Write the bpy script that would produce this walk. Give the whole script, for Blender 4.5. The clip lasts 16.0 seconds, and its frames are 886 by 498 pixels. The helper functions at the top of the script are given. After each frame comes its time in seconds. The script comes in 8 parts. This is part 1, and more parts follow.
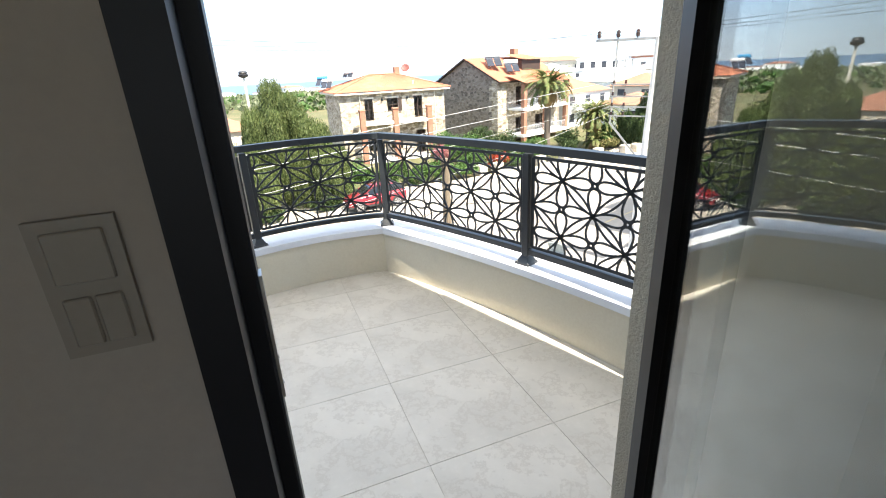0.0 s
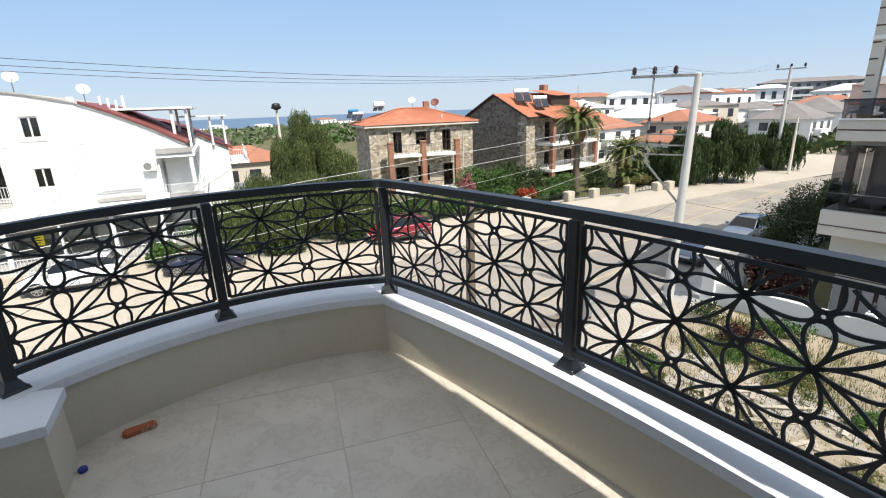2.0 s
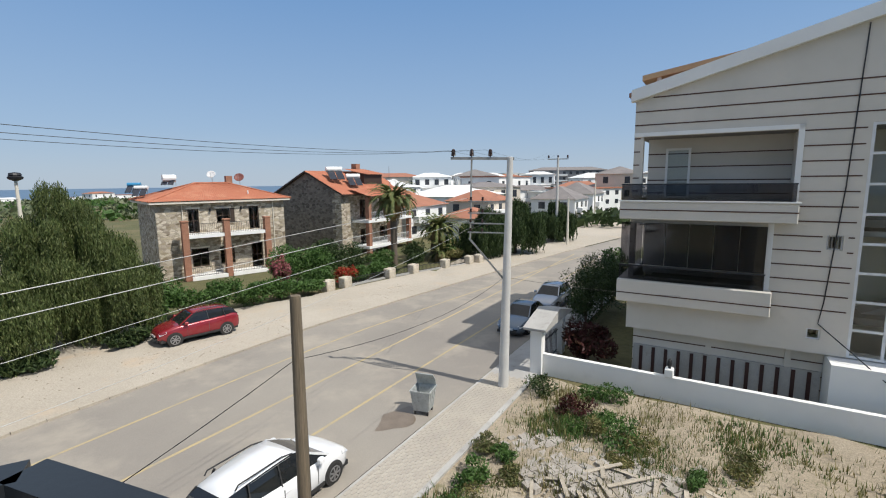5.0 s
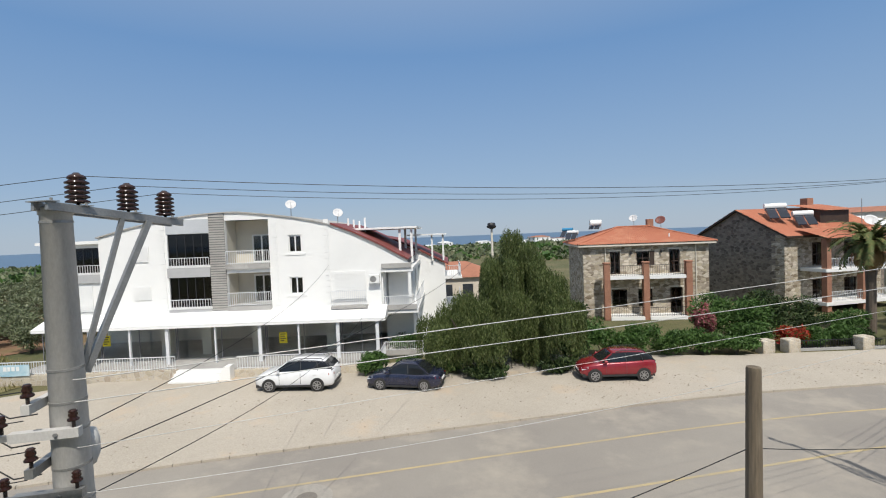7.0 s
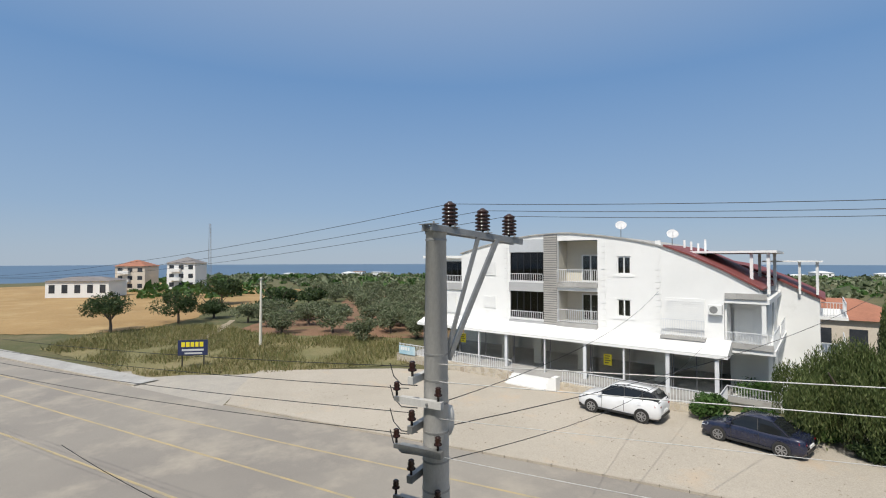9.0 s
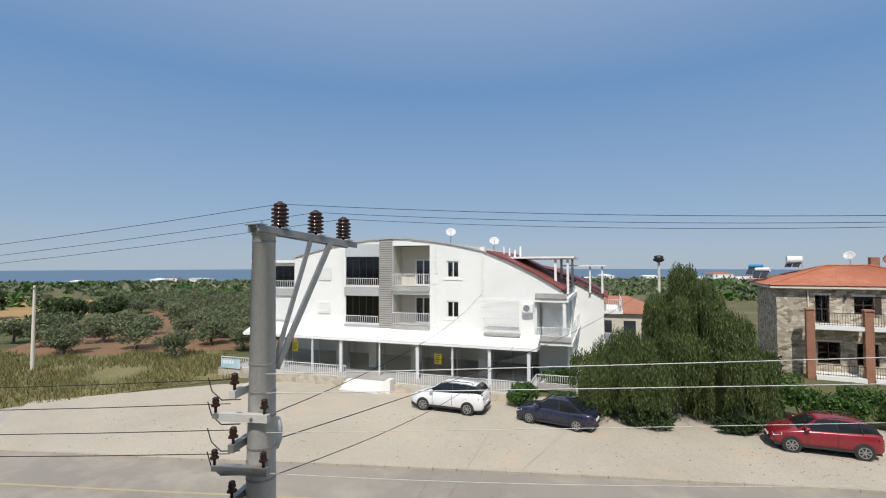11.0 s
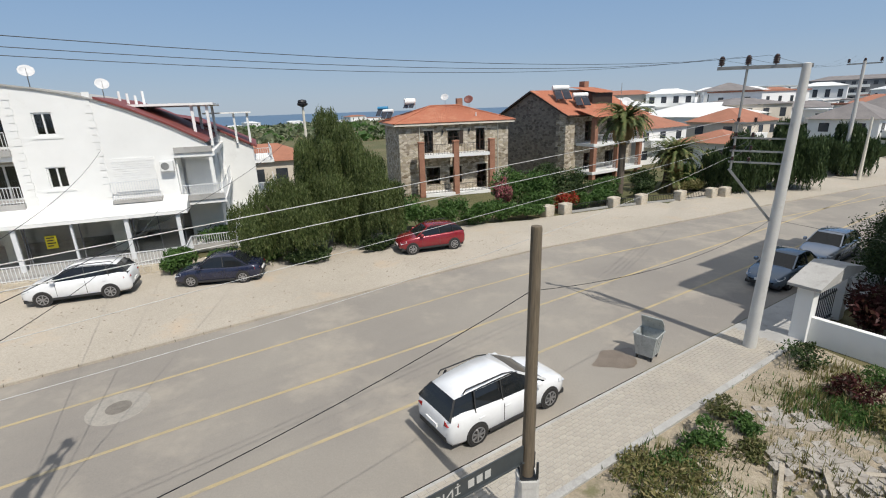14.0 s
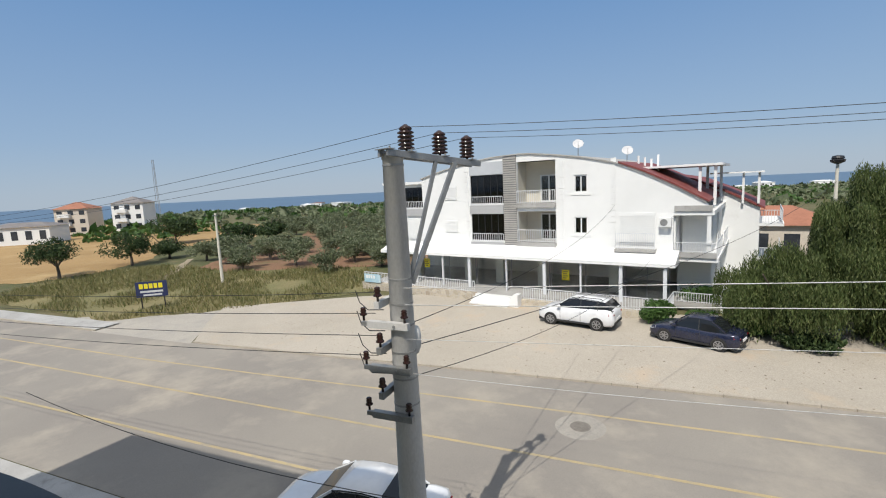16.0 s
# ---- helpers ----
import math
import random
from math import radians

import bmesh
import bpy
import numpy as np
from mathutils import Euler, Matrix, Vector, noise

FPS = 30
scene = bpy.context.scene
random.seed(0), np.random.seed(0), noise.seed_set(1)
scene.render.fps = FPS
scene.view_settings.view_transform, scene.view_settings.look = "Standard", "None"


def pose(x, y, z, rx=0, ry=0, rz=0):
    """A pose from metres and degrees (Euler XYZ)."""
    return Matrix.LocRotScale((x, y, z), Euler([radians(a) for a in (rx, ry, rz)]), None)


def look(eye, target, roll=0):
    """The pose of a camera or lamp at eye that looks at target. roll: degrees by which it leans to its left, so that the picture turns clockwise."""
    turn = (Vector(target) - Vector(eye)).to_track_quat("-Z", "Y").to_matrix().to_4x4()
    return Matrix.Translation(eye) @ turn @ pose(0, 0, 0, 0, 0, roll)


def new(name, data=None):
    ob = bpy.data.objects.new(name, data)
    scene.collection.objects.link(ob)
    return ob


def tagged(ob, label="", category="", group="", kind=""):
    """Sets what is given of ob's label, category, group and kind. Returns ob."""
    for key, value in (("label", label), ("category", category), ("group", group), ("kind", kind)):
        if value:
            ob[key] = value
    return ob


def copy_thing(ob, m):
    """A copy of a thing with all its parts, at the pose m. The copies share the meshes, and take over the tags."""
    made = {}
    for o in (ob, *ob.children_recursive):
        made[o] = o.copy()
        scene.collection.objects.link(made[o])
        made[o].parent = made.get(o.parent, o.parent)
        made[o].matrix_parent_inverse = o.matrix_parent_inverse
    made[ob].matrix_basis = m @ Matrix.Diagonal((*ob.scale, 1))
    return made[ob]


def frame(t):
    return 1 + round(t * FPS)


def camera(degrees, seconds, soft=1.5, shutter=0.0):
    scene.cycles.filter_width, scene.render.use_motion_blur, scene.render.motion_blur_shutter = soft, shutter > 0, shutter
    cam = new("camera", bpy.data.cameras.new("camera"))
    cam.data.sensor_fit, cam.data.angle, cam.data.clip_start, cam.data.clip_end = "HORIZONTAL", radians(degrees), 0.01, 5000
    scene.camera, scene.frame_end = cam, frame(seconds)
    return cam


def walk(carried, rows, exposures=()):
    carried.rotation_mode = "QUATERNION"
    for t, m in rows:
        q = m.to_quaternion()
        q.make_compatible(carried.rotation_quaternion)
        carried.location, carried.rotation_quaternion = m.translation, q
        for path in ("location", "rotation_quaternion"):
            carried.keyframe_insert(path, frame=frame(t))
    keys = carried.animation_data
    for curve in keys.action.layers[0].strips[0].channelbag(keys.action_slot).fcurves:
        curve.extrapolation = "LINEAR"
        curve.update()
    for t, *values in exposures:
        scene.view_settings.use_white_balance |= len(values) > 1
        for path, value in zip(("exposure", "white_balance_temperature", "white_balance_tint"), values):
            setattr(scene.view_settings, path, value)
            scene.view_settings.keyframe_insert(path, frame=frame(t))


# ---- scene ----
cam = camera(86.8, 16.0, 1.1)
# t, x, y, z, pitch, roll, yaw
ROWS = [
    (0, 0.104, 0.214, 1.514, -20.879, 2.779, -8.541), (0.5, 0.136, 0.278, 1.512, -20.426, 2.583, -9.668), (1, 0.144, 0.545, 1.51, -19.304, 2.046, -8.432),
    (1.5, 0.195, 0.797, 1.494, -18.293, 2.147, -8.071), (2, 0.275, 1.009, 1.508, -16.949, 2.057, -5.08), (2.5, 0.321, 1.201, 1.482, -16.451, 2.043, -1.881),
    (3, 0.357, 1.558, 1.476, -16.756, 1.764, -8.245), (3.5, 0.434, 1.797, 1.546, -14.946, -0.482, -26.318), (3.7, 0.496, 1.915, 1.514, -13.387, -0.586, -30.646),
    (5.8, 0.262, 3.542, 1.474, -6.151, 0.842, -18.141), (6, 0.237, 3.564, 1.51, -5.554, 0.966, -14.524), (6.5, 0.12, 3.69, 1.511, -3.633, 1.083, -4.354),
    (7, 0.005, 3.75, 1.551, -1.99, 2.242, 20.226), (7.5, 0.031, 3.765, 1.522, -0.587, 2.083, 42.169), (8, 0.024, 3.741, 1.537, 0.073, 1.236, 51.432),
    (10.3, 0.047, 3.77, 1.543, 2.223, -0.277, 61.155), (10.5, 0.064, 3.77, 1.534, 2.223, -0.386, 52.598), (11, 0.069, 3.77, 1.514, 1.96, 0.056, 39.121),
    (11.5, 0.021, 3.77, 1.507, 1.015, 0.564, 25.957), (12, 0.026, 3.77, 1.498, -1.047, 0.703, 14.134), (12.5, 0.041, 3.77, 1.531, -4.697, 1.045, 3.967),
    (13, 0.056, 3.77, 1.519, -9.036, 1.061, -4.33), (13.5, 0.1, 3.77, 1.482, -13.053, 0.746, -8.822), (14, 0.044, 3.77, 1.492, -17.086, 1.842, -1.627),
    (14.5, 0.005, 3.77, 1.479, -19.494, 3.786, 14.109), (15, 0.027, 3.77, 1.474, -18.822, 4.588, 28.942), (15.5, 0.07, 3.77, 1.475, -13.199, 3.949, 42.697),
    (16, 0.054, 3.77, 1.516, -7.729, 2.682, 54.109),
]
PATH = [(r[0], pose(r[1], r[2], r[3], 90 + r[4], r[5], r[6])) for r in ROWS]
walk(cam, PATH, [(0.0, 2.0, 6900, 10), (0.5, 1.62, 6900, 10), (1.0, 1.2, 6850, 10), (1.5, 0.92, 6850, 10), (2.0, 0.6, 6700, 10), (2.5, 0.38, 6600, 10), (3.0, 0.24, 6500, 10), (3.5, 0.15, 6500, 10), (6.0, 0.08, 6500, 10), (7.0, 0.0, 6500, 10), (12.5, -0.05, 6500, 10), (16.0, 0.0, 6500, 10)])

# ---- daylight ----
SUN_TO = Vector((-0.54, 0.842, 0)).normalized()      # where shadows fall
SUN_EL = radians(54)
world = bpy.data.worlds.new("sky")
scene.world = world
world.use_nodes = True
wn = world.node_tree.nodes
sky = wn.new("ShaderNodeTexSky")
sky.sky_type = "NISHITA"
sky.sun_disc = False
sky.sun_elevation = SUN_EL
sky.sun_rotation = math.atan2(-SUN_TO.x, -SUN_TO.y)
sky.altitude = 60
sky.air_density = 1.0
sky.dust_density = 0.35
sky.ozone_density = 1.3
wn["Background"].inputs["Strength"].default_value = 0.12
haze_at = wn.new("ShaderNodeTexCoord")
haze_sep = wn.new("ShaderNodeSeparateXYZ")
haze_ramp = wn.new("ShaderNodeValToRGB")
for stop, (at_, amount) in zip((haze_ramp.color_ramp.elements[0], haze_ramp.color_ramp.elements[1], haze_ramp.color_ramp.elements.new(0.3)), ((0.0, 0.92), (1.0, 0.7), (0.35, 0.8))):
    stop.position, stop.color = at_, (amount, amount, amount, 1)
haze_mix = wn.new("ShaderNodeMix")
haze_mix.data_type = "RGBA"
haze_tone = wn.new("ShaderNodeValToRGB")
for stop, (at_, tone) in zip((haze_tone.color_ramp.elements[0], haze_tone.color_ramp.elements[1], haze_tone.color_ramp.elements.new(0.1), haze_tone.color_ramp.elements.new(0.3)), ((0.0, (0.50, 0.62, 0.76)), (0.8, (0.11, 0.27, 0.60)), (0.10, (0.37, 0.54, 0.78)), (0.35, (0.20, 0.40, 0.74)))):
    stop.position, stop.color = at_, (*tone, 1)
haze_gain = wn.new("ShaderNodeVectorMath")
haze_gain.operation = "SCALE"
haze_gain.inputs["Scale"].default_value = 6.4
for a, b in ((haze_at.outputs["Generated"], haze_sep.inputs["Vector"]), (haze_sep.outputs["Z"], haze_ramp.inputs["Fac"]), (haze_sep.outputs["Z"], haze_tone.inputs["Fac"]), (haze_tone.outputs["Color"], haze_gain.inputs[0]), (haze_gain.outputs["Vector"], haze_mix.inputs["B"]), (haze_ramp.outputs["Color"], haze_mix.inputs["Factor"]), (sky.outputs["Color"], haze_mix.inputs["A"]), (haze_mix.outputs["Result"], wn["Background"].inputs["Color"])):
    world.node_tree.links.new(a, b)
sun_data = bpy.data.lights.new("sun", "SUN")
sun_data.energy, sun_data.angle, sun_data.color = 4.15, radians(0.53), (1.0, 0.95, 0.87)
sun = new("sun", sun_data)
sun.matrix_world = look((0, 0, 40), Vector((0, 0, 40)) + SUN_TO * math.cos(SUN_EL) - Vector((0, 0, math.sin(SUN_EL))))

# ---- materials ----
def srgb(h):
    """Linear colour from a hex string."""
    c = [int(h[i:i + 2], 16) / 255 for i in (0, 2, 4)]
    return tuple(x / 12.92 if x <= 0.04045 else ((x + 0.055) / 1.055) ** 2.4 for x in c)


def nodes(name):
    m = bpy.data.materials.new(name)
    m.use_nodes = True
    t = m.node_tree
    return m, t.nodes, t.links, t.nodes["Principled BSDF"]


def coords(n, l, scale=(1, 1, 1), obj=True):
    tc = n.new("ShaderNodeTexCoord")
    mp = n.new("ShaderNodeMapping")
    mp.inputs["Scale"].default_value = scale
    l.new(tc.outputs["Object"], mp.inputs["Vector"])
    return mp.outputs["Vector"]


def tex(n, l, vec, scale, detail=5, rough=0.6):
    t = n.new("ShaderNodeTexNoise")
    t.inputs["Scale"].default_value, t.inputs["Detail"].default_value, t.inputs["Roughness"].default_value = scale, detail, rough
    l.new(vec, t.inputs["Vector"])
    return t.outputs["Fac"]


def ramp(n, l, fac, stops):
    r = n.new("ShaderNodeValToRGB")
    e = r.color_ramp.elements
    while len(e) < len(stops):
        e.new(0.5)
    for s, (p, c) in zip(e, stops):
        s.position, s.color = p, (*c, 1) if len(c) == 3 else c
    l.new(fac, r.inputs["Fac"])
    return r.outputs["Color"]


def mix(n, l, fac, a, b, mode="MIX"):
    m = n.new("ShaderNodeMix")
    m.data_type, m.blend_type = "RGBA", mode
    for sock, v in ((m.inputs["Factor"], fac), (m.inputs["A"], a), (m.inputs["B"], b)):
        if isinstance(v, (int, float)):
            sock.default_value = v
        elif isinstance(v, tuple):
            sock.default_value = (*v, 1)
        else:
            l.new(v, sock)
    return m.outputs["Result"]


def bump(n, l, bsdf, height, strength=0.3, dist=0.01):
    b = n.new("ShaderNodeBump")
    b.inputs["Strength"].default_value, b.inputs["Distance"].default_value = strength, dist
    l.new(height, b.inputs["Height"])
    l.new(b.outputs["Normal"], bsdf.inputs["Normal"])


def surface(name, c1, c2, big=0.5, fine=25, rough=0.8, metal=0.0, bump_s=0.25, bump_d=0.004, stain=None, stain_at=(0.55, 0.75), fine_amt=0.25, vary=0.0, spec=0.5, stretch=(1, 1, 1)):
    """Two tones mixed at a large scale, a fine grain over them, an optional stain, and a fine relief."""
    m, n, l, b = nodes(name)
    v = coords(n, l, stretch)
    f1, f2 = tex(n, l, v, big, 4), tex(n, l, v, fine, 6, 0.7)
    c = mix(n, l, ramp(n, l, f1, [(0.35, (0, 0, 0)), (0.65, (1, 1, 1))]), c1, c2)
    c = mix(n, l, fine_amt, c, ramp(n, l, f2, [(0.3, (0.25, 0.25, 0.25)), (0.7, (0.75, 0.75, 0.75))]), "OVERLAY")
    if stain:
        f3 = tex(n, l, v, big * 2.7, 7, 0.65)
        c = mix(n, l, ramp(n, l, f3, [(stain_at[0], (0, 0, 0)), (stain_at[1], (1, 1, 1))]), c, stain)
    if vary:
        oi = n.new("ShaderNodeObjectInfo")
        hs = n.new("ShaderNodeHueSaturation")
        mr = n.new("ShaderNodeMapRange")
        mr.inputs["To Min"].default_value, mr.inputs["To Max"].default_value = 1 - vary, 1 + vary
        l.new(oi.outputs["Random"], mr.inputs["Value"])
        l.new(mr.outputs["Result"], hs.inputs["Value"])
        l.new(c, hs.inputs["Color"])
        c = hs.outputs["Color"]
    l.new(c, b.inputs["Base Color"])
    b.inputs["Roughness"].default_value, b.inputs["Metallic"].default_value = rough, metal
    b.inputs["Specular IOR Level"].default_value = spec
    if bump_s:
        bump(n, l, b, f2, bump_s, bump_d)
    return m


def glass_mat(name, tint=(0.9, 0.95, 0.95), rough=0.01):
    m, n, l, b = nodes(name)
    b.inputs["Base Color"].default_value = (*tint, 1)
    b.inputs["Transmission Weight"].default_value = 1
    b.inputs["Roughness"].default_value = rough
    b.inputs["IOR"].default_value = 1.45
    return m


def masonry(name, stops, mortar, scale=2.6, stretch=(1, 1, 1.7), gap=0.06, bump_d=0.03):
    """Rubble stone wall: cells of differing tones with recessed joints."""
    m, n, l, b = nodes(name)
    v = coords(n, l, stretch)
    w = n.new("ShaderNodeTexNoise")
    w.inputs["Scale"].default_value = 3
    l.new(v, w.inputs["Vector"])
    vv = mix(n, l, 0.12, v, w.outputs["Color"], "ADD")
    cell = n.new("ShaderNodeTexVoronoi")
    edge = n.new("ShaderNodeTexVoronoi")
    edge.feature = "DISTANCE_TO_EDGE"
    for t in (cell, edge):
        t.inputs["Scale"].default_value = scale
        l.new(vv, t.inputs["Vector"])
    sep = n.new("ShaderNodeSeparateColor")
    l.new(cell.outputs["Color"], sep.inputs["Color"])
    tone = ramp(n, l, sep.outputs["Red"], stops)
    g = tex(n, l, v, 18, 6, 0.7)
    tone = mix(n, l, 0.5, tone, ramp(n, l, g, [(0.3, (0.2, 0.2, 0.2)), (0.7, (0.8, 0.8, 0.8))]), "OVERLAY")
    j = ramp(n, l, edge.outputs["Distance"], [(gap * 0.5, (0, 0, 0)), (gap, (1, 1, 1))])
    l.new(mix(n, l, j, mortar, tone), b.inputs["Base Color"])
    b.inputs["Roughness"].default_value = 0.9
    bump(n, l, b, mix(n, l, 0.3, j, g), 0.8, bump_d)
    return m


WHITE = surface("white_render", (0.80, 0.80, 0.78), (0.74, 0.74, 0.72), 0.3, 40, 0.85, bump_s=0.15, stain=(0.66, 0.65, 0.62), stain_at=(0.6, 0.9), fine_amt=0.08)
CREAM = surface("cream_render", (0.62, 0.58, 0.52), (0.56, 0.53, 0.47), 0.4, 50, 0.85, bump_s=0.15, fine_amt=0.1, stain=(0.5, 0.46, 0.40), stain_at=(0.6, 0.9))
CONCRETE = surface("concrete", (0.42, 0.41, 0.39), (0.34, 0.33, 0.31), 0.8, 30, 0.85, stain=(0.26, 0.25, 0.23), fine_amt=0.3)
ASPHALT = surface("asphalt", (0.283, 0.258, 0.222), (0.232, 0.211, 0.186), 0.12, 45, 0.9, bump_s=0.3, stain=(0.35, 0.312, 0.258), stain_at=(0.5, 0.7), fine_amt=0.3)
DIRT = surface("dusty_lot", (0.43, 0.385, 0.32), (0.375, 0.335, 0.275), 0.15, 22, 0.95, bump_s=0.5, bump_d=0.02, stain=(0.48, 0.37, 0.26), stain_at=(0.56, 0.8), fine_amt=0.45)
BLACK_METAL = surface("anthracite_paint", (0.018, 0.022, 0.026), (0.013, 0.016, 0.02), 3, 60, 0.42, metal=0.0, bump_s=0.08, fine_amt=0.15, stain=(0.05, 0.055, 0.06), stain_at=(0.68, 0.8))
GLASS = glass_mat("window_glass")


# ---- building blocks ----
class Geo:
    """Collects vertices and faces of one mesh."""

    def __init__(self):
        self.v, self.f, self.smooth, self.weld = [], [], False, False

    def poly(self, pts):
        k = len(self.v)
        self.v += [tuple(p) for p in pts]
        self.f.append(tuple(range(k, k + len(pts))))
        return self

    def box(self, x0, y0, z0, x1, y1, z1):
        k = len(self.v)
        self.v += [(x0, y0, z0), (x1, y0, z0), (x1, y1, z0), (x0, y1, z0), (x0, y0, z1), (x1, y0, z1), (x1, y1, z1), (x0, y1, z1)]
        self.f += [tuple(k + i for i in q) for q in ((0, 3, 2, 1), (4, 5, 6, 7), (0, 1, 5, 4), (1, 2, 6, 5), (2, 3, 7, 6), (3, 0, 4, 7))]
        return self

    def soft(self, x0, y0, z0, x1, y1, z1, r):
        """A box whose upright edges and top rim are chamfered by r."""
        def ring(i, z):
            return [(x0 + i + r, y0 + i, z), (x1 - i - r, y0 + i, z), (x1 - i, y0 + i + r, z), (x1 - i, y1 - i - r, z), (x1 - i - r, y1 - i, z), (x0 + i + r, y1 - i, z), (x0 + i, y1 - i - r, z), (x0 + i, y0 + i + r, z)]
        return self.loft([ring(r * 0.5, z0), ring(0, z0 + r * 0.5), ring(0, z1 - r), ring(r * 0.6, z1)])

    def prism(self, pts, z0, z1):
        """An upright prism over a plan polygon (counter-clockwise)."""
        return self.loft([[(x, y, z0) for x, y in pts], [(x, y, z1) for x, y in pts]])

    def extrude_y(self, pts, y0, y1):
        """A profile in x, z (counter-clockwise seen from -y) pushed along y."""
        return self.loft([[(x, y0, z) for x, z in pts], [(x, y1, z) for x, z in pts]], flip=True)

    def loft(self, rings, caps=True, flip=False, closed=True):
        n, k = len(rings[0]), len(self.v)
        for r in rings:
            self.v += [tuple(p) for p in r]
        for i in range(len(rings) - 1):
            for j in range(n if closed else n - 1):
                a, b = k + i * n + j, k + i * n + (j + 1) % n
                q = (a, b, b + n, a + n)
                self.f.append(q[::-1] if flip else q)
        if caps and closed:
            a, b = tuple(range(k, k + n)), tuple(range(k + (len(rings) - 1) * n, k + len(rings) * n))
            self.f += [a, b[::-1]] if flip else [a[::-1], b]
        return self

    def tube(self, pts, radii, n=8, caps=True):
        """A round bar through the points."""
        pts = [Vector(p) for p in pts]
        if not hasattr(radii, "__len__"):
            radii = [radii] * len(pts)
        rings, side = [], None
        for i, p in enumerate(pts):
            d = (pts[min(i + 1, len(pts) - 1)] - pts[max(i - 1, 0)]).normalized()
            if side is None:
                side = d.orthogonal().normalized()
            side = (side - d * side.dot(d)).normalized()
            up = d.cross(side)
            rings.append([p + (side * math.cos(a) + up * math.sin(a)) * radii[i] for a in (2 * math.pi * k / n for k in range(n))])
        return self.loft(rings, caps)

    def bar(self, a, b, w, h):
        """A straight bar of w by h between two points, h being upright."""
        a, b = Vector(a), Vector(b)
        d = (b - a).normalized()
        s = d.cross(Vector((0, 0, 1)))
        s = s.normalized() if s.length > 1e-4 else Vector((1, 0, 0))
        u = s.cross(d)
        ring = lambda p: [p + s * w / 2 * i + u * h / 2 * j for i, j in ((-1, -1), (1, -1), (1, 1), (-1, 1))]
        return self.loft([ring(a), ring(b)])

    def lathe(self, prof, n=16, c=(0, 0, 0)):
        return self.loft([[(c[0] + r * math.cos(2 * math.pi * k / n), c[1] + r * math.sin(2 * math.pi * k / n), c[2] + z) for k in range(n)] for r, z in prof])

    def disc_y(self, c, r, w, n=18):
        """A wheel-like drum whose axis is y, from c on by w."""
        return self.loft([[(c[0] + r * math.cos(a), c[1] + y, c[2] + r * math.sin(a)) for a in (2 * math.pi * k / n for k in range(n))] for y in (0, w)], flip=True)

    def mesh(self, name):
        me = bpy.data.meshes.new(name)
        me.from_pydata(self.v, [], self.f)
        me.validate()
        if self.weld:
            bm = bmesh.new()
            bm.from_mesh(me)
            bmesh.ops.remove_doubles(bm, verts=bm.verts, dist=0.0005)
            bm.to_mesh(me)
            bm.free()
        if self.smooth:
            me.polygons.foreach_set("use_smooth", [True] * len(me.polygons))
        me.update()
        return me

    def wall(self, x0, x1, z0, z1, openings=(), y0=0.0, th=0.25, top=None, cuts=()):
        """A wall in the x, z plane with openings (xa, xb, za, zb); top(x) may shape its upper edge."""
        self.weld = True
        xs = sorted({x0, x1, *cuts, *(o[0] for o in openings), *(o[1] for o in openings)})
        zs = sorted({z0, *([z1] if top is None else []), *(o[2] for o in openings), *(o[3] for o in openings)})
        for xa, xb in zip(xs, xs[1:]):
            for za, zb in zip(zs, zs[1:]):
                xm, zm = (xa + xb) / 2, (za + zb) / 2
                if any(o[0] < xm < o[1] and o[2] < zm < o[3] for o in openings):
                    continue
                ta, tb = (top(xa), top(xb)) if top else (zb, zb)
                if min(ta, tb) >= zb:
                    self.box(xa, y0, za, xb, y0 + th, zb)
                elif max(ta, tb) > za + 0.01:
                    self.extrude_y([(xa, za), (xb, za), (xb, min(zb, max(tb, za + 0.005))), (xa, min(zb, max(ta, za + 0.005)))], y0, y0 + th)
            if top is not None and max(top(xa), top(xb)) > zs[-1] + 0.01:
                xm = (xa + xb) / 2
                if not any(o[0] < xm < o[1] and o[3] >= 90 for o in openings):
                    self.extrude_y([(xa, zs[-1]), (xb, zs[-1]), (xb, max(top(xb), zs[-1])), (xa, max(top(xa), zs[-1]))], y0, y0 + th)
        return self


def link(name, geo, material, parent=None, m=None):
    ob = new(name, geo.mesh(name) if isinstance(geo, Geo) else geo)
    if material and not ob.data.materials:
        ob.data.materials.append(material)
    if parent:
        ob.parent = parent
    if m is not None:
        ob.matrix_basis = m
    return ob


def part(name, geo, material, parent, label="", m=None):
    """One mesh under a thing or a part."""
    ob = link(name, geo, material, parent, m)
    return tagged(ob, label) if label else ob


def thing(name, label, category, m=None, group="", kind=""):
    """An Empty at the base of a thing made of parts."""
    ob = new(name)
    ob.empty_display_size = 0.2
    if m is not None:
        ob.matrix_basis = m
    return tagged(ob, label, category, group, kind)


def solid(name, geo, material, label, category, m=None, group="", kind=""):
    """A thing that is one mesh."""
    return tagged(link(name, geo, material, None, m), label, category, group, kind)


GZ = -6.9                                   # the street's level
RA = 31.5                                   # the street's heading
RC, RS = math.cos(radians(RA)), math.sin(radians(RA))


def st(u, v, z=GZ):
    """A place by metres along and across the street."""
    return Vector((u * RC - v * RS, u * RS + v * RC, z))


def street_pose(u, v, z=GZ, turn=0):
    p = st(u, v, z)
    return pose(p.x, p.y, p.z, 0, 0, RA + turn)

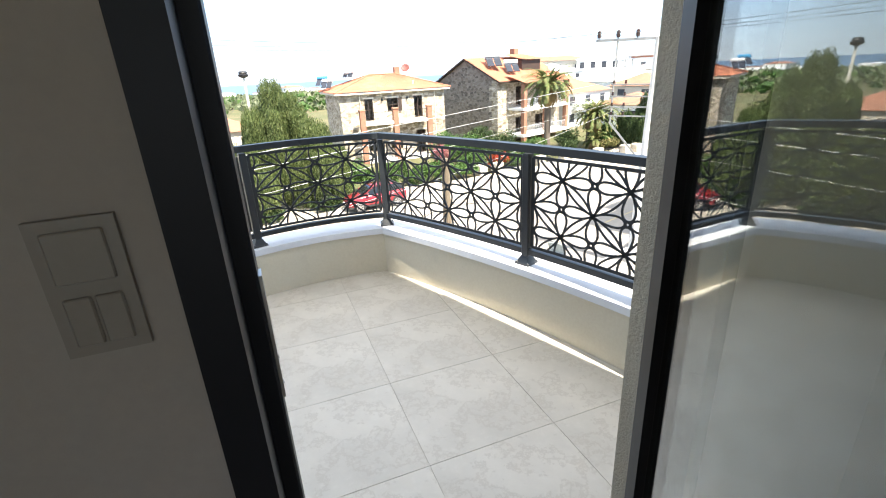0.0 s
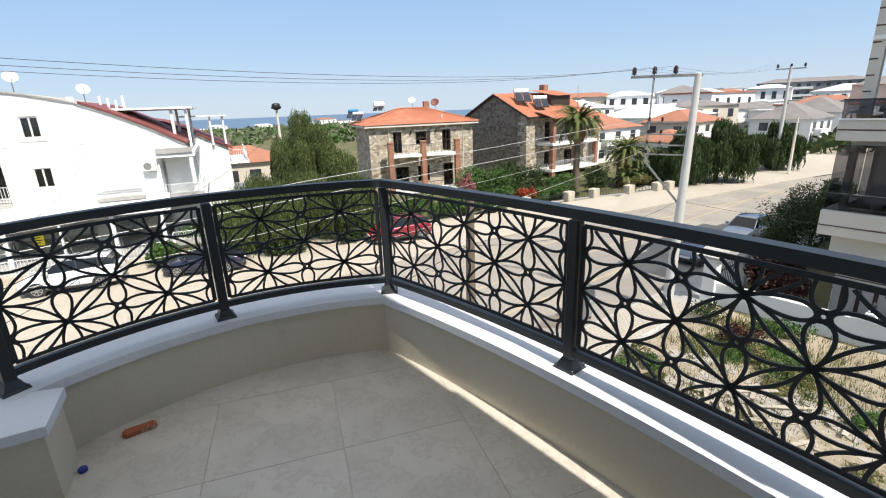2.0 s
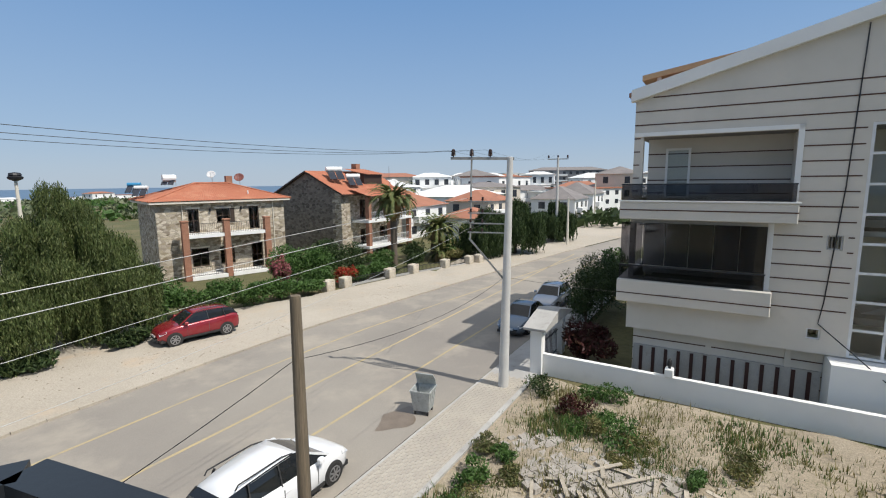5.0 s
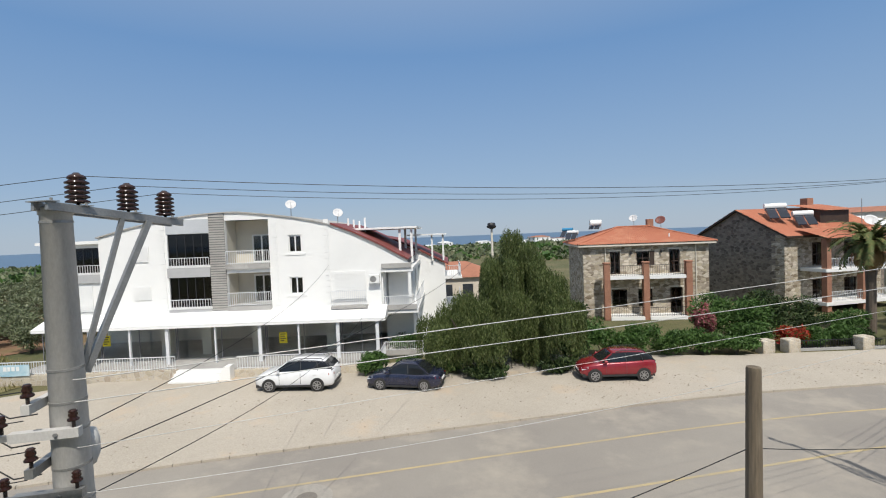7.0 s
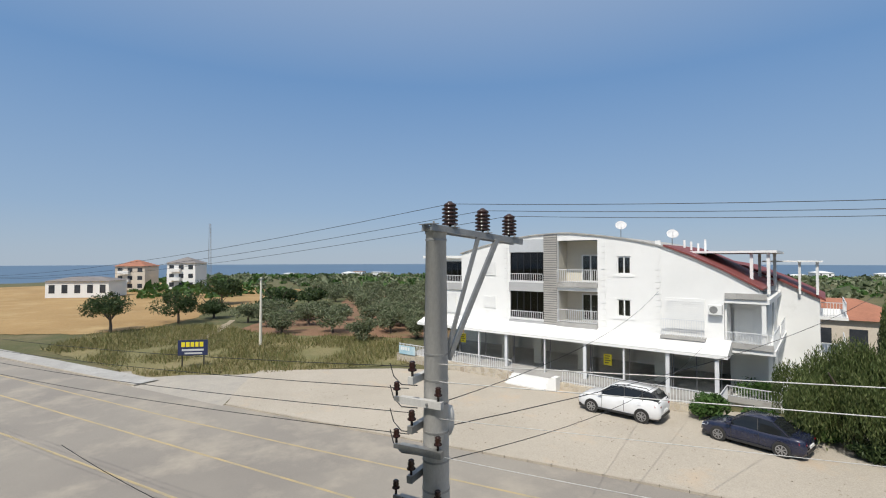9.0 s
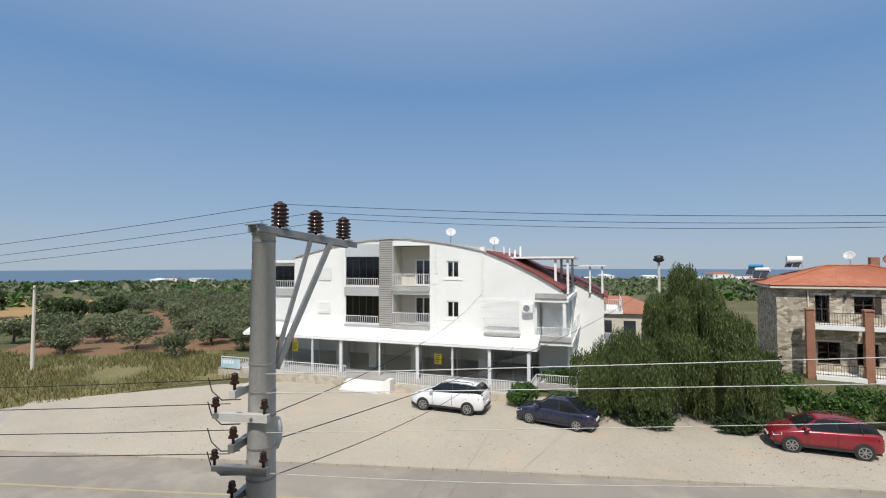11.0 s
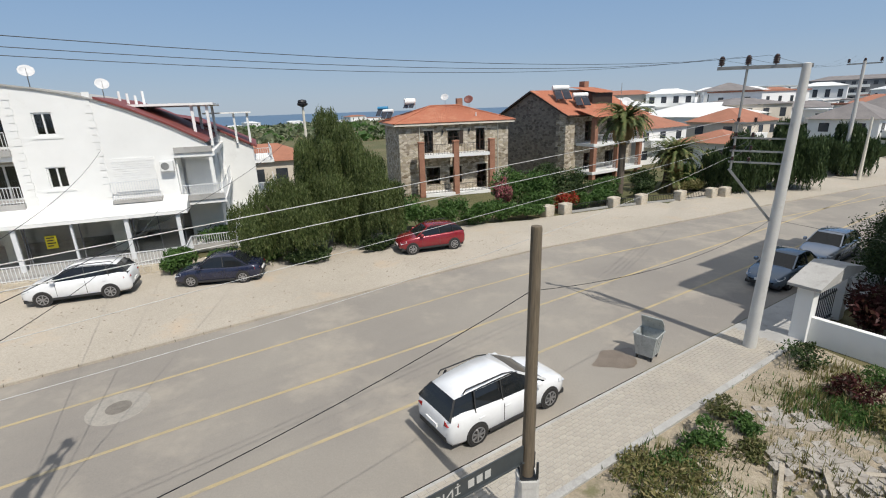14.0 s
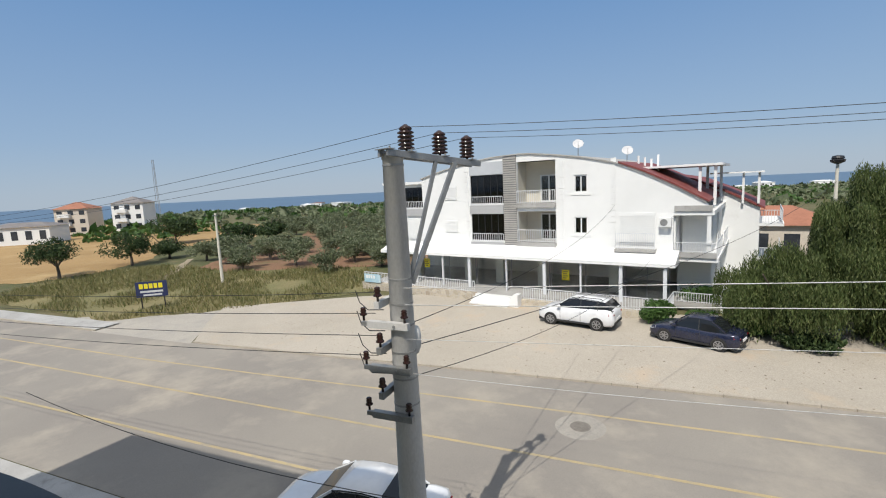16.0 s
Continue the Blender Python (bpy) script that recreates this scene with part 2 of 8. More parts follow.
# ---- ground, sea, street ----
def land(x, y):
    """Height of the ground: level round the street, falling towards the sea."""
    d = math.hypot(x + 5, y - 20)
    fall = max(0.0, d - 190) * 0.034 * (0.35 + 0.65 * min(1, max(0.0, (-x + 0.3 * y) / (d + 1) + 0.3)))
    swell = noise.noise((x / 140, y / 140, 0.3)) * min(3.0, max(0.0, d - 190) * 0.02)
    return GZ - 0.02 - min(fall, 30) + swell


def ground_geo():
    g = Geo()
    rad = [0, 12, 25, 40, 55, 70, 85, 100, 120, 145, 175, 210, 250, 300, 360, 430, 520, 620, 750, 900, 1100, 1350, 1700]
    n = 72
    rings = []
    for r in rad[1:]:
        rings.append([(r * math.cos(2 * math.pi * k / n) - 5, r * math.sin(2 * math.pi * k / n) + 20, land(r * math.cos(2 * math.pi * k / n) - 5, r * math.sin(2 * math.pi * k / n) + 20)) for k in range(n)])
    g.loft(rings, caps=False)
    c = len(g.v)
    g.v.append((-5, 20, land(-5, 20)))
    g.f += [(c, k, (k + 1) % n) for k in range(n)]
    g.smooth = True
    return g


GRASS = surface("dry_scrub", (0.115, 0.105, 0.045), (0.075, 0.085, 0.03), 0.06, 3, 1.0, bump_s=0.6, bump_d=0.15, stain=(0.20, 0.155, 0.085), stain_at=(0.5, 0.75), fine_amt=0.5)
tagged(link("ground", ground_geo(), GRASS), "dry green and tan scrubland falling towards the sea", "ground", kind="structure")
SEA = surface("sea", (0.075, 0.125, 0.19), (0.065, 0.115, 0.175), 0.002, 0.02, 0.35, bump_s=0)
g = Geo().poly([(4300 * math.cos(a), 4300 * math.sin(a), -34.0) for a in (2 * math.pi * k / 64 for k in range(64))])
tagged(link("water", g, SEA), "flat blue sea under haze", "sea", kind="structure")


def strip(u0, u1, v0, v1, z, n=1):
    g = Geo()
    for i in range(n):
        a, b = u0 + (u1 - u0) * i / n, u0 + (u1 - u0) * (i + 1) / n
        g.poly([st(a, v0, z), st(b, v0, z), st(b, v1, z), st(a, v1, z)])
    return g


EDGE = ((-140, 21.6), (-22, 21.75), (-13, 22.0), (-4, 22.4), (5, 22.6), (15, 22.7), (21, 22.5), (30, 21.4), (42, 19.85), (55, 17.95), (72, 14.6), (130, 13.6))


def far_edge(u):
    """The far kerb line, which draws in where the street bends."""
    for (a, va), (b, vb) in zip(EDGE, EDGE[1:]):
        if u <= b:
            return va + (vb - va) * (u - a) / (b - a)
    return EDGE[-1][1]


def bent_strip(us, near, far, z):
    """A strip along the street between two lines given as functions of u."""
    g = Geo()
    for a, b in zip(us, us[1:]):
        g.poly([st(a, near(a), z), st(b, near(b), z), st(b, far(b), z), st(a, far(a), z)])
    g.weld = True
    return g


ROAD_U = [-140, -100, -60, -40, -30] + [-22 + 4 * k for k in range(24)] + [85, 100, 130]
tagged(link("road", bent_strip(ROAD_U, lambda u: 10.9, far_edge, GZ), ASPHALT), "worn dusty grey asphalt road", "road", kind="structure")
YELLOW = surface("worn_yellow_paint", (0.46, 0.36, 0.19), (0.36, 0.30, 0.19), 0.6, 30, 0.85, bump_s=0, stain=(0.30, 0.275, 0.22), stain_at=(0.52, 0.72), fine_amt=0.35)
for line in (lambda u: 13.75, lambda u: 16.65, lambda u: far_edge(u) - 2.75):
    tagged(link("road_line", bent_strip([-130, -80, -40] + [-22 + 4 * k for k in range(20)], lambda u: line(u) - 0.06, lambda u: line(u) + 0.06, GZ + 0.005), YELLOW), "faded yellow road marking", "road marking", kind="structure")
lot = bent_strip([-22 + 3 * k for k in range(42)], lambda u: far_edge(u) + 0.12, lambda u: 25.0 if u < 38 else min(27.0, 25.0 + (u - 38) * 0.2), GZ + 0.06)
for q in (((-22, 25), (-12, 25), (-12, 31), (-27, 28.6)), ((-22, 21.87), (-22, 25), (-27, 28.6), (-24.6, 25)), ((-27, 28.6), (-12, 31), (-12, 36), (-18, 34)), ((-12, 25), (14, 25), (14, 32.5), (-12, 36)), ((14, 25), (26, 25), (26, 28), (14, 32.5)), ((26, 25), (38, 25), (38, 25.8), (26, 28.2))):
    lot.poly([st(u, v, GZ + 0.06) for u, v in q])
tagged(link("ground_lot", lot, DIRT), "dusty sandy verge and parking ground", "ground", kind="structure")
KERB = surface("kerb_stone", (0.42, 0.37, 0.30), (0.36, 0.32, 0.26), 0.7, 20, 0.9, fine_amt=0.3)
g = Geo()
for i in [*range(-120, -31), *range(-22, 60)]:
    e, f = far_edge(i + 0.01), far_edge(i + 0.99)
    g.prism([st(i + 0.01, e, 0)[:2], st(i + 0.99, f, 0)[:2], st(i + 0.99, f + 0.13, 0)[:2], st(i + 0.01, e + 0.13, 0)[:2]], GZ - 0.1, GZ + 0.09)
tagged(link("kerb", g, KERB), "low dusty stone kerb", "kerb", kind="structure")
tagged(link("pavement", strip(-40, 40, 8.9, 10.78, GZ + 0.10, 10), CONCRETE), "grey paved footway beside the road", "pavement", kind="structure")

tagged(link("road_side", Geo().poly([st(-31, 21.6, GZ + 0.004), st(-22, 21.6, GZ + 0.004), st(-27, 28.6, GZ + 0.004), st(-38, 31, GZ + 0.004), st(-37, 24, GZ + 0.004)]), surface("dusty_track", (0.40, 0.365, 0.31), (0.34, 0.315, 0.275), 0.3, 22, 0.95, stain=(0.30, 0.285, 0.26), stain_at=(0.5, 0.75), fine_amt=0.4)), "dusty asphalt mouth of a side track", "road", kind="structure")
tagged(link("pavement_far", strip(-120, -31, 21.73, 23.4, GZ + 0.085, 10), CONCRETE), "concrete footway along the field", "pavement", kind="structure")

# ---- the house with the balcony ----
def arc(a, m, b, n):
    """Points of the circle through three plan points, from a to b."""
    ax, ay, bx, by, cx, cy = *a, *m, *b
    d = 2 * (ax * (by - cy) + bx * (cy - ay) + cx * (ay - by))
    ux = ((ax * ax + ay * ay) * (by - cy) + (bx * bx + by * by) * (cy - ay) + (cx * cx + cy * cy) * (ay - by)) / d
    uy = ((ax * ax + ay * ay) * (cx - bx) + (bx * bx + by * by) * (ax - cx) + (cx * cx + cy * cy) * (bx - ax)) / d
    r = math.hypot(ax - ux, ay - uy)
    t0, t1 = math.atan2(ay - uy, ax - ux), math.atan2(cy - uy, cx - ux)
    t1 += 2 * math.pi if t1 - t0 < -math.pi else -2 * math.pi if t1 - t0 > math.pi else 0
    return [(ux + r * math.cos(t0 + (t1 - t0) * i / n), uy + r * math.sin(t0 + (t1 - t0) * i / n)) for i in range(n + 1)]


CORNER = (0.14, 3.86)
LEFT = arc((-1.52, 2.95), (-0.78, 3.64), CORNER, 40)[::-1]      # from the corner to the house, on the rail's line
RIGHT = arc(CORNER, (0.95, 2.82), (1.62, 1.62), 40)


def offset(line, d):
    """The plan line moved sideways by d (positive: to the left of its run)."""
    out = []
    for i, p in enumerate(line):
        q, r = line[max(i - 1, 0)], line[min(i + 1, len(line) - 1)]
        t = Vector((r[0] - q[0], r[1] - q[1])).normalized()
        out.append((p[0] - t.y * d, p[1] + t.x * d))
    return out


def meet(a, b):
    """Joins two plan lines that start near one corner: both first points become their crossing."""
    (p, q), (r, s) = [(Vector(x[0]), Vector(x[3])) for x in (a, b)]
    d, e = q - p, s - r
    k = ((r - p).x * e.y - (r - p).y * e.x) / (d.x * e.y - d.y * e.x)
    c = p + d * k
    cut = lambda line: [tuple(c)] + [x for i, x in enumerate(line) if i > 3]
    return cut(a), cut(b)


def band(inner, outer):
    """Plan polygon between two lines of the parapet."""
    return inner + outer[::-1]


def parapet(d_in, d_out, z0, z1):
    li, ri = meet(offset(LEFT, d_in), offset(RIGHT, -d_in))
    lo, ro = meet(offset(LEFT, -d_out), offset(RIGHT, d_out))
    ins, outs = li[::-1] + ri[1:], lo[::-1] + ro[1:]
    g = Geo()
    rings = [[(i[0], i[1], z0), (o[0], o[1], z0), (o[0], o[1], z1), (i[0], i[1], z1)] for i, o in zip(ins, outs)]
    return g.loft(rings, flip=True)


PAINT = surface("parapet_paint", (0.63, 0.575, 0.455), (0.58, 0.525, 0.41), 1.2, 60, 0.75, bump_s=0.2, stain=(0.47, 0.43, 0.34), stain_at=(0.6, 0.85), fine_amt=0.12)
COPING = surface("white_coping", (0.72, 0.73, 0.76), (0.66, 0.67, 0.70), 2, 50, 0.7, bump_s=0.3, fine_amt=0.12)
tagged(link("wall_parapet", parapet(0.08, 0.13, -0.35, 0.33), PAINT), "low curved beige rendered balcony parapet", "parapet", kind="structure")
tagged(link("trim_coping", parapet(0.10, 0.17, 0.33, 0.375), COPING), "white painted coping on the parapet", "coping", kind="structure")
m_, n_, l_, b_ = nodes("floor_tile")
v_ = coords(n_, l_)
cloud_, vein_, fine_ = tex(n_, l_, v_, 2.2, 6, 0.62), tex(n_, l_, v_, 5.5, 9, 0.72), tex(n_, l_, v_, 26, 6, 0.6)
c_ = mix(n_, l_, ramp(n_, l_, cloud_, [(0.36, (0, 0, 0)), (0.64, (1, 1, 1))]), (0.62, 0.575, 0.50), (0.52, 0.485, 0.425))
c_ = mix(n_, l_, ramp(n_, l_, vein_, [(0.50, (0, 0, 0)), (0.535, (0.55, 0.55, 0.55)), (0.57, (0, 0, 0))]), c_, (0.44, 0.39, 0.325))
c_ = mix(n_, l_, ramp(n_, l_, fine_, [(0.55, (0, 0, 0)), (0.75, (0.35, 0.35, 0.35))]), c_, (0.66, 0.62, 0.55))
l_.new(c_, b_.inputs["Base Color"])
l_.new(ramp(n_, l_, cloud_, [(0.3, (0.34, 0.34, 0.34)), (0.7, (0.55, 0.55, 0.55))]), b_.inputs["Roughness"])
TILE = m_
slab = [LEFT[i] for i in range(0, 41, 4)] + [(-1.6, 2.6), (-0.6, 0.6), (0.9, 0.9), (1.75, 1.4)] + [RIGHT[i] for i in range(40, 0, -4)]
tagged(link("floor_balcony", Geo().prism(slab, -0.35, -0.008), CONCRETE), "balcony slab", "floor", kind="structure")
GROUT = surface("grout", (0.58, 0.54, 0.465), (0.54, 0.50, 0.43), 3, 40, 0.9, fine_amt=0.2)
balcony_floor = tagged(link("floor", Geo().prism(slab, -0.012, -0.003), GROUT), "large beige stone-look balcony floor tiles", "floor", kind="structure")
# rail
rail = thing("balcony_railing", "black metal railing with cut-out flower panels on the parapet", "railing", pose(CORNER[0], CORNER[1], 0.37))


def along(line, s):
    """Plan point and direction at s metres along a line."""
    for p, q in zip(line, line[1:]):
        d = math.dist(p, q)
        if s <= d or q is line[-1]:
            t = Vector((q[0] - p[0], q[1] - p[1])) / d
            return Vector(p) + t * s, t
        s -= d


def swept(line, w, z0, z1, s0=0.0, s1=None, step=0.06):
    total = sum(math.dist(p, q) for p, q in zip(line, line[1:]))
    s1 = total if s1 is None else s1
    n = max(2, int((s1 - s0) / step))
    rings = []
    for i in range(n + 1):
        p, t = along(line, s0 + (s1 - s0) * i / n)
        a, b = (p.x + t.y * w / 2, p.y - t.x * w / 2), (p.x - t.y * w / 2, p.y + t.x * w / 2)
        rings.append([(*a, z0), (*b, z0), (*b, z1), (*a, z1)])
    return Geo().loft(rings)


inv = pose(-CORNER[0], -CORNER[1], -0.37)
POST_L, POST_R = (0.99, 1.95), (1.34, 2.62)
Z0, Z1 = 0.49, 1.03


def ribbon(geo, line, curve, w=0.011, t=0.005):
    """A flat cut bar along a curve of (s, z) points, standing on a plan line."""
    if len(curve) < 2:
        return
    rings = []
    for i, (s, z) in enumerate(curve):
        a, b = curve[max(i - 1, 0)], curve[min(i + 1, len(curve) - 1)]
        d = Vector((b[0] - a[0], b[1] - a[1]))
        d = d.normalized() if d.length > 1e-6 else Vector((1, 0))
        ring = []
        for e, f in ((-1, -1), (1, -1), (1, 1), (-1, 1)):
            ps, pz = s - d.y * w / 2 * e, z + d.x * w / 2 * e
            p, tt = along(line, max(ps, 0))
            ring.append((p.x + tt.y * t / 2 * f, p.y - tt.x * t / 2 * f, pz))
        rings.append(ring)
    geo.loft(rings)


def clipped(curve, s0, s1):
    """The stretches of a curve inside the panel."""
    out, run = [], []
    for s, z in curve:
        if s0 <= s <= s1 and Z0 <= z <= Z1:
            run.append((s, z))
        else:
            if len(run) > 1:
                out.append(run)
            run = []
    return out + ([run] if len(run) > 1 else [])


def almond(a, b, fat, n=12):
    """The two bowed sides of a petal from a to b."""
    d = Vector((b[0] - a[0], b[1] - a[1]))
    q = Vector((-d.y, d.x)) * fat
    for sgn in (1, -1):
        yield [(a[0] + d.x * k / n + sgn * q.x * math.sin(math.pi * k / n), a[1] + d.y * k / n + sgn * q.y * math.sin(math.pi * k / n)) for k in range(n + 1)]


def drop(c, ang, length, fat, n=14):
    """A round-ended petal that starts at c."""
    u, w = Vector((math.cos(ang), math.sin(ang))), Vector((-math.sin(ang), math.cos(ang)))
    pts = []
    for k in range(n + 1):
        t = 2 * math.pi * k / n
        r = (1 - math.cos(t)) / 2
        p = u * length * r + w * fat * math.sin(t) * (0.35 + 0.65 * r)
        pts.append((c[0] + p.x, c[1] + p.y))
    return pts


def flower_panel(line, s0, s1):
    """A cut sheet: flowers on every other knot of a grid, tied to one another by pointed petals, with ringed knots between."""
    g = Geo()
    n = 2 * round((s1 - s0) / 0.42)
    hx, hz = (s1 - s0) / n, 0.30 * (Z1 - Z0)
    for i in range(-1, n + 2):
        for j in range(-2, 3):
            c = (s0 + hx * i, (Z0 + Z1) / 2 + hz * j)
            if (i + j) % 2:
                for run in clipped([(c[0] + 0.012 * math.cos(t * math.pi / 5), c[1] + 0.012 * math.sin(t * math.pi / 5)) for t in range(11)], s0, s1):
                    ribbon(g, line, run, 0.011)
                continue
            for di, dj in ((1, 1), (1, -1)):
                for curve in almond(c, (c[0] + di * hx, c[1] + dj * hz), 0.09, 16):
                    for run in clipped(curve, s0, s1):
                        ribbon(g, line, run, 0.0118)
            for ang, ln, fat in ((0, hx * 0.92, 0.042), (math.pi, hx * 0.92, 0.042), (math.pi / 2, hz * 0.91, 0.050), (-math.pi / 2, hz * 0.91, 0.050)):
                for run in clipped(drop(c, ang, ln, fat, 22), s0, s1):
                    ribbon(g, line, run, 0.0118)
            for run in clipped([(c[0] + 0.009 * math.cos(t * math.pi / 4), c[1] + 0.009 * math.sin(t * math.pi / 4)) for t in range(9)], s0, s1):
                ribbon(g, line, run, 0.014)
    for z in (Z0, Z1):
        ribbon(g, line, [(s0 + (s1 - s0) * k / 24, z) for k in range(25)], 0.018)
    for s in (s0, s1):
        ribbon(g, line, [(s, Z0), (s, Z1)], 0.022)
    return g


def post(line, s):
    p, t = along(line, s)
    g = Geo().soft(-0.024, -0.024, 0, 0.024, 0.024, 1.05 - 0.375, 0.004)
    g.loft([[(x * r, y * r, z) for x, y in ((-1, -1), (1, -1), (1, 1), (-1, 1))] for r, z in ((0.052, 0), (0.052, 0.006), (0.044, 0.012), (0.026, 0.05))])
    ob = part("post", g, BLACK_METAL, rail, m=inv @ pose(p.x, p.y, 0.375, 0, 0, math.degrees(math.atan2(t.y, t.x))))
    for sx, sy in ((-1, -1), (1, -1), (1, 1), (-1, 1)):
        part("bolt", Geo().lathe([(0.007, 0), (0.007, 0.008), (0.004, 0.011)], 6, (sx * 0.043, sy * 0.043, 0.008)), BLACK_METAL, ob)


for line, posts in ((LEFT, POST_L), (RIGHT, POST_R)):
    part("top_rail", swept(line, 0.056, 1.058, 1.10, 0, posts[1] + 0.03), BLACK_METAL, rail, m=inv)
    part("bottom_rail", swept(line, 0.034, 0.437, 0.472, 0.02, posts[1]), BLACK_METAL, rail, m=inv)
    for s in posts:
        post(line, s)
    for a, b in ((0.0, posts[0]), posts):
        part("flower_panel", flower_panel(line, a + 0.04, b - 0.04), BLACK_METAL, rail, "laser-cut black flower panel", m=inv)
post(LEFT, 0.0)

# walls of the house round the balcony: local x along the door wall, y outwards
DOOR = pose(-0.10, 0.95, 0, 0, 0, 13.2)
m_, n_, l_, b_ = nodes("stucco")
v_ = coords(n_, l_)
f_ = tex(n_, l_, v_, 95, 5, 0.65)
g_ = tex(n_, l_, v_, 1.1, 4)
l_.new(mix(n_, l_, ramp(n_, l_, g_, [(0.35, (0, 0, 0)), (0.7, (1, 1, 1))]), (0.53, 0.475, 0.37), (0.46, 0.415, 0.325)), b_.inputs["Base Color"])
b_.inputs["Roughness"].default_value = 0.95
bump(n_, l_, b_, f_, 1.0, 0.012)
STUCCO = m_
INSIDE = surface("interior_paint", (0.40, 0.345, 0.29), (0.37, 0.32, 0.265), 1.5, 60, 0.8, bump_s=0.1, fine_amt=0.06)
tagged(link("wall_front", Geo().wall(-1.2, 1.80, -0.02, 2.9, [(-0.07, 0.905, -0.02, 2.2)], -0.06, 0.18), STUCCO, m=DOOR), "coarse beige stucco outer wall", "wall", kind="structure")
tagged(link("wall_inside", Geo().wall(-2.6, 1.6, 0, 2.7, [(-0.088, 0.91, 0, 2.2)], -0.155, 0.095), INSIDE, m=DOOR), "plain cream painted room wall", "wall", kind="structure")
g = Geo()
ca, cb = Vector((-0.42, 0.96)), Vector((-1.42, 2.60))
d = (cb - ca).normalized()
q = Vector((-d.y, d.x))
g.prism([tuple(ca), tuple(cb), tuple(cb + q * 0.25), tuple(ca + q * 0.25)], -0.02, 2.9)
tagged(link("wall_tap", g, WHITE), "pale rendered house wall beside the balcony", "wall", kind="structure")
g = Geo().prism([(-1.20, 2.70), (-1.30, 2.95), (-1.55, 2.92), (-1.41, 2.60)], -0.02, 0.33)
tagged(link("wall_pier", g, PAINT), "beige rendered end pier of the parapet", "pier", kind="structure")
g = Geo().prism([(-1.17, 2.685), (-1.285, 2.97), (-1.58, 2.92), (-1.425, 2.575)], 0.33, 0.374)
tagged(link("trim_pier", g, COPING), "white coping of the end pier", "coping", kind="structure")
# room behind the camera
for nm, b in (("floor_room", (-2.6, -4.2, -0.12, 1.6, 0.0, -0.004)), ("ceiling", (-2.6, -4.2, 2.7, 1.6, -0.06, 2.82)), ("wall_room_left", (-2.75, -4.2, 0, -2.6, -0.06, 2.7)), ("wall_room_right", (1.6, -4.2, 0, 1.72, -0.06, 2.7)), ("wall_room_back_low", (-2.75, -4.35, 0, 1.72, -4.2, 0.9)), ("wall_room_back_top", (-2.75, -4.35, 2.3, 1.72, -4.2, 2.7)), ("wall_room_back_end", (-2.75, -4.35, 0.9, -1.9, -4.2, 2.3)), ("wall_room_back_side", (1.2, -4.35, 0.9, 1.72, -4.2, 2.3))):
    tagged(link(nm, Geo().box(*b), INSIDE, m=DOOR), "plain cream room surface", nm.split("_")[0], kind="structure")
# added fill lamp in the unseen back opening, only to brighten the room
room_fill = bpy.data.lights.new("room_fill_lamp", "AREA")
room_fill.shape, room_fill.size, room_fill.size_y, room_fill.energy, room_fill.color = "RECTANGLE", 3.1, 1.4, 2.1, (0.95, 0.97, 1.0)
new("room_fill_lamp", room_fill).matrix_world = DOOR @ pose(-0.35, -4.25, 1.6, 90, 0, 0)
# storeys under this one, and unseen massing over it that casts the house shadow
UNDER = [(1.62, 1.45), (-0.4, 0.9), (-1.42, 2.58), (-1.8, 2.2), (-13.6, -5.6), (-11, -11.5), (3.45, -6.3)]
tagged(link("wall_lower_storeys", Geo().prism(UNDER, GZ, -0.36), STUCCO), "beige stucco lower storeys", "wall", kind="structure")
OVER = [(1.62, 1.45), (-0.4, 0.9), (-1.42, 2.58), (-1.8, 2.2), (-13.6, -5.6), (-11, -11.5), (3.45, -6.3)]
tagged(link("wall_unseen_storeys", Geo().prism(OVER, 2.9, 7.4), STUCCO), "unseen upper storeys massed for the house shadow", "wall", kind="structure")
# unseen slab, its corners placed so that the shadow outline lands on the road
tagged(link("roof_edge", Geo().prism([(1.66, 1.45), (-0.5, 3.0), (-1.6, 2.5), (-14.0, -5.2), (-11.2, -11.8), (3.5, -6.3)], 7.4, 7.6), WHITE), "unseen roof edge shaped for the house shadow", "roof", kind="structure")
# dark door frame and the open glazed leaf
FRAME = surface("dark_upvc", (0.012, 0.012, 0.014), (0.009, 0.009, 0.011), 2, 80, 0.5, bump_s=0.02, fine_amt=0.05, spec=0.25)
GREY = surface("grey_gasket", (0.22, 0.22, 0.23), (0.18, 0.18, 0.19), 3, 60, 0.4, bump_s=0.02, fine_amt=0.1)
STEEL = surface("bright_steel", (0.55, 0.54, 0.52), (0.45, 0.44, 0.42), 6, 80, 0.35, metal=1.0, bump_s=0.1)
door = thing("door_1", "dark framed glazed balcony door standing open", "door", DOOR, kind="structure")
for x0, x1, nm in ((-0.07, -0.002, "jamb"), (0.838, 0.905, "jamb")):
    g = Geo().soft(x0, -0.075, 0, x1, 0.0, 2.2, 0.004)
    part(nm, g, FRAME, door)
part("jamb_lip", Geo().box(-0.086, -0.175, 0, -0.03, -0.078, 2.2), FRAME, door)
part("jamb_lip", Geo().box(0.865, -0.165, 0, 0.908, -0.078, 2.2), FRAME, door)
part("head", Geo().box(-0.07, -0.075, 2.14, 0.905, 0.0, 2.2), FRAME, door)
part("threshold", Geo().box(-0.002, -0.075, 0.0, 0.838, 0.0, 0.022), FRAME, door)
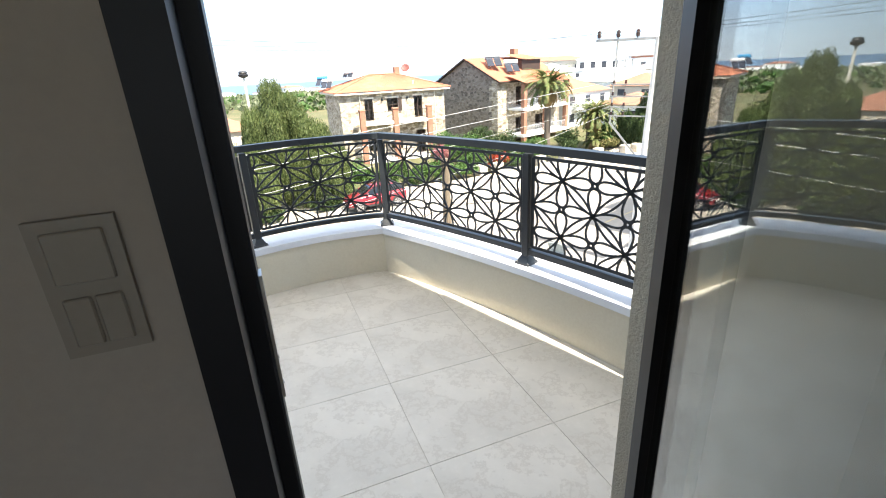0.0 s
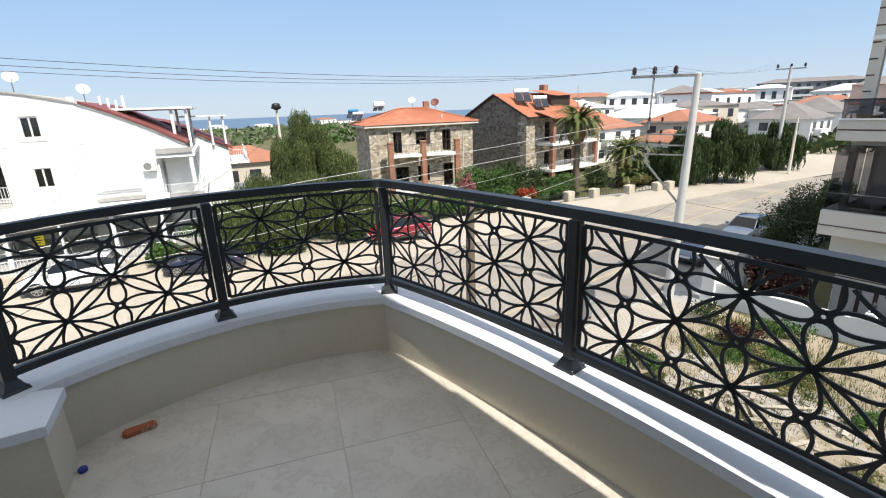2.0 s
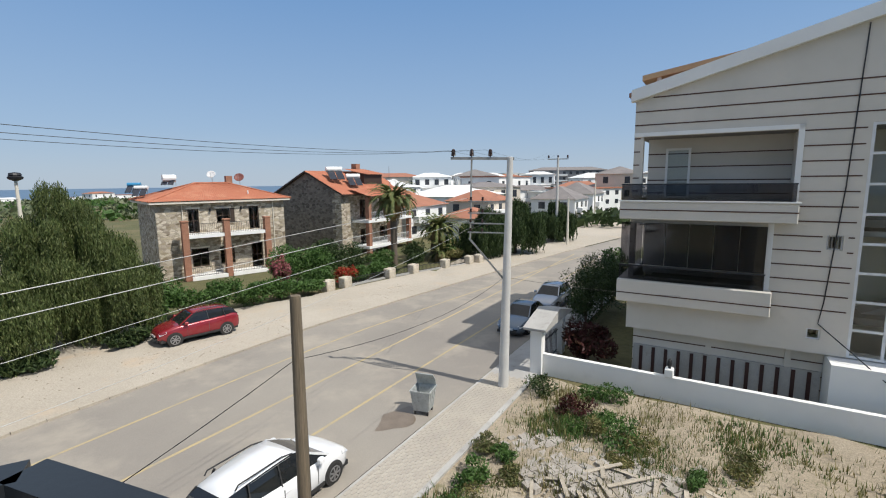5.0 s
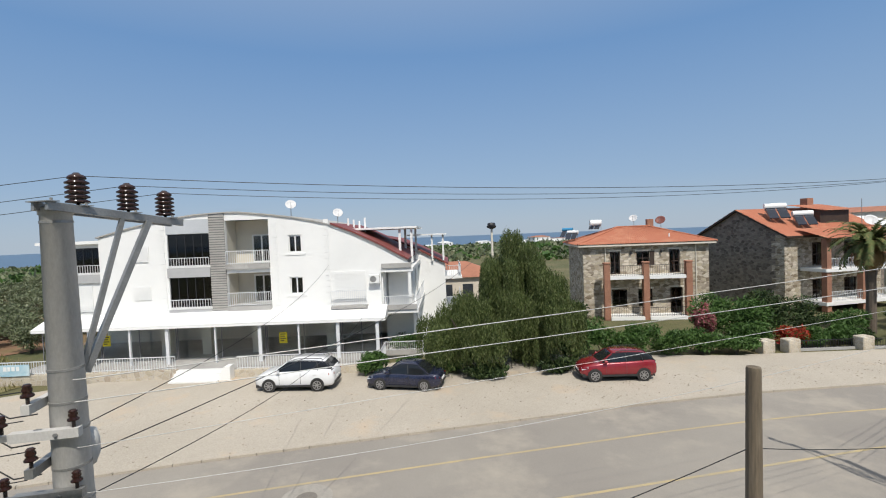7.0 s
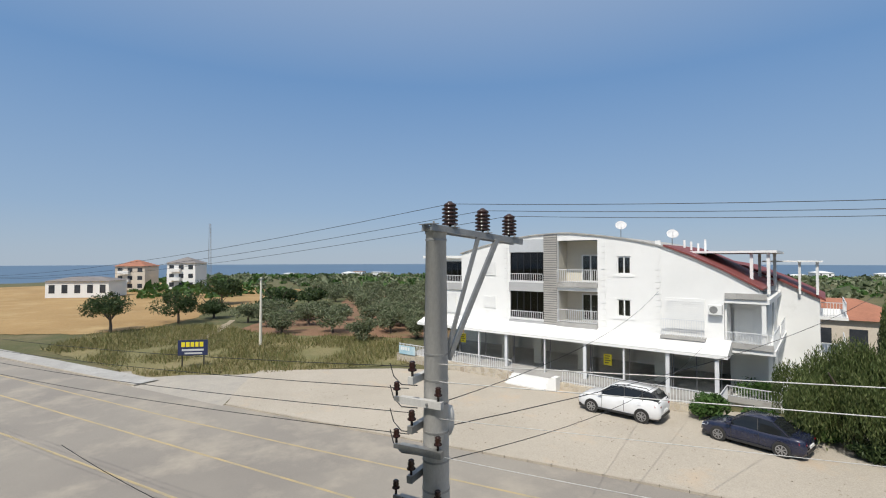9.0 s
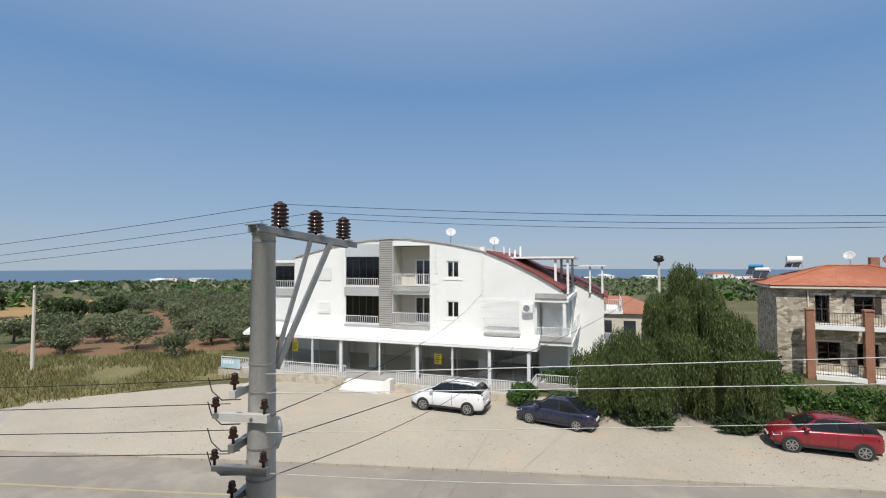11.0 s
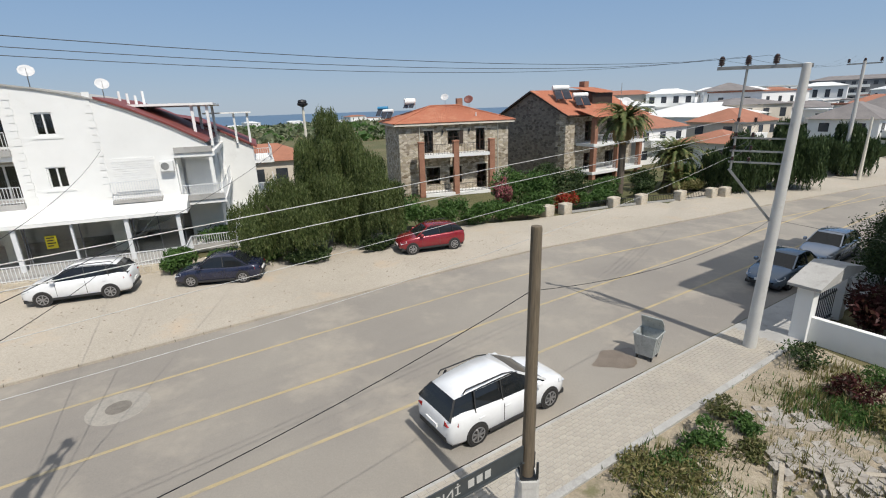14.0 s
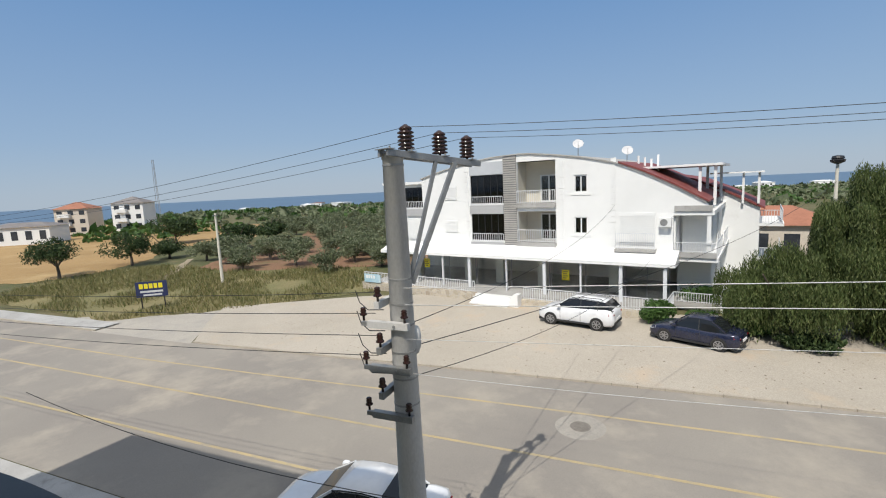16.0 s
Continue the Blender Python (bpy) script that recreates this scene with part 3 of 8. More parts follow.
for z in (0.35, 1.02, 1.62):
    p = part("strike_plate", Geo().box(-0.0015, -0.062, z, 0.003, -0.03, z + (0.22 if z == 1.02 else 0.09)), STEEL, door, "bright steel strike plate")
    for k in (0.02, 0.07):
        part("screw", Geo().tube([(0.003, -0.046, z + k), (0.0045, -0.046, z + k)], 0.004, 8), STEEL, p)
# leaf, hinged on the far jamb and swung into the room
leaf = part("leaf", Geo().box(-0.001, -0.055, 0.03, 0.07, 0.0, 2.12), FRAME, door, m=pose(0.83, -0.08, 0, 0, 0, -120))
part("stile", Geo().box(0.71, -0.055, 0.03, 0.79, 0.0, 2.12), FRAME, leaf)
part("rail", Geo().box(0.07, -0.055, 0.03, 0.71, 0.0, 0.11), FRAME, leaf)
part("rail", Geo().box(0.07, -0.055, 2.04, 0.71, 0.0, 2.12), FRAME, leaf)
part("gasket", Geo().box(0.02, 0.001, 0.05, 0.045, 0.006, 2.1), GREY, leaf, "light grey gasket strip")
part("pane", Geo().box(0.07, -0.018, 0.11, 0.71, -0.012, 2.04), GLASS, leaf, "clear reflecting glass pane")
pane = part("pane", Geo().box(0.07, -0.034, 0.11, 0.71, -0.028, 2.04), GLASS, leaf, "clear reflecting glass pane")
# light switches
PLASTIC = surface("switch_plastic", (0.29, 0.25, 0.205), (0.27, 0.235, 0.19), 8, 80, 0.4, bump_s=0.0, fine_amt=0.05)
sw = thing("light_switch", "cream plastic double light switch on the room wall", "switch", DOOR @ pose(-0.215, -0.156, 1.22))
part("plate", Geo().box(0, -0.009, 0, 0.085, 0, 0.165), PLASTIC, sw)
part("rocker", Geo().soft(0.013, -0.014, 0.092, 0.072, -0.009, 0.152, 0.002), PLASTIC, sw)
part("rocker", Geo().soft(0.013, -0.014, 0.014, 0.041, -0.009, 0.074, 0.002), PLASTIC, sw)
part("rocker", Geo().soft(0.044, -0.014, 0.014, 0.072, -0.009, 0.074, 0.002), PLASTIC, sw)
# garden tap on the pale wall
def on_tap_wall(s, z):
    p = ca + d * s
    return pose(p.x, p.y, z, 0, 0, math.degrees(math.atan2(d.y, d.x)))
tap = thing("wall_tap", "chrome garden tap on the pale house wall", "tap", on_tap_wall(1.80, 0.56))
part("flange", Geo().tube([(0, 0, 0), (0, -0.008, 0)], 0.028, 14), STEEL, tap)
part("body", Geo().tube([(0, -0.008, 0), (0, -0.06, 0), (0, -0.075, 0)], [0.011, 0.011, 0.016], 12), STEEL, tap)
part("spout", Geo().tube([(0, -0.07, 0), (0, -0.10, -0.005), (0, -0.12, -0.03), (0, -0.122, -0.05)], [0.011, 0.011, 0.010, 0.011], 10), STEEL, tap)
part("lever", Geo().bar((0, -0.075, 0.014), (0.01, -0.10, 0.05), 0.012, 0.006), STEEL, tap)
jn = thing("wall_fitting", "round white pipe outlet on the house wall", "pipe", on_tap_wall(1.72, 0.69))
part("collar", Geo().tube([(0, 0, 0), (0, -0.02, 0)], 0.042, 16), WHITE, jn)
part("plug", Geo().tube([(0, -0.02, 0), (0, -0.05, 0)], [0.026, 0.022], 14), PLASTIC, jn)
BRICK = surface("broken_brick", (0.42, 0.13, 0.06), (0.35, 0.10, 0.05), 9, 50, 0.9, bump_s=0.5, stain=(0.5, 0.42, 0.36), stain_at=(0.55, 0.7), fine_amt=0.4)
g = Geo()
g.loft([[(x, y * r, 0.012 + z * r * 0.02) for y, z in ((-0.028, -0.6), (0.026, -0.6), (0.03, 0.5), (0.004, 1.0), (-0.03, 0.6))] for x, r in ((-0.075, 0.6), (-0.06, 1.0), (0.02, 0.9), (0.06, 1.0), (0.075, 0.5))])
solid("brick_fragment", g, BRICK, "broken orange brick fragment lying on the balcony floor", "brick", pose(-1.12, 3.13, 0, 0, 0, 32))
BLUE = surface("blue_plastic", (0.02, 0.03, 0.28), (0.018, 0.025, 0.22), 10, 60, 0.4, bump_s=0, fine_amt=0.05)
solid("bottle_cap", Geo().lathe([(0.017, 0), (0.019, 0.003), (0.019, 0.016), (0.016, 0.02)], 16), BLUE, "small blue plastic bottle cap on the floor", "cap", pose(-1.235, 2.87, 0))

# floor tiles, 60 cm, laid square to the door wall
tile_mesh = Geo().soft(-0.299, -0.299, -0.003, 0.299, 0.299, 0.0, 0.001).mesh("tile")
tile_mesh.materials.append(TILE)


def cut(pts, axis, at, keep):
    """The part of a plan polygon on one side of a line along an axis."""
    out = []
    for p, q in zip(pts, pts[1:] + pts[:1]):
        a, b = (p[axis] - at) * keep, (q[axis] - at) * keep
        if a >= 0:
            out.append(p)
        if a * b < 0:
            k = a / (a - b)
            out.append((p[0] + (q[0] - p[0]) * k, p[1] + (q[1] - p[1]) * k))
    return out


back = DOOR.inverted()
inner = [tuple((back @ Vector((x, y, 0)))[:2]) for x, y in slab]
turn = sum(a[0] * b[1] - b[0] * a[1] for a, b in zip(inner, inner[1:] + inner[:1]))
inner = inner if turn > 0 else inner[::-1]
for i in range(-3, 5):
    for j in range(0, 6):
        cx, cy = 0.16 + 0.6 * i, 0.36 + 0.6 * j
        piece = cut(cut(cut(cut(inner, 0, cx - 0.299, 1), 0, cx + 0.299, -1), 1, cy - 0.299, 1), 1, cy + 0.299, -1)
        if len(piece) < 3:
            continue
        area = sum(a[0] * b[1] - b[0] * a[1] for a, b in zip(piece, piece[1:] + piece[:1])) / 2
        if area > 0.355:
            link("tile", tile_mesh, None, balcony_floor, DOOR @ pose(cx, cy, 0.0))
        elif area > 0.003:
            link("tile", Geo().prism(piece, -0.003, 0.0), TILE, balcony_floor, DOOR.copy())

# ---- poles and cables ----
POLE = surface("pole_concrete", (0.54, 0.53, 0.505), (0.46, 0.45, 0.43), 0.9, 35, 0.8, stain=(0.37, 0.36, 0.335), stain_at=(0.58, 0.8), fine_amt=0.22, stretch=(1, 1, 0.35))
GALV = surface("galvanised_steel", (0.36, 0.36, 0.35), (0.28, 0.28, 0.27), 3, 40, 0.5, metal=0.6, bump_s=0.1, stain=(0.25, 0.2, 0.15), stain_at=(0.65, 0.8))
PORCELAIN = surface("brown_porcelain", (0.035, 0.014, 0.010), (0.025, 0.010, 0.008), 4, 40, 0.18, bump_s=0, fine_amt=0.1)
BLACKISH = surface("black_rubber", (0.02, 0.02, 0.02), (0.014, 0.014, 0.014), 4, 60, 0.6, bump_s=0.05)
CABLE_LIGHT = surface("bare_aluminium", (0.50, 0.50, 0.49), (0.42, 0.42, 0.41), 3, 60, 0.6, metal=0.2, bump_s=0)


def insulator(parent, m, h=0.34, r=0.10, sheds=5):
    prof = [(0.02, -0.08), (0.02, 0), (r * 0.55, 0.0)]
    for k in range(sheds):
        z = h * k / sheds
        prof += [(r * (0.78 + 0.22 * (k != sheds - 1)), z + 0.012), (r * (0.8 + 0.2 * (k != sheds - 1)), z + 0.03), (r * 0.62, z + h / sheds - 0.004)]
    prof += [(0.05, h + 0.01), (0.03, h + 0.03)]
    g = Geo().lathe(prof, 18)
    g.smooth = True
    part("insulator", g, PORCELAIN, parent, "ribbed dark brown insulator", m)


def sagging(a, b, sag, n=20):
    a, b = Vector(a), Vector(b)
    return [a.lerp(b, k / n) - Vector((0, 0, 4 * sag * (k / n) * (1 - k / n))) for k in range(n + 1)]


def cable(a, b, sag=0.5, r=0.009, material=None, label="thin overhead cable strung between poles"):
    solid("cable", Geo().tube(sagging(a, b, sag), r, 5), material or BLACKISH, label, "cable", group="overhead cables")


# near pole
LP = Vector((-6.429, 7.515, GZ))
lp = thing("utility_pole", "tapered round concrete utility pole with insulators on the footway", "utility pole", pose(*LP))
H = 2.05 - GZ
g = Geo().lathe([(0.275, 0), (0.27, 0.3), (0.163, H - 0.10), (0.178, H - 0.09), (0.178, H - 0.01), (0.165, H), (0.05, H + 0.012)], 28)
g.smooth = False
pole_shaft = part("shaft", g, POLE, lp)
pole_shaft.data.polygons.foreach_set("use_smooth", [len(p.vertices) == 4 for p in pole_shaft.data.polygons])
dirA = Vector((-0.112, 0.994, 0))              # the run of the cross-arm
za = H + 0.02
def on_arm(t, up=0.0):
    """A place t metres along the cross-arm, which droops a little."""
    return dirA * t + Vector((0, 0, za - 0.09 * t + up))


armside = Vector((dirA.y, -dirA.x, 0))
for off in (-0.03, 0.19):
    part("cross_arm", Geo().bar(armside * off + on_arm(-0.24, -0.04), armside * off + on_arm(1.78, -0.04), 0.045, 0.10), GALV, lp, "weathered grey steel channel")
for t in (-0.2, 0.22, 0.93, 1.57):
    part("tie_plate", Geo().bar(armside * -0.09 + on_arm(t, 0.016), armside * 0.25 + on_arm(t, 0.016), 0.14, 0.012), GALV, lp)
    part("bolt", Geo().tube([on_arm(t, 0.02) + armside * 0.21, on_arm(t, 0.055) + armside * 0.21], 0.016, 6), GALV, lp)
for t in (0.22, 0.93, 1.57):
    insulator(lp, pose(*(on_arm(t, 0.05) + armside * 0.08)), 0.36, 0.132, 6)
part("brace", Geo().bar(on_arm(0.72, -0.09) + armside * 0.2, dirA * 0.16 + armside * 0.05 + Vector((0, 0, H - 2.05)), 0.05, 0.06), GALV, lp)
part("brace", Geo().bar(on_arm(1.12, -0.09) + armside * 0.22, dirA * 0.2 + armside * 0.06 + Vector((0, 0, H - 2.1)), 0.06, 0.08), GALV, lp)
for z in (H - 0.2, H - 2.0, H - 2.4, H - 2.75, H - 3.2, H - 3.65, H - 4.1):
    r = 0.275 - 0.112 * z / H + 0.006
    part("clamp_band", Geo().lathe([(r - 0.01, z), (r, z), (r, z + 0.03), (r - 0.01, z + 0.03)], 24), GALV, lp)
run, side = Vector((0.85, 0.52, 0)), Vector((0.52, -0.85, 0))
LVZ = (-0.30, -0.66, -1.05, -1.40, -1.80, -2.20)
for i, z in enumerate(LVZ):
    zz = z - GZ
    r = 0.275 - 0.112 * zz / H
    up = Vector((0, 0, zz))
    if i % 2:                                # long arm across the face of the shaft
        c = side * (r + 0.05) + up
        part("bracket", Geo().bar(c + run * -0.50, c + run * 0.24, 0.10, 0.11), POLE if i == 1 else GALV, lp, "pale cast bracket" if i == 1 else "")
        part("bolt", Geo().tube([c + side * 0.05, c + side * 0.075], 0.022, 8), GALV, lp)
        part("cleat", Geo().bar(c + run * -0.62, c + run * -0.48, 0.05, 0.07), GALV, lp)
        for e in (-0.58, 0.17):
            p = c + run * e + Vector((0, 0, 0.13))
            insulator(lp, pose(*p), 0.11, 0.062, 2)
    else:                                    # short arm standing off beside the shaft
        c = run * -(r + 0.03) + up
        part("bracket", Geo().bar(c - side * 0.12, c + side * 0.42, 0.09, 0.11), POLE if i == 0 else GALV, lp)
        p = c + side * 0.36 + Vector((0, 0, 0.13))
        insulator(lp, pose(*p), 0.13, 0.068, 2)
g = Geo()
g.lathe([(0.02, -0.27), (0.11, -0.235), (0.155, -0.12), (0.16, 0.06), (0.13, 0.2), (0.02, 0.25)], 18)
g.smooth = True
part("fuse_box", g, POLE, lp, "rounded grey housing", pose(-0.02, 0.17, -1.0 - GZ))
for i in range(4):
    z = LVZ[i] - GZ
    pts = [Vector((-0.75, -0.45, z + 0.12)), Vector((-0.68, -0.42, z - 0.08)), Vector((-0.50, -0.36, z - 0.19)), Vector((-0.25, -0.20, z - 0.17))]
    part("jumper", Geo().tube(pts, 0.009, 6), BLACKISH, lp)

# far-side pole
RP = Vector((10.76, 17.95, GZ))
rp = thing("utility_pole", "slim white-grey concrete utility pole with a one-sided steel arm", "utility pole", pose(*RP, 0.69, 0.94, 0))
HR = 2.30 - GZ
g = Geo().lathe([(0.21, 0), (0.205, 0.2), (0.115, HR), (0.06, HR + 0.02)], 24)
part("shaft", g, surface("pale_pole", (0.58, 0.57, 0.54), (0.50, 0.49, 0.47), 0.9, 35, 0.8, stain=(0.40, 0.38, 0.34), stain_at=(0.6, 0.8), fine_amt=0.18), rp)
dirB = Vector((-0.83, 0.56, 0)).normalized()
part("cross_arm", Geo().bar(dirB * -0.15 + Vector((0, 0, HR - 0.05)), dirB * 2.25 + Vector((0, 0, HR - 0.05)), 0.09, 0.10), GALV, rp)
for s in (0.75, 1.45, 2.15):
    insulator(rp, pose(dirB.x * s, dirB.y * s, HR + 0.03), 0.24, 0.09)
part("stay", Geo().bar(dirB * 1.45 + Vector((0, 0, HR - 0.05)), dirB * 1.45 + Vector((0, 0, HR - 3.1)), 0.05, 0.05), GALV, rp)
part("brace", Geo().bar(dirB * 1.5 + Vector((0, 0, HR - 3.1)), dirB * 0.1 + Vector((0, 0, HR - 4.7)), 0.06, 0.07), GALV, rp)
LINE_Z = (0.75, 0.30, -0.10, -0.45)
for z in LINE_Z:
    part("bracket", Geo().bar(dirB * 0.1 + Vector((0, 0, z - 0.12 - GZ)), dirB * 1.55 + Vector((0, 0, z - 0.12 - GZ)), 0.05, 0.05), GALV, rp)
    for e in (1.45, 1.0):
        insulator(rp, pose(dirB.x * e, dirB.y * e, z - 0.08 - GZ), 0.10, 0.055, 2)

# timber pole on a concrete foot with a steel collar and a hanging sign
WP = Vector((1.6, 10.9, GZ))
WOOD = surface("weathered_pole_wood", (0.165, 0.13, 0.09), (0.10, 0.08, 0.055), 2, 25, 0.9, bump_s=0.6, bump_d=0.01, stain=(0.22, 0.185, 0.14), stain_at=(0.5, 0.7), fine_amt=0.6, stretch=(1, 1, 0.08))
wp = thing("timber_pole", "weathered brown timber pole in a concrete foot", "utility pole", pose(*WP, 0, 0.6, 0))
part("foot", Geo().loft([[(x * r, y * r, z) for x, y in ((-1, -0.7), (-0.7, -1), (0.7, -1), (1, -0.7), (1, 0.7), (0.7, 1), (-0.7, 1), (-1, 0.7))] for r, z in ((0.24, 0), (0.19, 1.55), (0.20, 1.56), (0.20, 1.70))]), POLE, wp, "square grey concrete foot")
collar = part("collar", Geo().box(-0.15, -0.15, 1.70, 0.15, 0.15, 1.74), BLACK_METAL, wp, "black steel collar")
for sx in (-1, 1):
    for sy in (-1, 1):
        part("corner_bar", Geo().box(sx * 0.15 - 0.02, sy * 0.15 - 0.02, 1.74, sx * 0.15 + 0.02, sy * 0.15 + 0.02, 2.1), BLACK_METAL, collar)
part("shaft", Geo().lathe([(0.122, 1.70), (0.117, 2.5), (0.106, 4.2), (0.098, 5.6), (0.092, 6.48), (0.086, 6.52), (0.04, 6.53)], 16), WOOD, wp)
part("wire", Geo().tube([(0.12, 0.06, 1.8), (0.125, 0.05, 3.0), (0.11, 0.06, 4.4), (0.10, 0.05, 5.3)], 0.008, 5), BLACKISH, wp)
SIGN = surface("dark_sign_panel", (0.055, 0.065, 0.07), (0.045, 0.052, 0.056), 3, 50, 0.5, bump_s=0.03, fine_amt=0.1)
sg = part("sign_board", Geo().box(-3.9, -0.012, 2.06, -0.13, 0.012, 2.42).box(-3.9, -0.05, 2.06, -0.13, -0.0121, 2.075), SIGN, wp, "long dark hanging sign board", m=pose(0, 0, 0, 0, 0, 32))
PALE = surface("pale_lettering", (0.50, 0.50, 0.48), (0.45, 0.45, 0.43), 4, 50, 0.6, bump_s=0)


def lettering(text, parent, material, x0, x1, z0, z1, y, mirrored=False):
    """Raised lettering that fills a box on a board facing -y; mirrored where the board is seen from its back."""
    cu = bpy.data.curves.new("lettering", "FONT")
    cu.body, cu.resolution_u, cu.extrude = text, 3, 0.0015
    tmp = bpy.data.objects.new("lettering", cu)
    me = bpy.data.meshes.new_from_object(tmp)
    bpy.data.objects.remove(tmp)
    xs, ys = [v.co.x for v in me.vertices], [v.co.y for v in me.vertices]
    for v in me.vertices:
        f = (v.co.x - min(xs)) / (max(xs) - min(xs))
        h = (v.co.y - min(ys)) / (max(ys) - min(ys))
        v.co = (x1 - f * (x1 - x0) if mirrored else x0 + f * (x1 - x0), y - v.co.z, z0 + h * (z1 - z0))
    me.materials.clear()
    me.materials.append(material)
    return link("lettering", me, None, parent)


lettering("\u0130N\u015eAAT", sg, PALE, -2.75, -1.55, 2.10, 2.38, -0.0145, True)
for x in (-0.9, -1.08, -1.26):
    part("lettering", Geo().box(x - 0.13, -0.0165, 2.16, x, -0.0125, 2.32), PALE, sg)

# cables
def W(o, d, s, z):
    p = o + d * s
    return Vector((p.x, p.y, z))
for s, sr in ((0.22, 0.75), (0.93, 1.45), (1.57, 2.15)):
    a, b = LP + on_arm(s, 0.40) + armside * 0.08, W(RP, dirB, sr, 2.30 + 0.29)
    cable(a, b, 0.35, 0.0045)
    cable(b, b + Vector((31, 31.5, 2.1)), 0.6, 0.0045)
    cable(a, a + Vector((-36, -19, -1.2)), 0.9, 0.0045)
for i, z in enumerate((-0.30, -0.66, -1.05, -1.40)):
    a = LP + run * 0.17 + side * 0.2 + Vector((0, 0, (-0.05, -0.32, -0.88, -1.45)[i] - GZ))
    b = W(RP, dirB, 1.45, LINE_Z[i] + 0.02)
    cable(a, b, (0.03, 0.03, 0.05, 0.4)[i], 0.0075 if i < 2 else 0.005, CABLE_LIGHT, "pale bare aluminium line between poles")
    cable(LP + Vector((-0.45, -0.25, z - GZ + 0.1)), LP + Vector((-40, -24, z - GZ + 0.3)), 0.9, 0.007)
    cable(b, Vector((27.5, 43.2, 0.6 - 0.35 * i)), 0.7, 0.009)
cable(LP + Vector((-0.2, 0.2, -1.2 - GZ)), (-9.7, 41.9, 0.6), 0.8, 0.009)
cable(LP + Vector((-0.2, 0.2, -0.8 - GZ)), (-17.2, 29.2, -0.2), 0.6, 0.008)
cable(LP + Vector((0.1, 0.2, -1.6 - GZ)), (-14.6, 29.0, -3.2), 0.7, 0.008)
cable((1.6, 10.9, -1.48), (-13.5, 1.9, -2.6), 0.9, 0.007)
cable((1.6, 10.9, -1.48), RP + Vector((0, 0, 4.6)), 0.4, 0.006)
cable(RP + Vector((0, 0, 4.6)), (22.5, 11.5, -3.1), 0.4, 0.006)

# ---- buildings ----
ROOF = None
m_, n_, l_, b_ = nodes("clay_roof_tiles")
v_ = coords(n_, l_)
f1_, f2_ = tex(n_, l_, v_, 0.7, 4), tex(n_, l_, v_, 9, 6, 0.7)
c_ = mix(n_, l_, ramp(n_, l_, f2_, [(0.35, (0, 0, 0)), (0.65, (1, 1, 1))]), (0.43, 0.155, 0.085), (0.32, 0.11, 0.06))
c_ = mix(n_, l_, ramp(n_, l_, f1_, [(0.5, (0, 0, 0)), (0.75, (1, 1, 1))]), c_, (0.46, 0.22, 0.13))
l_.new(c_, b_.inputs["Base Color"])
b_.inputs["Roughness"].default_value = 0.85
bump(n_, l_, b_, f2_, 0.3, 0.02)
ROOF = m_
STONE_WARM = masonry("warm_rubble_stone", [(0.0, (0.17, 0.13, 0.085)), (0.3, (0.42, 0.36, 0.26)), (0.6, (0.60, 0.54, 0.44)), (1.0, (0.27, 0.22, 0.17))], (0.34, 0.30, 0.24), 2.4, (1, 1, 1.9))
STONE_GREY = masonry("grey_rubble_stone", [(0.0, (0.10, 0.085, 0.07)), (0.4, (0.20, 0.17, 0.14)), (0.7, (0.28, 0.24, 0.20)), (1.0, (0.15, 0.12, 0.10))], (0.22, 0.20, 0.17), 2.6, (1, 1, 1.6))
STONE_PALE = masonry("pale_stone_wall", [(0.0, (0.42, 0.36, 0.27)), (0.5, (0.55, 0.49, 0.39)), (1.0, (0.36, 0.30, 0.23))], (0.5, 0.46, 0.40), 3.0, (1, 1, 1.2))
BRICKRED = surface("red_brick", (0.36, 0.18, 0.115), (0.29, 0.14, 0.09), 2, 18, 0.9, bump_s=0.5, bump_d=0.01, stain=(0.36, 0.2, 0.14), stain_at=(0.55, 0.75), fine_amt=0.4)
SHUTTER = surface("white_shutter", (0.78, 0.78, 0.76), (0.74, 0.74, 0.72), 0.5, 40, 0.5, bump_s=0.05, fine_amt=0.05)
DARKWOOD = surface("dark_wood_frame", (0.05, 0.032, 0.022), (0.035, 0.022, 0.016), 3, 40, 0.6)
CLADGREY = surface("grey_cladding", (0.20, 0.20, 0.20), (0.165, 0.165, 0.165), 1, 50, 0.6, bump_s=0.05)
IRON = surface("black_iron", (0.02, 0.02, 0.022), (0.014, 0.014, 0.016), 5, 60, 0.5)
WHITERAIL = surface("white_rail_paint", (0.70, 0.71, 0.72), (0.62, 0.63, 0.64), 2, 50, 0.45, bump_s=0)
SMOKED = glass_mat("smoked_glass", (0.18, 0.18, 0.20), 0.02)
# darkened tone for panels and slabs indoors, dimness put into the colour
DIM = surface("dim_room", (0.22, 0.20, 0.18), (0.16, 0.15, 0.14), 0.5, 20, 0.9)


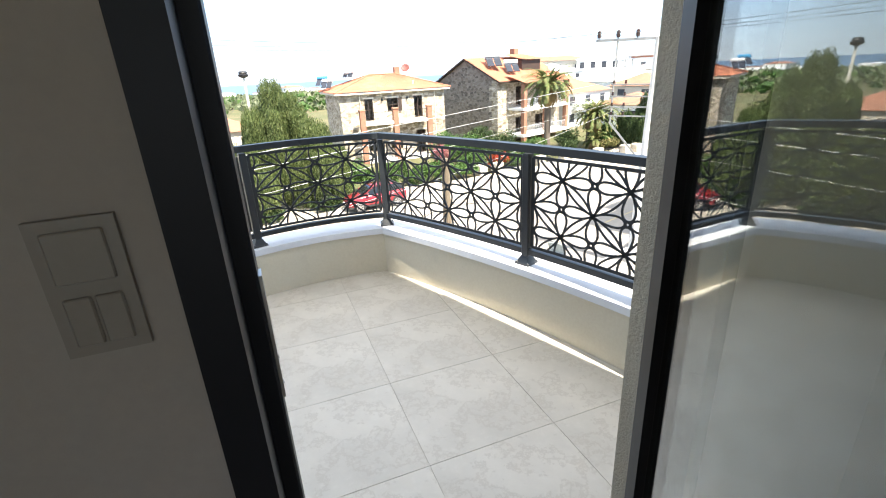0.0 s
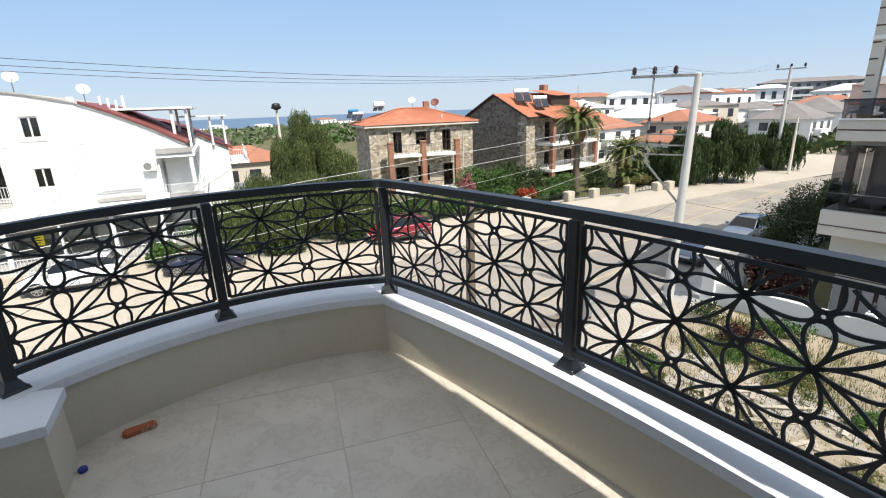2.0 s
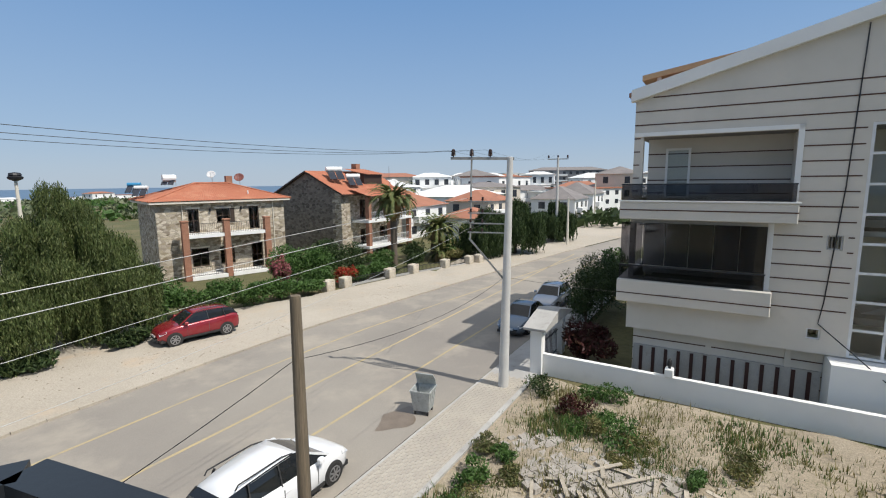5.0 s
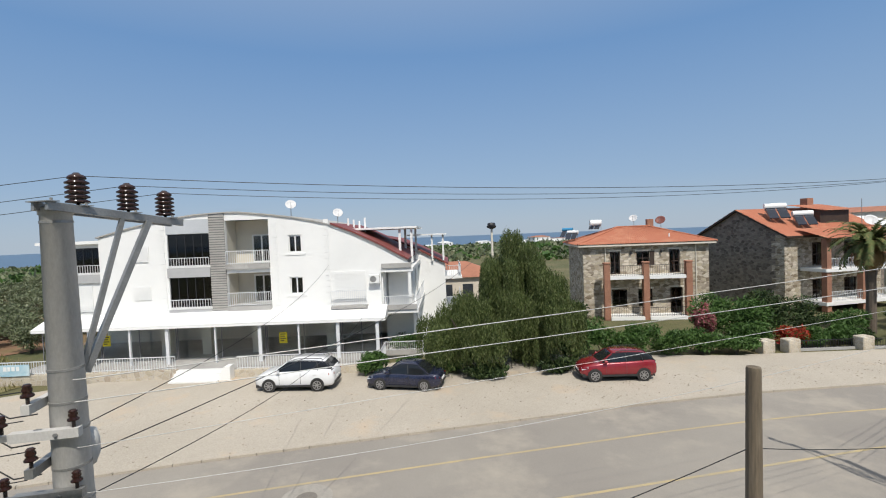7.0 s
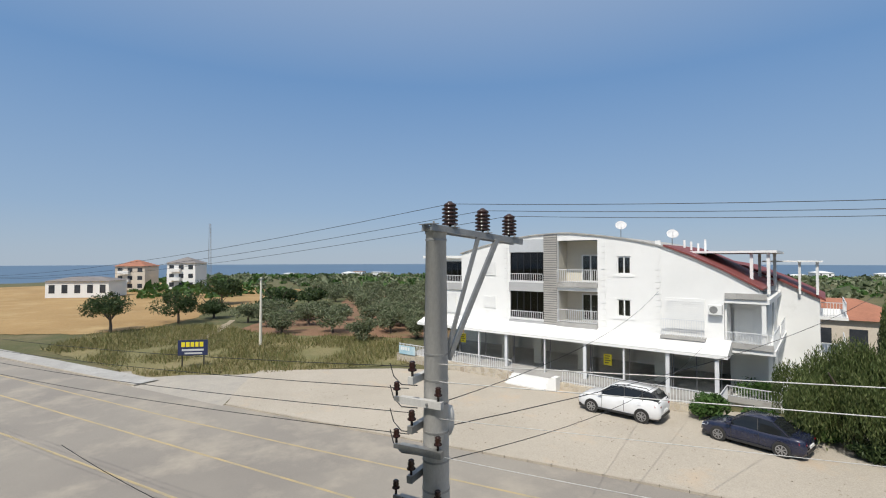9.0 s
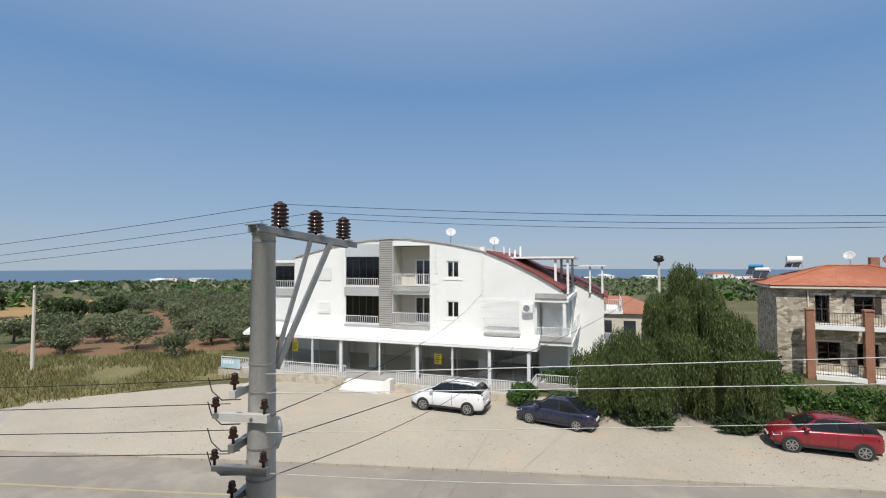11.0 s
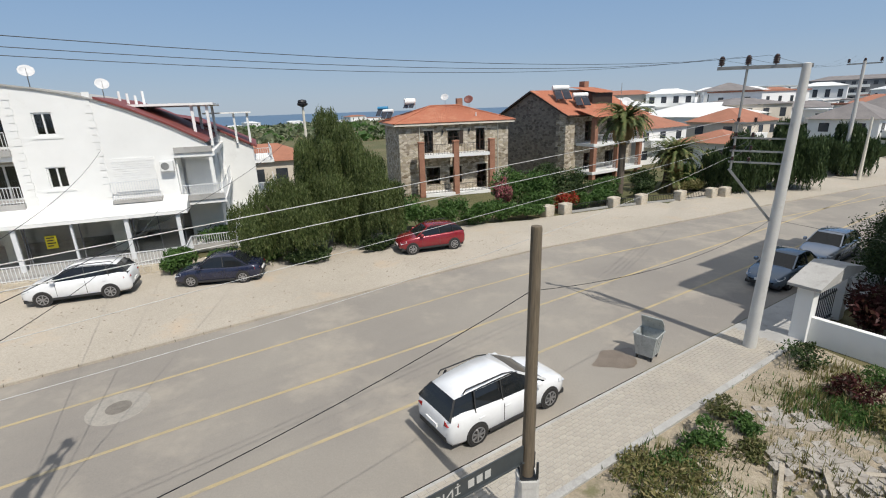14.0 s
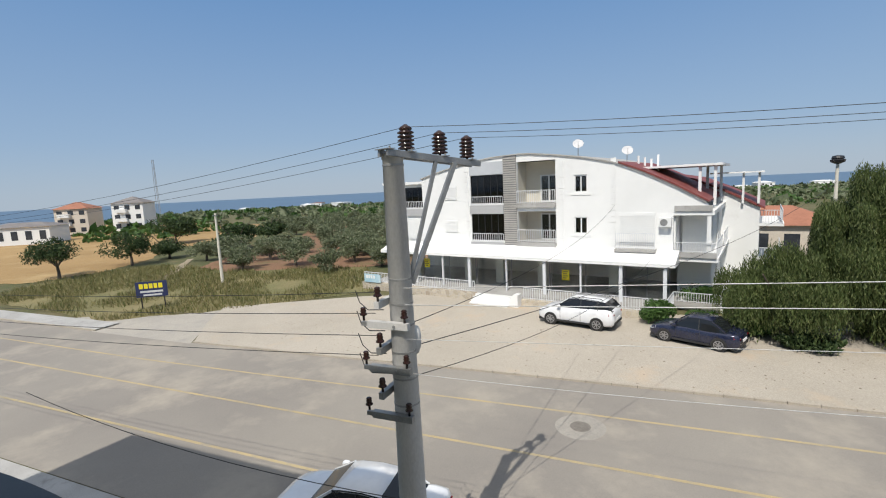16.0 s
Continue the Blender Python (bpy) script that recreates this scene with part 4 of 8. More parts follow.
def window(parent, x, z, w, h, y=0.0, frame=None, cols=2, rows=1, t=0.05, glass=None, sill=None):
    """A framed window in a wall's x, z plane; y is the outer face."""
    g = Geo().box(x, y, z, x + t, y + 0.07, z + h).box(x + w - t, y, z, x + w, y + 0.07, z + h)
    g.box(x + t, y, z, x + w - t, y + 0.07, z + t).box(x + t, y, z + h - t, x + w - t, y + 0.07, z + h)
    win = part("window", g, frame, parent)
    for k in range(1, cols):
        xx = x + w * k / cols
        part("mullion", Geo().box(xx - t * 0.5, y + 0.005, z + t, xx + t * 0.5, y + 0.065, z + h - t), frame, win)
    for k in range(1, rows):
        zz = z + h * k / rows
        part("transom", Geo().box(x + t, y + 0.008, zz - t * 0.5, x + w - t, y + 0.062, zz + t * 0.5), frame, win)
    part("pane", Geo().box(x + t * 0.5, y + 0.03, z + t * 0.5, x + w - t * 0.5, y + 0.042, z + h - t * 0.5), glass or GLASS, win)
    if sill:
        part("sill", Geo().box(x - 0.08, y - 0.10, z - 0.06, x + w + 0.08, y + 0.05, z - 0.002), sill, win)
    return win


def railing(parent, a, b, h, material, gap=0.14, r=0.012, name="railing"):
    """A light rail with balusters from a to b."""
    a, b = Vector(a), Vector(b)
    n = max(2, int((b - a).length / gap))
    up = Vector((0, 0, h))
    g = Geo().bar(a + up, b + up, 0.045, 0.04).bar(a + up * 0.1, b + up * 0.1, 0.03, 0.03)
    if n > 45:
        for k in range(n + 1):
            p = a.lerp(b, k / n)
            g.bar(p, p + up, r * 2, r * 2)
        return part(name, g, material, parent)
    rail = part(name, g, material, parent)
    rod = Geo().bar((0, 0, 0), up, r * 2, r * 2).mesh("baluster")
    rod.materials.append(material)
    for k in range(n + 1):
        link("baluster", rod, None, rail, pose(*a.lerp(b, k / n)))
    return rail


def gable_tiles(x0, x1, y0, y1, z0, z1, pitch=0.24, amp=0.035):
    """A tiled slope: ribs running from (y0, z0) up to (y1, z1)."""
    g = Geo()
    n = max(4, int(abs(x1 - x0) / pitch * 4))
    rows = []
    d = Vector((0, y1 - y0, z1 - z0)).normalized()
    nrm = Vector((0, -d.z, d.y)) * (1 if d.y > 0 else -1)
    for r in range(9):
        f = r / 8
        for step in (0, 1):
            ring = []
            for k in range(n + 1):
                x = x0 + (x1 - x0) * k / n
                lift = amp * abs(math.sin(math.pi * k / 4 + 0.4)) + (0.03 if step == 0 else 0.0)
                ring.append(Vector((x, y0 + (y1 - y0) * f, z0 + (z1 - z0) * f)) + nrm * lift)
            if (r, step) not in ((0, 1), (8, 0)):
                rows.append(ring)
    g.loft(rows, caps=False, closed=False)
    return g


# -- white apartment block with the curved roof, across the street --
def curve_top(x):
    pts = ((-17.7, 8.95), (-15.5, 9.5), (-13.3, 9.92), (-11.5, 10.15), (-9.0, 10.25), (-6.8, 10.0), (-5, 9.72), (-3.2, 9.3), (-1.5, 8.6), (0.2, 7.75), (1.9, 6.75))
    for (a, za), (b, zb) in zip(pts, pts[1:]):
        if x <= b:
            return za + (zb - za) * (x - a) / (b - a)
    return pts[-1][1]


wb = thing("apartment_block", "white rendered three-storey apartment block with a curved roofline and empty shops", "building", pose(-15.152, 31.931, -7.49, 0, 0, 19.95) @ Matrix.Diagonal((1.07, 1.07, 1.07, 1)))
cuts = [-17.7 + 0.55 * k for k in range(33)]
op = [(-13.3, -10.62, 7.0, 9.0), (-13.3, -10.62, 4.35, 6.4), (-9.6, -6.85, 6.95, 9.75), (-9.6, -6.85, 4.3, 6.4), (-5.63, -4.78, 7.57, 8.68), (-5.63, -4.78, 4.93, 6.01)]
part("wall", Geo().wall(-17.7, 0.15, 3.35, 0, op, 0, 0.25, curve_top, cuts), WHITE, wb)
part("wall", Geo().box(-17.7, 0.25, 3.35, -17.45, 11, 9.1), WHITE, wb)
part("wall", Geo().wall(-21.6, -17.7, 3.35, 8.6, [(-20.9, -17.95, 6.75, 8.35)], 0.5, 0.25), WHITE, wb)
window(wb, -20.9, 6.75, 2.95, 1.6, 0.56, IRON, 5, 1, 0.05, SMOKED)
part("room", Geo().box(-21.3, 2.4, 6.2, -17.8, 2.5, 8.5), DIM, wb)
part("parapet", Geo().box(-21.0, 0.36, 6.1, -17.85, 0.5, 6.62), surface("grey_wing_parapet", (0.42, 0.42, 0.42), (0.38, 0.38, 0.38), 1, 40, 0.8), wb)
railing(wb, (-20.9, 0.40, 6.62), (-17.95, 0.40, 6.62), 0.6, WHITERAIL, 0.16)
part("roof", Geo().box(-21.9, 0.2, 8.6, -17.6, 11, 8.8), WHITE, wb)
roof_x = [-17.8 + 0.7 * k for k in range(29)]
part("roof", Geo().loft([[(x, -0.10, curve_top(x)), (x, 11, curve_top(x)), (x, 11, curve_top(x) + 0.08), (x, -0.10, curve_top(x) + 0.08)] for x in roof_x]), CONCRETE, wb, "thin curved grey roof edge")
REDTRIM = surface("oxide_red_sheet", (0.22, 0.055, 0.045), (0.17, 0.04, 0.035), 1, 30, 0.6)
part("roof_edge", Geo().loft([[(x, -0.14, curve_top(x) + 0.085), (x, 11, curve_top(x) + 0.085), (x, 11, curve_top(x) + 0.19), (x, -0.14, curve_top(x) + 0.19)] for x in (-2.9, -1.5, -0.6, 0.2, 1.1, 1.95)]), REDTRIM, wb, "dark red roof covering")
part("wall", Geo().box(-17.4, 10.6, 0, -4.0, 10.9, 8.8), WHITE, wb)
part("wall", Geo().box(-4.0, 10.6, 0, 1.9, 10.9, 6.6), WHITE, wb)
part("wall", Geo().box(0.15, 2.0, 0.5, 0.4, 10.6, 7.4), WHITE, wb)
part("wall", Geo().wall(0.15, 1.9, 6.35, 0, (), 0.0, 0.25, curve_top, (0.7, 1.3)), WHITE, wb)
# recessed grey-clad strip with slats
SLATPALE = surface("pale_taupe_slat", (0.44, 0.42, 0.385), (0.38, 0.36, 0.33), 1, 50, 0.6, bump_s=0.05)
part("cladding", Geo().box(-10.6, -0.06, 3.9, -9.62, 0.0, 10.2), CLADGREY, wb)
for k in range(40):
    part("slat", Geo().box(-10.6, -0.10, 3.95 + k * 0.155, -9.62, -0.062, 4.05 + k * 0.155), SLATPALE, wb)
part("panel", Geo().box(-13.35, -0.03, 9.02, -10.62, -0.002, 9.9), surface("blue_grey_panel", (0.50, 0.52, 0.54), (0.46, 0.48, 0.50), 1, 40, 0.7), wb, "pale grey panel under the roofline")
# dark glazed loggias
for z0, z1 in ((7.0, 9.0), (4.35, 6.4)):
    part("parapet", Geo().box(-13.35, -0.12, z0 - 0.75, -10.62, 0.0, z0 - 0.15), surface("grey_parapet", (0.42, 0.42, 0.42), (0.38, 0.38, 0.38), 1, 40, 0.8), wb)
    railing(wb, (-13.25, -0.08, z0 - 0.12), (-10.7, -0.08, z0 - 0.12), 0.6, WHITERAIL, 0.16)
    window(wb, -13.3, z0, 2.68, z1 - z0, 0.08, IRON, 5, 1, 0.05, SMOKED)
    part("room", Geo().box(-13.5, 2.4, z0 - 0.6, -10.5, 2.5, z1 + 0.2), DIM, wb)
# open loggias with rails
# near-black colour that stands in for the shade of rooms behind panes
DARKROOM = surface("unlit_room_shade", (0.05, 0.045, 0.04), (0.035, 0.032, 0.03), 0.8, 20, 0.9)
LOG = surface("cream_loggia", (0.66, 0.62, 0.52), (0.62, 0.58, 0.49), 1, 40, 0.85)
for z0, z1 in ((6.95, 9.75), (4.3, 6.4)):
    g = Geo().box(-9.7, 1.55, z0, -6.75, 1.65, z1).box(-9.7, 0.25, z0, -9.6, 1.55, z1).box(-6.85, 0.25, z0, -6.75, 1.55, z1)
    part("loggia_wall", g, LOG, wb)
    part("loggia_floor", Geo().box(-9.62, -0.18, z0 - 0.28, -6.83, 1.6, z0), CONCRETE, wb)
    railing(wb, (-9.58, -0.12, z0), (-6.87, -0.12, z0), 0.85, WHITERAIL, 0.13)
    # dark sheet behind the glass in place of an unlit room
    part("unlit_backing", Geo().box(-8.46, 1.525, z0 + 0.05, -7.29, 1.545, z0 + 1.83), DARKROOM, wb)
    window(wb, -8.5, z0 + 0.02, 1.25, 1.85, 1.44, SHUTTER, 2, 1, 0.09)
for z in (7.57, 4.93):
    # dark sheet again, the room's shade put into its colour
    part("room", Geo().box(-5.8, 0.4, z - 0.1, -4.6, 0.45, z + 1.3), DARKROOM, wb)
    window(wb, -5.63, z, 0.85, 1.1, 0.06, SHUTTER, 2, 1, 0.075)
    part("reveal", Geo().box(-5.85, -0.04, z - 0.16, -4.56, 0.0, z - 0.06), WHITE, wb)
# blind shutters
for x0, x1, z0, z1 in ((-2.85, -0.8, 4.35, 6.25), (-15.6, -14.5, 7.3, 8.3), (-15.6, -14.5, 4.9, 5.75), (-20.0, -18.6, 4.2, 5.9)):
    s = part("shutter", Geo().box(x0, -0.05 + (0.5 if x0 < -18 else 0), z0, x1, -0.002 + (0.5 if x0 < -18 else 0), z1), SHUTTER, wb)
    for k in range(int((z1 - z0) / 0.12)):
        part("slat", Geo().box(x0 + 0.04, -0.065 + (0.5 if x0 < -18 else 0), z0 + 0.12 * k + 0.02, x1 - 0.04, -0.051 + (0.5 if x0 < -18 else 0), z0 + 0.12 * k + 0.10), SHUTTER, s)
part("balcony_slab", Geo().box(-3.0, -0.55, 3.95, -0.7, 0, 4.12), CONCRETE, wb)
railing(wb, (-2.95, -0.5, 4.12), (-0.75, -0.5, 4.12), 0.95, WHITERAIL, 0.12)
ac = part("air_conditioner", Geo().soft(-0.55, -0.35, 5.45, 0.1, -0.05, 6.0, 0.03), SHUTTER, wb, "white outdoor air-conditioning unit")
part("fan_grille", Geo().tube([(-0.3, -0.352, 5.72), (-0.3, -0.36, 5.72)], 0.2, 18), GALV, ac)
for x in (-13.62, -6.45, -3.2):
    for k in range(16):
        part("quoin", Geo().box(x - (0.16 if k % 2 else 0.11), -0.03, 3.9 + k * 0.36, x + (0.16 if k % 2 else 0.11), 0.0, 4.2 + k * 0.36), WHITE, wb)
# corner balconies beside the main front and along the side
for k, z in enumerate((0.55, 3.45, 6.1)):
    deep = 9.5
    part("balcony_slab", Geo().box(0.15, 0.0 if k else 0.3, z, 2.2 + 0.25 * (2 - k), deep, z + 0.25), WHITE, wb)
    part("parapet", Geo().box(0.2, -0.1, z + 0.25, 2.1 + 0.25 * (2 - k), 0.02, z + 0.55), CONCRETE, wb)
    if k < 2:
        railing(wb, (0.25, -0.05, z + 0.55), (2.1 + 0.25 * (2 - k), -0.05, z + 0.55), 0.55, WHITERAIL, 0.13)
        railing(wb, (2.12 + 0.25 * (2 - k), 0, z + 0.25), (2.12 + 0.25 * (2 - k), 4.0, z + 0.25), 0.9, WHITERAIL, 0.13)
        railing(wb, (2.12 + 0.25 * (2 - k), 5.2, z + 0.25), (2.12 + 0.25 * (2 - k), 9.2, z + 0.25), 0.9, WHITERAIL, 0.13)
part("wall", Geo().box(1.75, 2.2, 0, 1.95, 5.0, 6.2), WHITE, wb)
part("wall", Geo().box(1.75, 6.5, 0, 1.95, 9.2, 6.2), WHITE, wb)
part("column", Geo().box(1.85, 0.05, 3.7, 2.05, 0.25, 6.3), WHITE, wb)
part("loggia_wall", Geo().box(0.4, 1.75, 0.8, 1.95, 1.9, 6.1), WHITE, wb)
part("loggia_door", Geo().box(0.6, 1.72, 3.75, 1.35, 1.748, 5.7), SHUTTER, wb)
part("loggia_side", Geo().box(0.15, 0.26, 3.7, 0.24, 1.75, 6.1), WHITE, wb)
# roof terrace frame and the second wing behind
for x, y, z0, z1 in ((1.2, 2.5, 6.9, 8.85), (2.0, 2.5, 6.5, 8.85), (2.0, 7.0, 6.5, 8.85), (1.2, 7.0, 6.9, 8.85)):
    part("pergola_post", Geo().box(x - 0.08, y - 0.08, z0, x + 0.08, y + 0.08, z1), WHITE, wb)
part("pergola_top", Geo().box(-2.2, 2.2, 8.85, 2.4, 8.8, 8.98), WHITE, wb)
part("rear_wing", Geo().extrude_y([(-4.0, 0), (4.2, 0), (4.2, 5.9), (2.2, 7.0), (0.2, 7.9), (-4.0, 8.7)], 9.2, 17), WHITE, wb)
part("rear_roof", Geo().extrude_y([(-4.0, 8.72), (0.2, 7.92), (2.2, 7.02), (4.5, 5.8), (4.5, 5.95), (2.2, 7.17), (0.2, 8.07), (-4.0, 8.87)], 9.0, 17.3), REDTRIM, wb)
for x, y, z1 in ((3.2, 9.0, 8.3), (4.1, 9.0, 8.3), (4.1, 12.5, 8.3)):
    part("pergola_post", Geo().box(x - 0.07, y - 0.07, 6.2, x + 0.07, y + 0.07, z1), WHITE, wb)
part("pergola_top", Geo().box(1.2, 8.7, 8.3, 4.4, 13, 8.4), WHITE, wb)
for z in (2.0, 4.6):
    part("balcony_slab", Geo().box(4.2, 9.4, z, 5.6, 16, z + 0.2), WHITE, wb)
    railing(wb, (5.5, 9.4, z + 0.2), (5.5, 16, z + 0.2), 0.9, WHITERAIL, 0.14)
    railing(wb, (4.25, 9.4, z + 0.2), (5.5, 9.4, z + 0.2), 0.9, WHITERAIL, 0.14)
# shop canopy, columns, glass front
part("canopy", Geo().extrude_y([(-21.0, 3.30), (0.5, 3.30), (0.5, 3.48), (-21.0, 3.48)], -1.55, 0.3), WHITE, wb, "long sloping white canopy")
part("canopy_slope", Geo().loft([[(x, -1.55, 3.49), (x, 0.0, 4.08), (x, 0.0, 3.49)] for x in (-21.0, 0.5)]), WHITE, wb)
for x, w in ((-20.0, 0.06), (-17.6, 0.1), (-15.13, 0.05), (-12.84, 0.1), (-9.9, 0.04), (-7.18, 0.1), (-4.81, 0.05), (-2.42, 0.1), (-0.02, 0.1)):
    part("column", Geo().box(x - w, -1.40, 1.08, x + w, -1.26, 3.30), WHITERAIL, wb)
SHOP = surface("pale_shop_plaster", (0.74, 0.70, 0.62), (0.68, 0.64, 0.57), 0.4, 30, 0.9)
for x in (-19.2, -14.3, -11.6, -8.3, -3.4):
    part("pillar", Geo().box(x - 0.3, 0.9, 1.08, x + 0.3, 1.5, 3.34), SHOP, wb)
for a, b in ((-21.4, -17.6), (-17.6, -12.84), (-12.84, -7.18), (-7.18, -2.42), (-2.42, 0.1)):
    window(wb, a + 0.04, 1.1, b - a - 0.08, 2.2, -0.35, GREY, 2, 1, 0.03)
part("shop_floor", Geo().box(-21.5, -2.6, 0.0, 0.3, 10.6, 1.08), CONCRETE, wb)
part("shop_ceiling", Geo().box(-21.5, 0.3, 3.34, 0.3, 10.6, 3.48), SHOP, wb)
part("shop_back", Geo().box(-21.5, 5.5, 1.08, 0.3, 5.7, 3.34), SHOP, wb)
YEL = surface("yellow_poster", (0.75, 0.62, 0.02), (0.70, 0.58, 0.02), 2, 30, 0.6, bump_s=0)
for x, z in ((-6.35, 1.92), (-17.5, 2.12)):
    p = part("poster", Geo().box(x, -0.42, z, x + 0.5, -0.40, z + 0.68), YEL, wb, "yellow notice with dark lettering")
    for k, w in enumerate((0.34, 0.28, 0.36, 0.24)):
        part("lettering", Geo().box(x + 0.07, -0.424, z + 0.54 - k * 0.14, x + 0.07 + w, -0.421, z + 0.60 - k * 0.14), IRON, p)
# stone plinth wall, steps and fence in front
part("plinth_wall", Geo().box(-21.9, -2.95, 0, -11.5, -2.6, 1.14), STONE_PALE, wb, "low rubble stone wall")
part("plinth_wall", Geo().box(-8.1, -2.95, 0, 0.4, -2.6, 1.02), STONE_PALE, wb, "low rubble stone wall")
for k in range(4):
    part("step", Geo().box(-11.5, -3.75 + 0.28 * k, 0.3, -8.75, -2.6, 0.69 + 0.13 * k), SHUTTER, wb)
part("stair_cheek", Geo().extrude_y([(-8.75, 0.3), (-8.1, 0.3), (-8.1, 1.40), (-8.4, 1.40), (-8.75, 0.95)], -3.5, -2.96), WHITE, wb)
railing(wb, (-21.8, -2.78, 1.14), (-11.6, -2.78, 1.14), 0.75, WHITERAIL, 0.15)
railing(wb, (-8.0, -2.78, 1.02), (0.3, -2.78, 1.02), 0.75, WHITERAIL, 0.15)
railing(wb, (0.32, -2.7, 1.02), (0.32, -0.5, 1.02), 0.75, WHITERAIL, 0.15)
bb = part("banner", Geo().box(-21.6, -3.02, 1.15, -19.9, -2.98, 1.8), surface("blue_banner", (0.30, 0.50, 0.60), (0.55, 0.65, 0.68), 1.5, 20, 0.6, bump_s=0), wb, "pale blue advertising banner")
for x, w in ((-21.4, 0.2), (-21.15, 0.16), (-20.92, 0.2), (-20.65, 0.18)):
    part("lettering", Geo().box(x, -3.025, 1.45, x + w, -3.021, 1.7), SHUTTER, bb)


def dish(parent, p, r, yaw, material, tilt=35):
    g = Geo().lathe([(0.02, 0), (r * 0.5, r * 0.06), (r * 0.8, r * 0.17), (r, r * 0.28), (r * 0.99, r * 0.30), (r * 0.75, r * 0.18), (r * 0.4, r * 0.07), (0.02, 0.02)], 18)
    g.smooth = True
    d = part("satellite_dish", g, material, parent, "round satellite dish", pose(*p, 90 - tilt, 0, yaw))
    part("mast", Geo().tube([(0, 0, 0), (0, -0.12, -0.25), (0, -0.5, -0.55)], 0.025, 6), GALV, d)
    part("feed", Geo().tube([(0, -r * 0.9, r * 0.25), (0, 0, r * 0.9)], 0.015, 5), GALV, d)


DISH = surface("pale_dish", (0.6, 0.6, 0.6), (0.52, 0.52, 0.52), 3, 40, 0.5, bump_s=0)
dish(wb, (-6.0, 2.0, 10.7), 0.36, 20, DISH)
dish(wb, (-3.2, 3.5, 10.1), 0.36, 20, DISH)
g = Geo()
for k in range(4):
    g.tube([(-2.6 + 0.4 * k, 4.0, 8.6), (-2.6 + 0.4 * k, 4.0, 9.75 - 0.12 * (k % 3))], 0.07, 8)
part("vents", g, WHITE, wb)

# -- stone house with the hipped tile roof --
h1 = thing("stone_house", "two-storey beige rubble stone house with an orange tiled hip roof", "house", pose(-2.93, 49.27, GZ, 0, 0, 14) @ Matrix.Diagonal((0.98, 0.98, 0.98, 1)))
op = [(2.5, 3.4, 4.05, 6.2), (4.9, 6.1, 4.85, 6.15), (7.85, 8.8, 4.05, 6.25), (2.6, 4.0, 0.9, 2.6), (5.0, 6.3, 0.9, 2.6), (7.9, 9.0, 0.3, 2.7)]
part("wall", Geo().wall(0, 11.35, 0, 6.9, op, 0, 0.35), STONE_WARM, h1)
part("wall", Geo().box(0, 0.35, 0, 0.35, 8.5, 6.9), STONE_WARM, h1)
part("wall", Geo().box(11.0, 0.35, 0, 11.35, 8.5, 6.9), STONE_WARM, h1)
part("wall", Geo().box(0.35, 8.2, 0, 11.0, 8.5, 6.9), STONE_WARM, h1)
part("ceiling_slab", Geo().box(0.35, 0.35, 3.4, 11.0, 8.2, 3.6), DIM, h1)
for x, z, w, h, c in ((2.5, 4.05, 0.9, 2.15, 2), (4.9, 4.85, 1.2, 1.3, 2), (7.85, 4.05, 0.95, 2.2, 2), (2.6, 0.9, 1.4, 1.7, 2), (5.0, 0.9, 1.3, 1.7, 2), (7.9, 0.3, 1.1, 2.4, 2)):
    window(h1, x, z, w, h, 0.14, DARKWOOD, c, 2, 0.08)
    part("surround", Geo().box(x - 0.12, -0.03, z + h, x + w + 0.12, 0.0, z + h + 0.16), LOG, h1)
part("shutter", Geo().box(6.12, -0.05, 4.85, 6.5, -0.005, 6.15), DARKWOOD, h1)
for x, z in ((4.35, 5.9), (7.1, 5.95)):
    part("wall_lamp", Geo().lathe([(0.02, 0), (0.09, 0.05), (0.10, 0.25), (0.03, 0.34)], 8, (x, -0.15, z)), IRON, h1)
for x in (2.05, 10.2):
    part("downpipe", Geo().tube([(x, -0.06, 0.2), (x, -0.06, 6.8)], 0.05, 8), LOG, h1)
for x in (1.55, 5.0, 8.7):
    p = part("pier", Geo().box(x, -1.75, 0, x + 0.5, -1.25, 5.15), BRICKRED, h1, "red brick pier")
    part("cap", Geo().soft(x - 0.06, -1.81, 5.15, x + 0.56, -1.19, 5.3, 0.04), BRICKRED, p)
    for k in range(20):
        part("brick_course", Geo().box(x - 0.012, -1.762, 0.1 + 0.25 * k, x + 0.512, -1.238, 0.28 + 0.25 * k), BRICKRED, p)
for a, b in ((2.05, 5.0), (5.5, 8.7)):
    part("balcony_slab", Geo().box(a, -1.72, 3.72, b, 0.0, 4.02), WHITE, h1, "white balcony slab")
    railing(h1, (a, -1.6, 4.02), (b, -1.6, 4.02), 0.95, IRON, 0.15, 0.01)
    part("step_slab", Geo().box(a, -1.9, 0.0, b, 0.0, 0.3), WHITE, h1)
    railing(h1, (a, -1.6, 0.3), (b, -1.6, 0.3), 0.8, IRON, 0.15, 0.01)
EX = 0.55


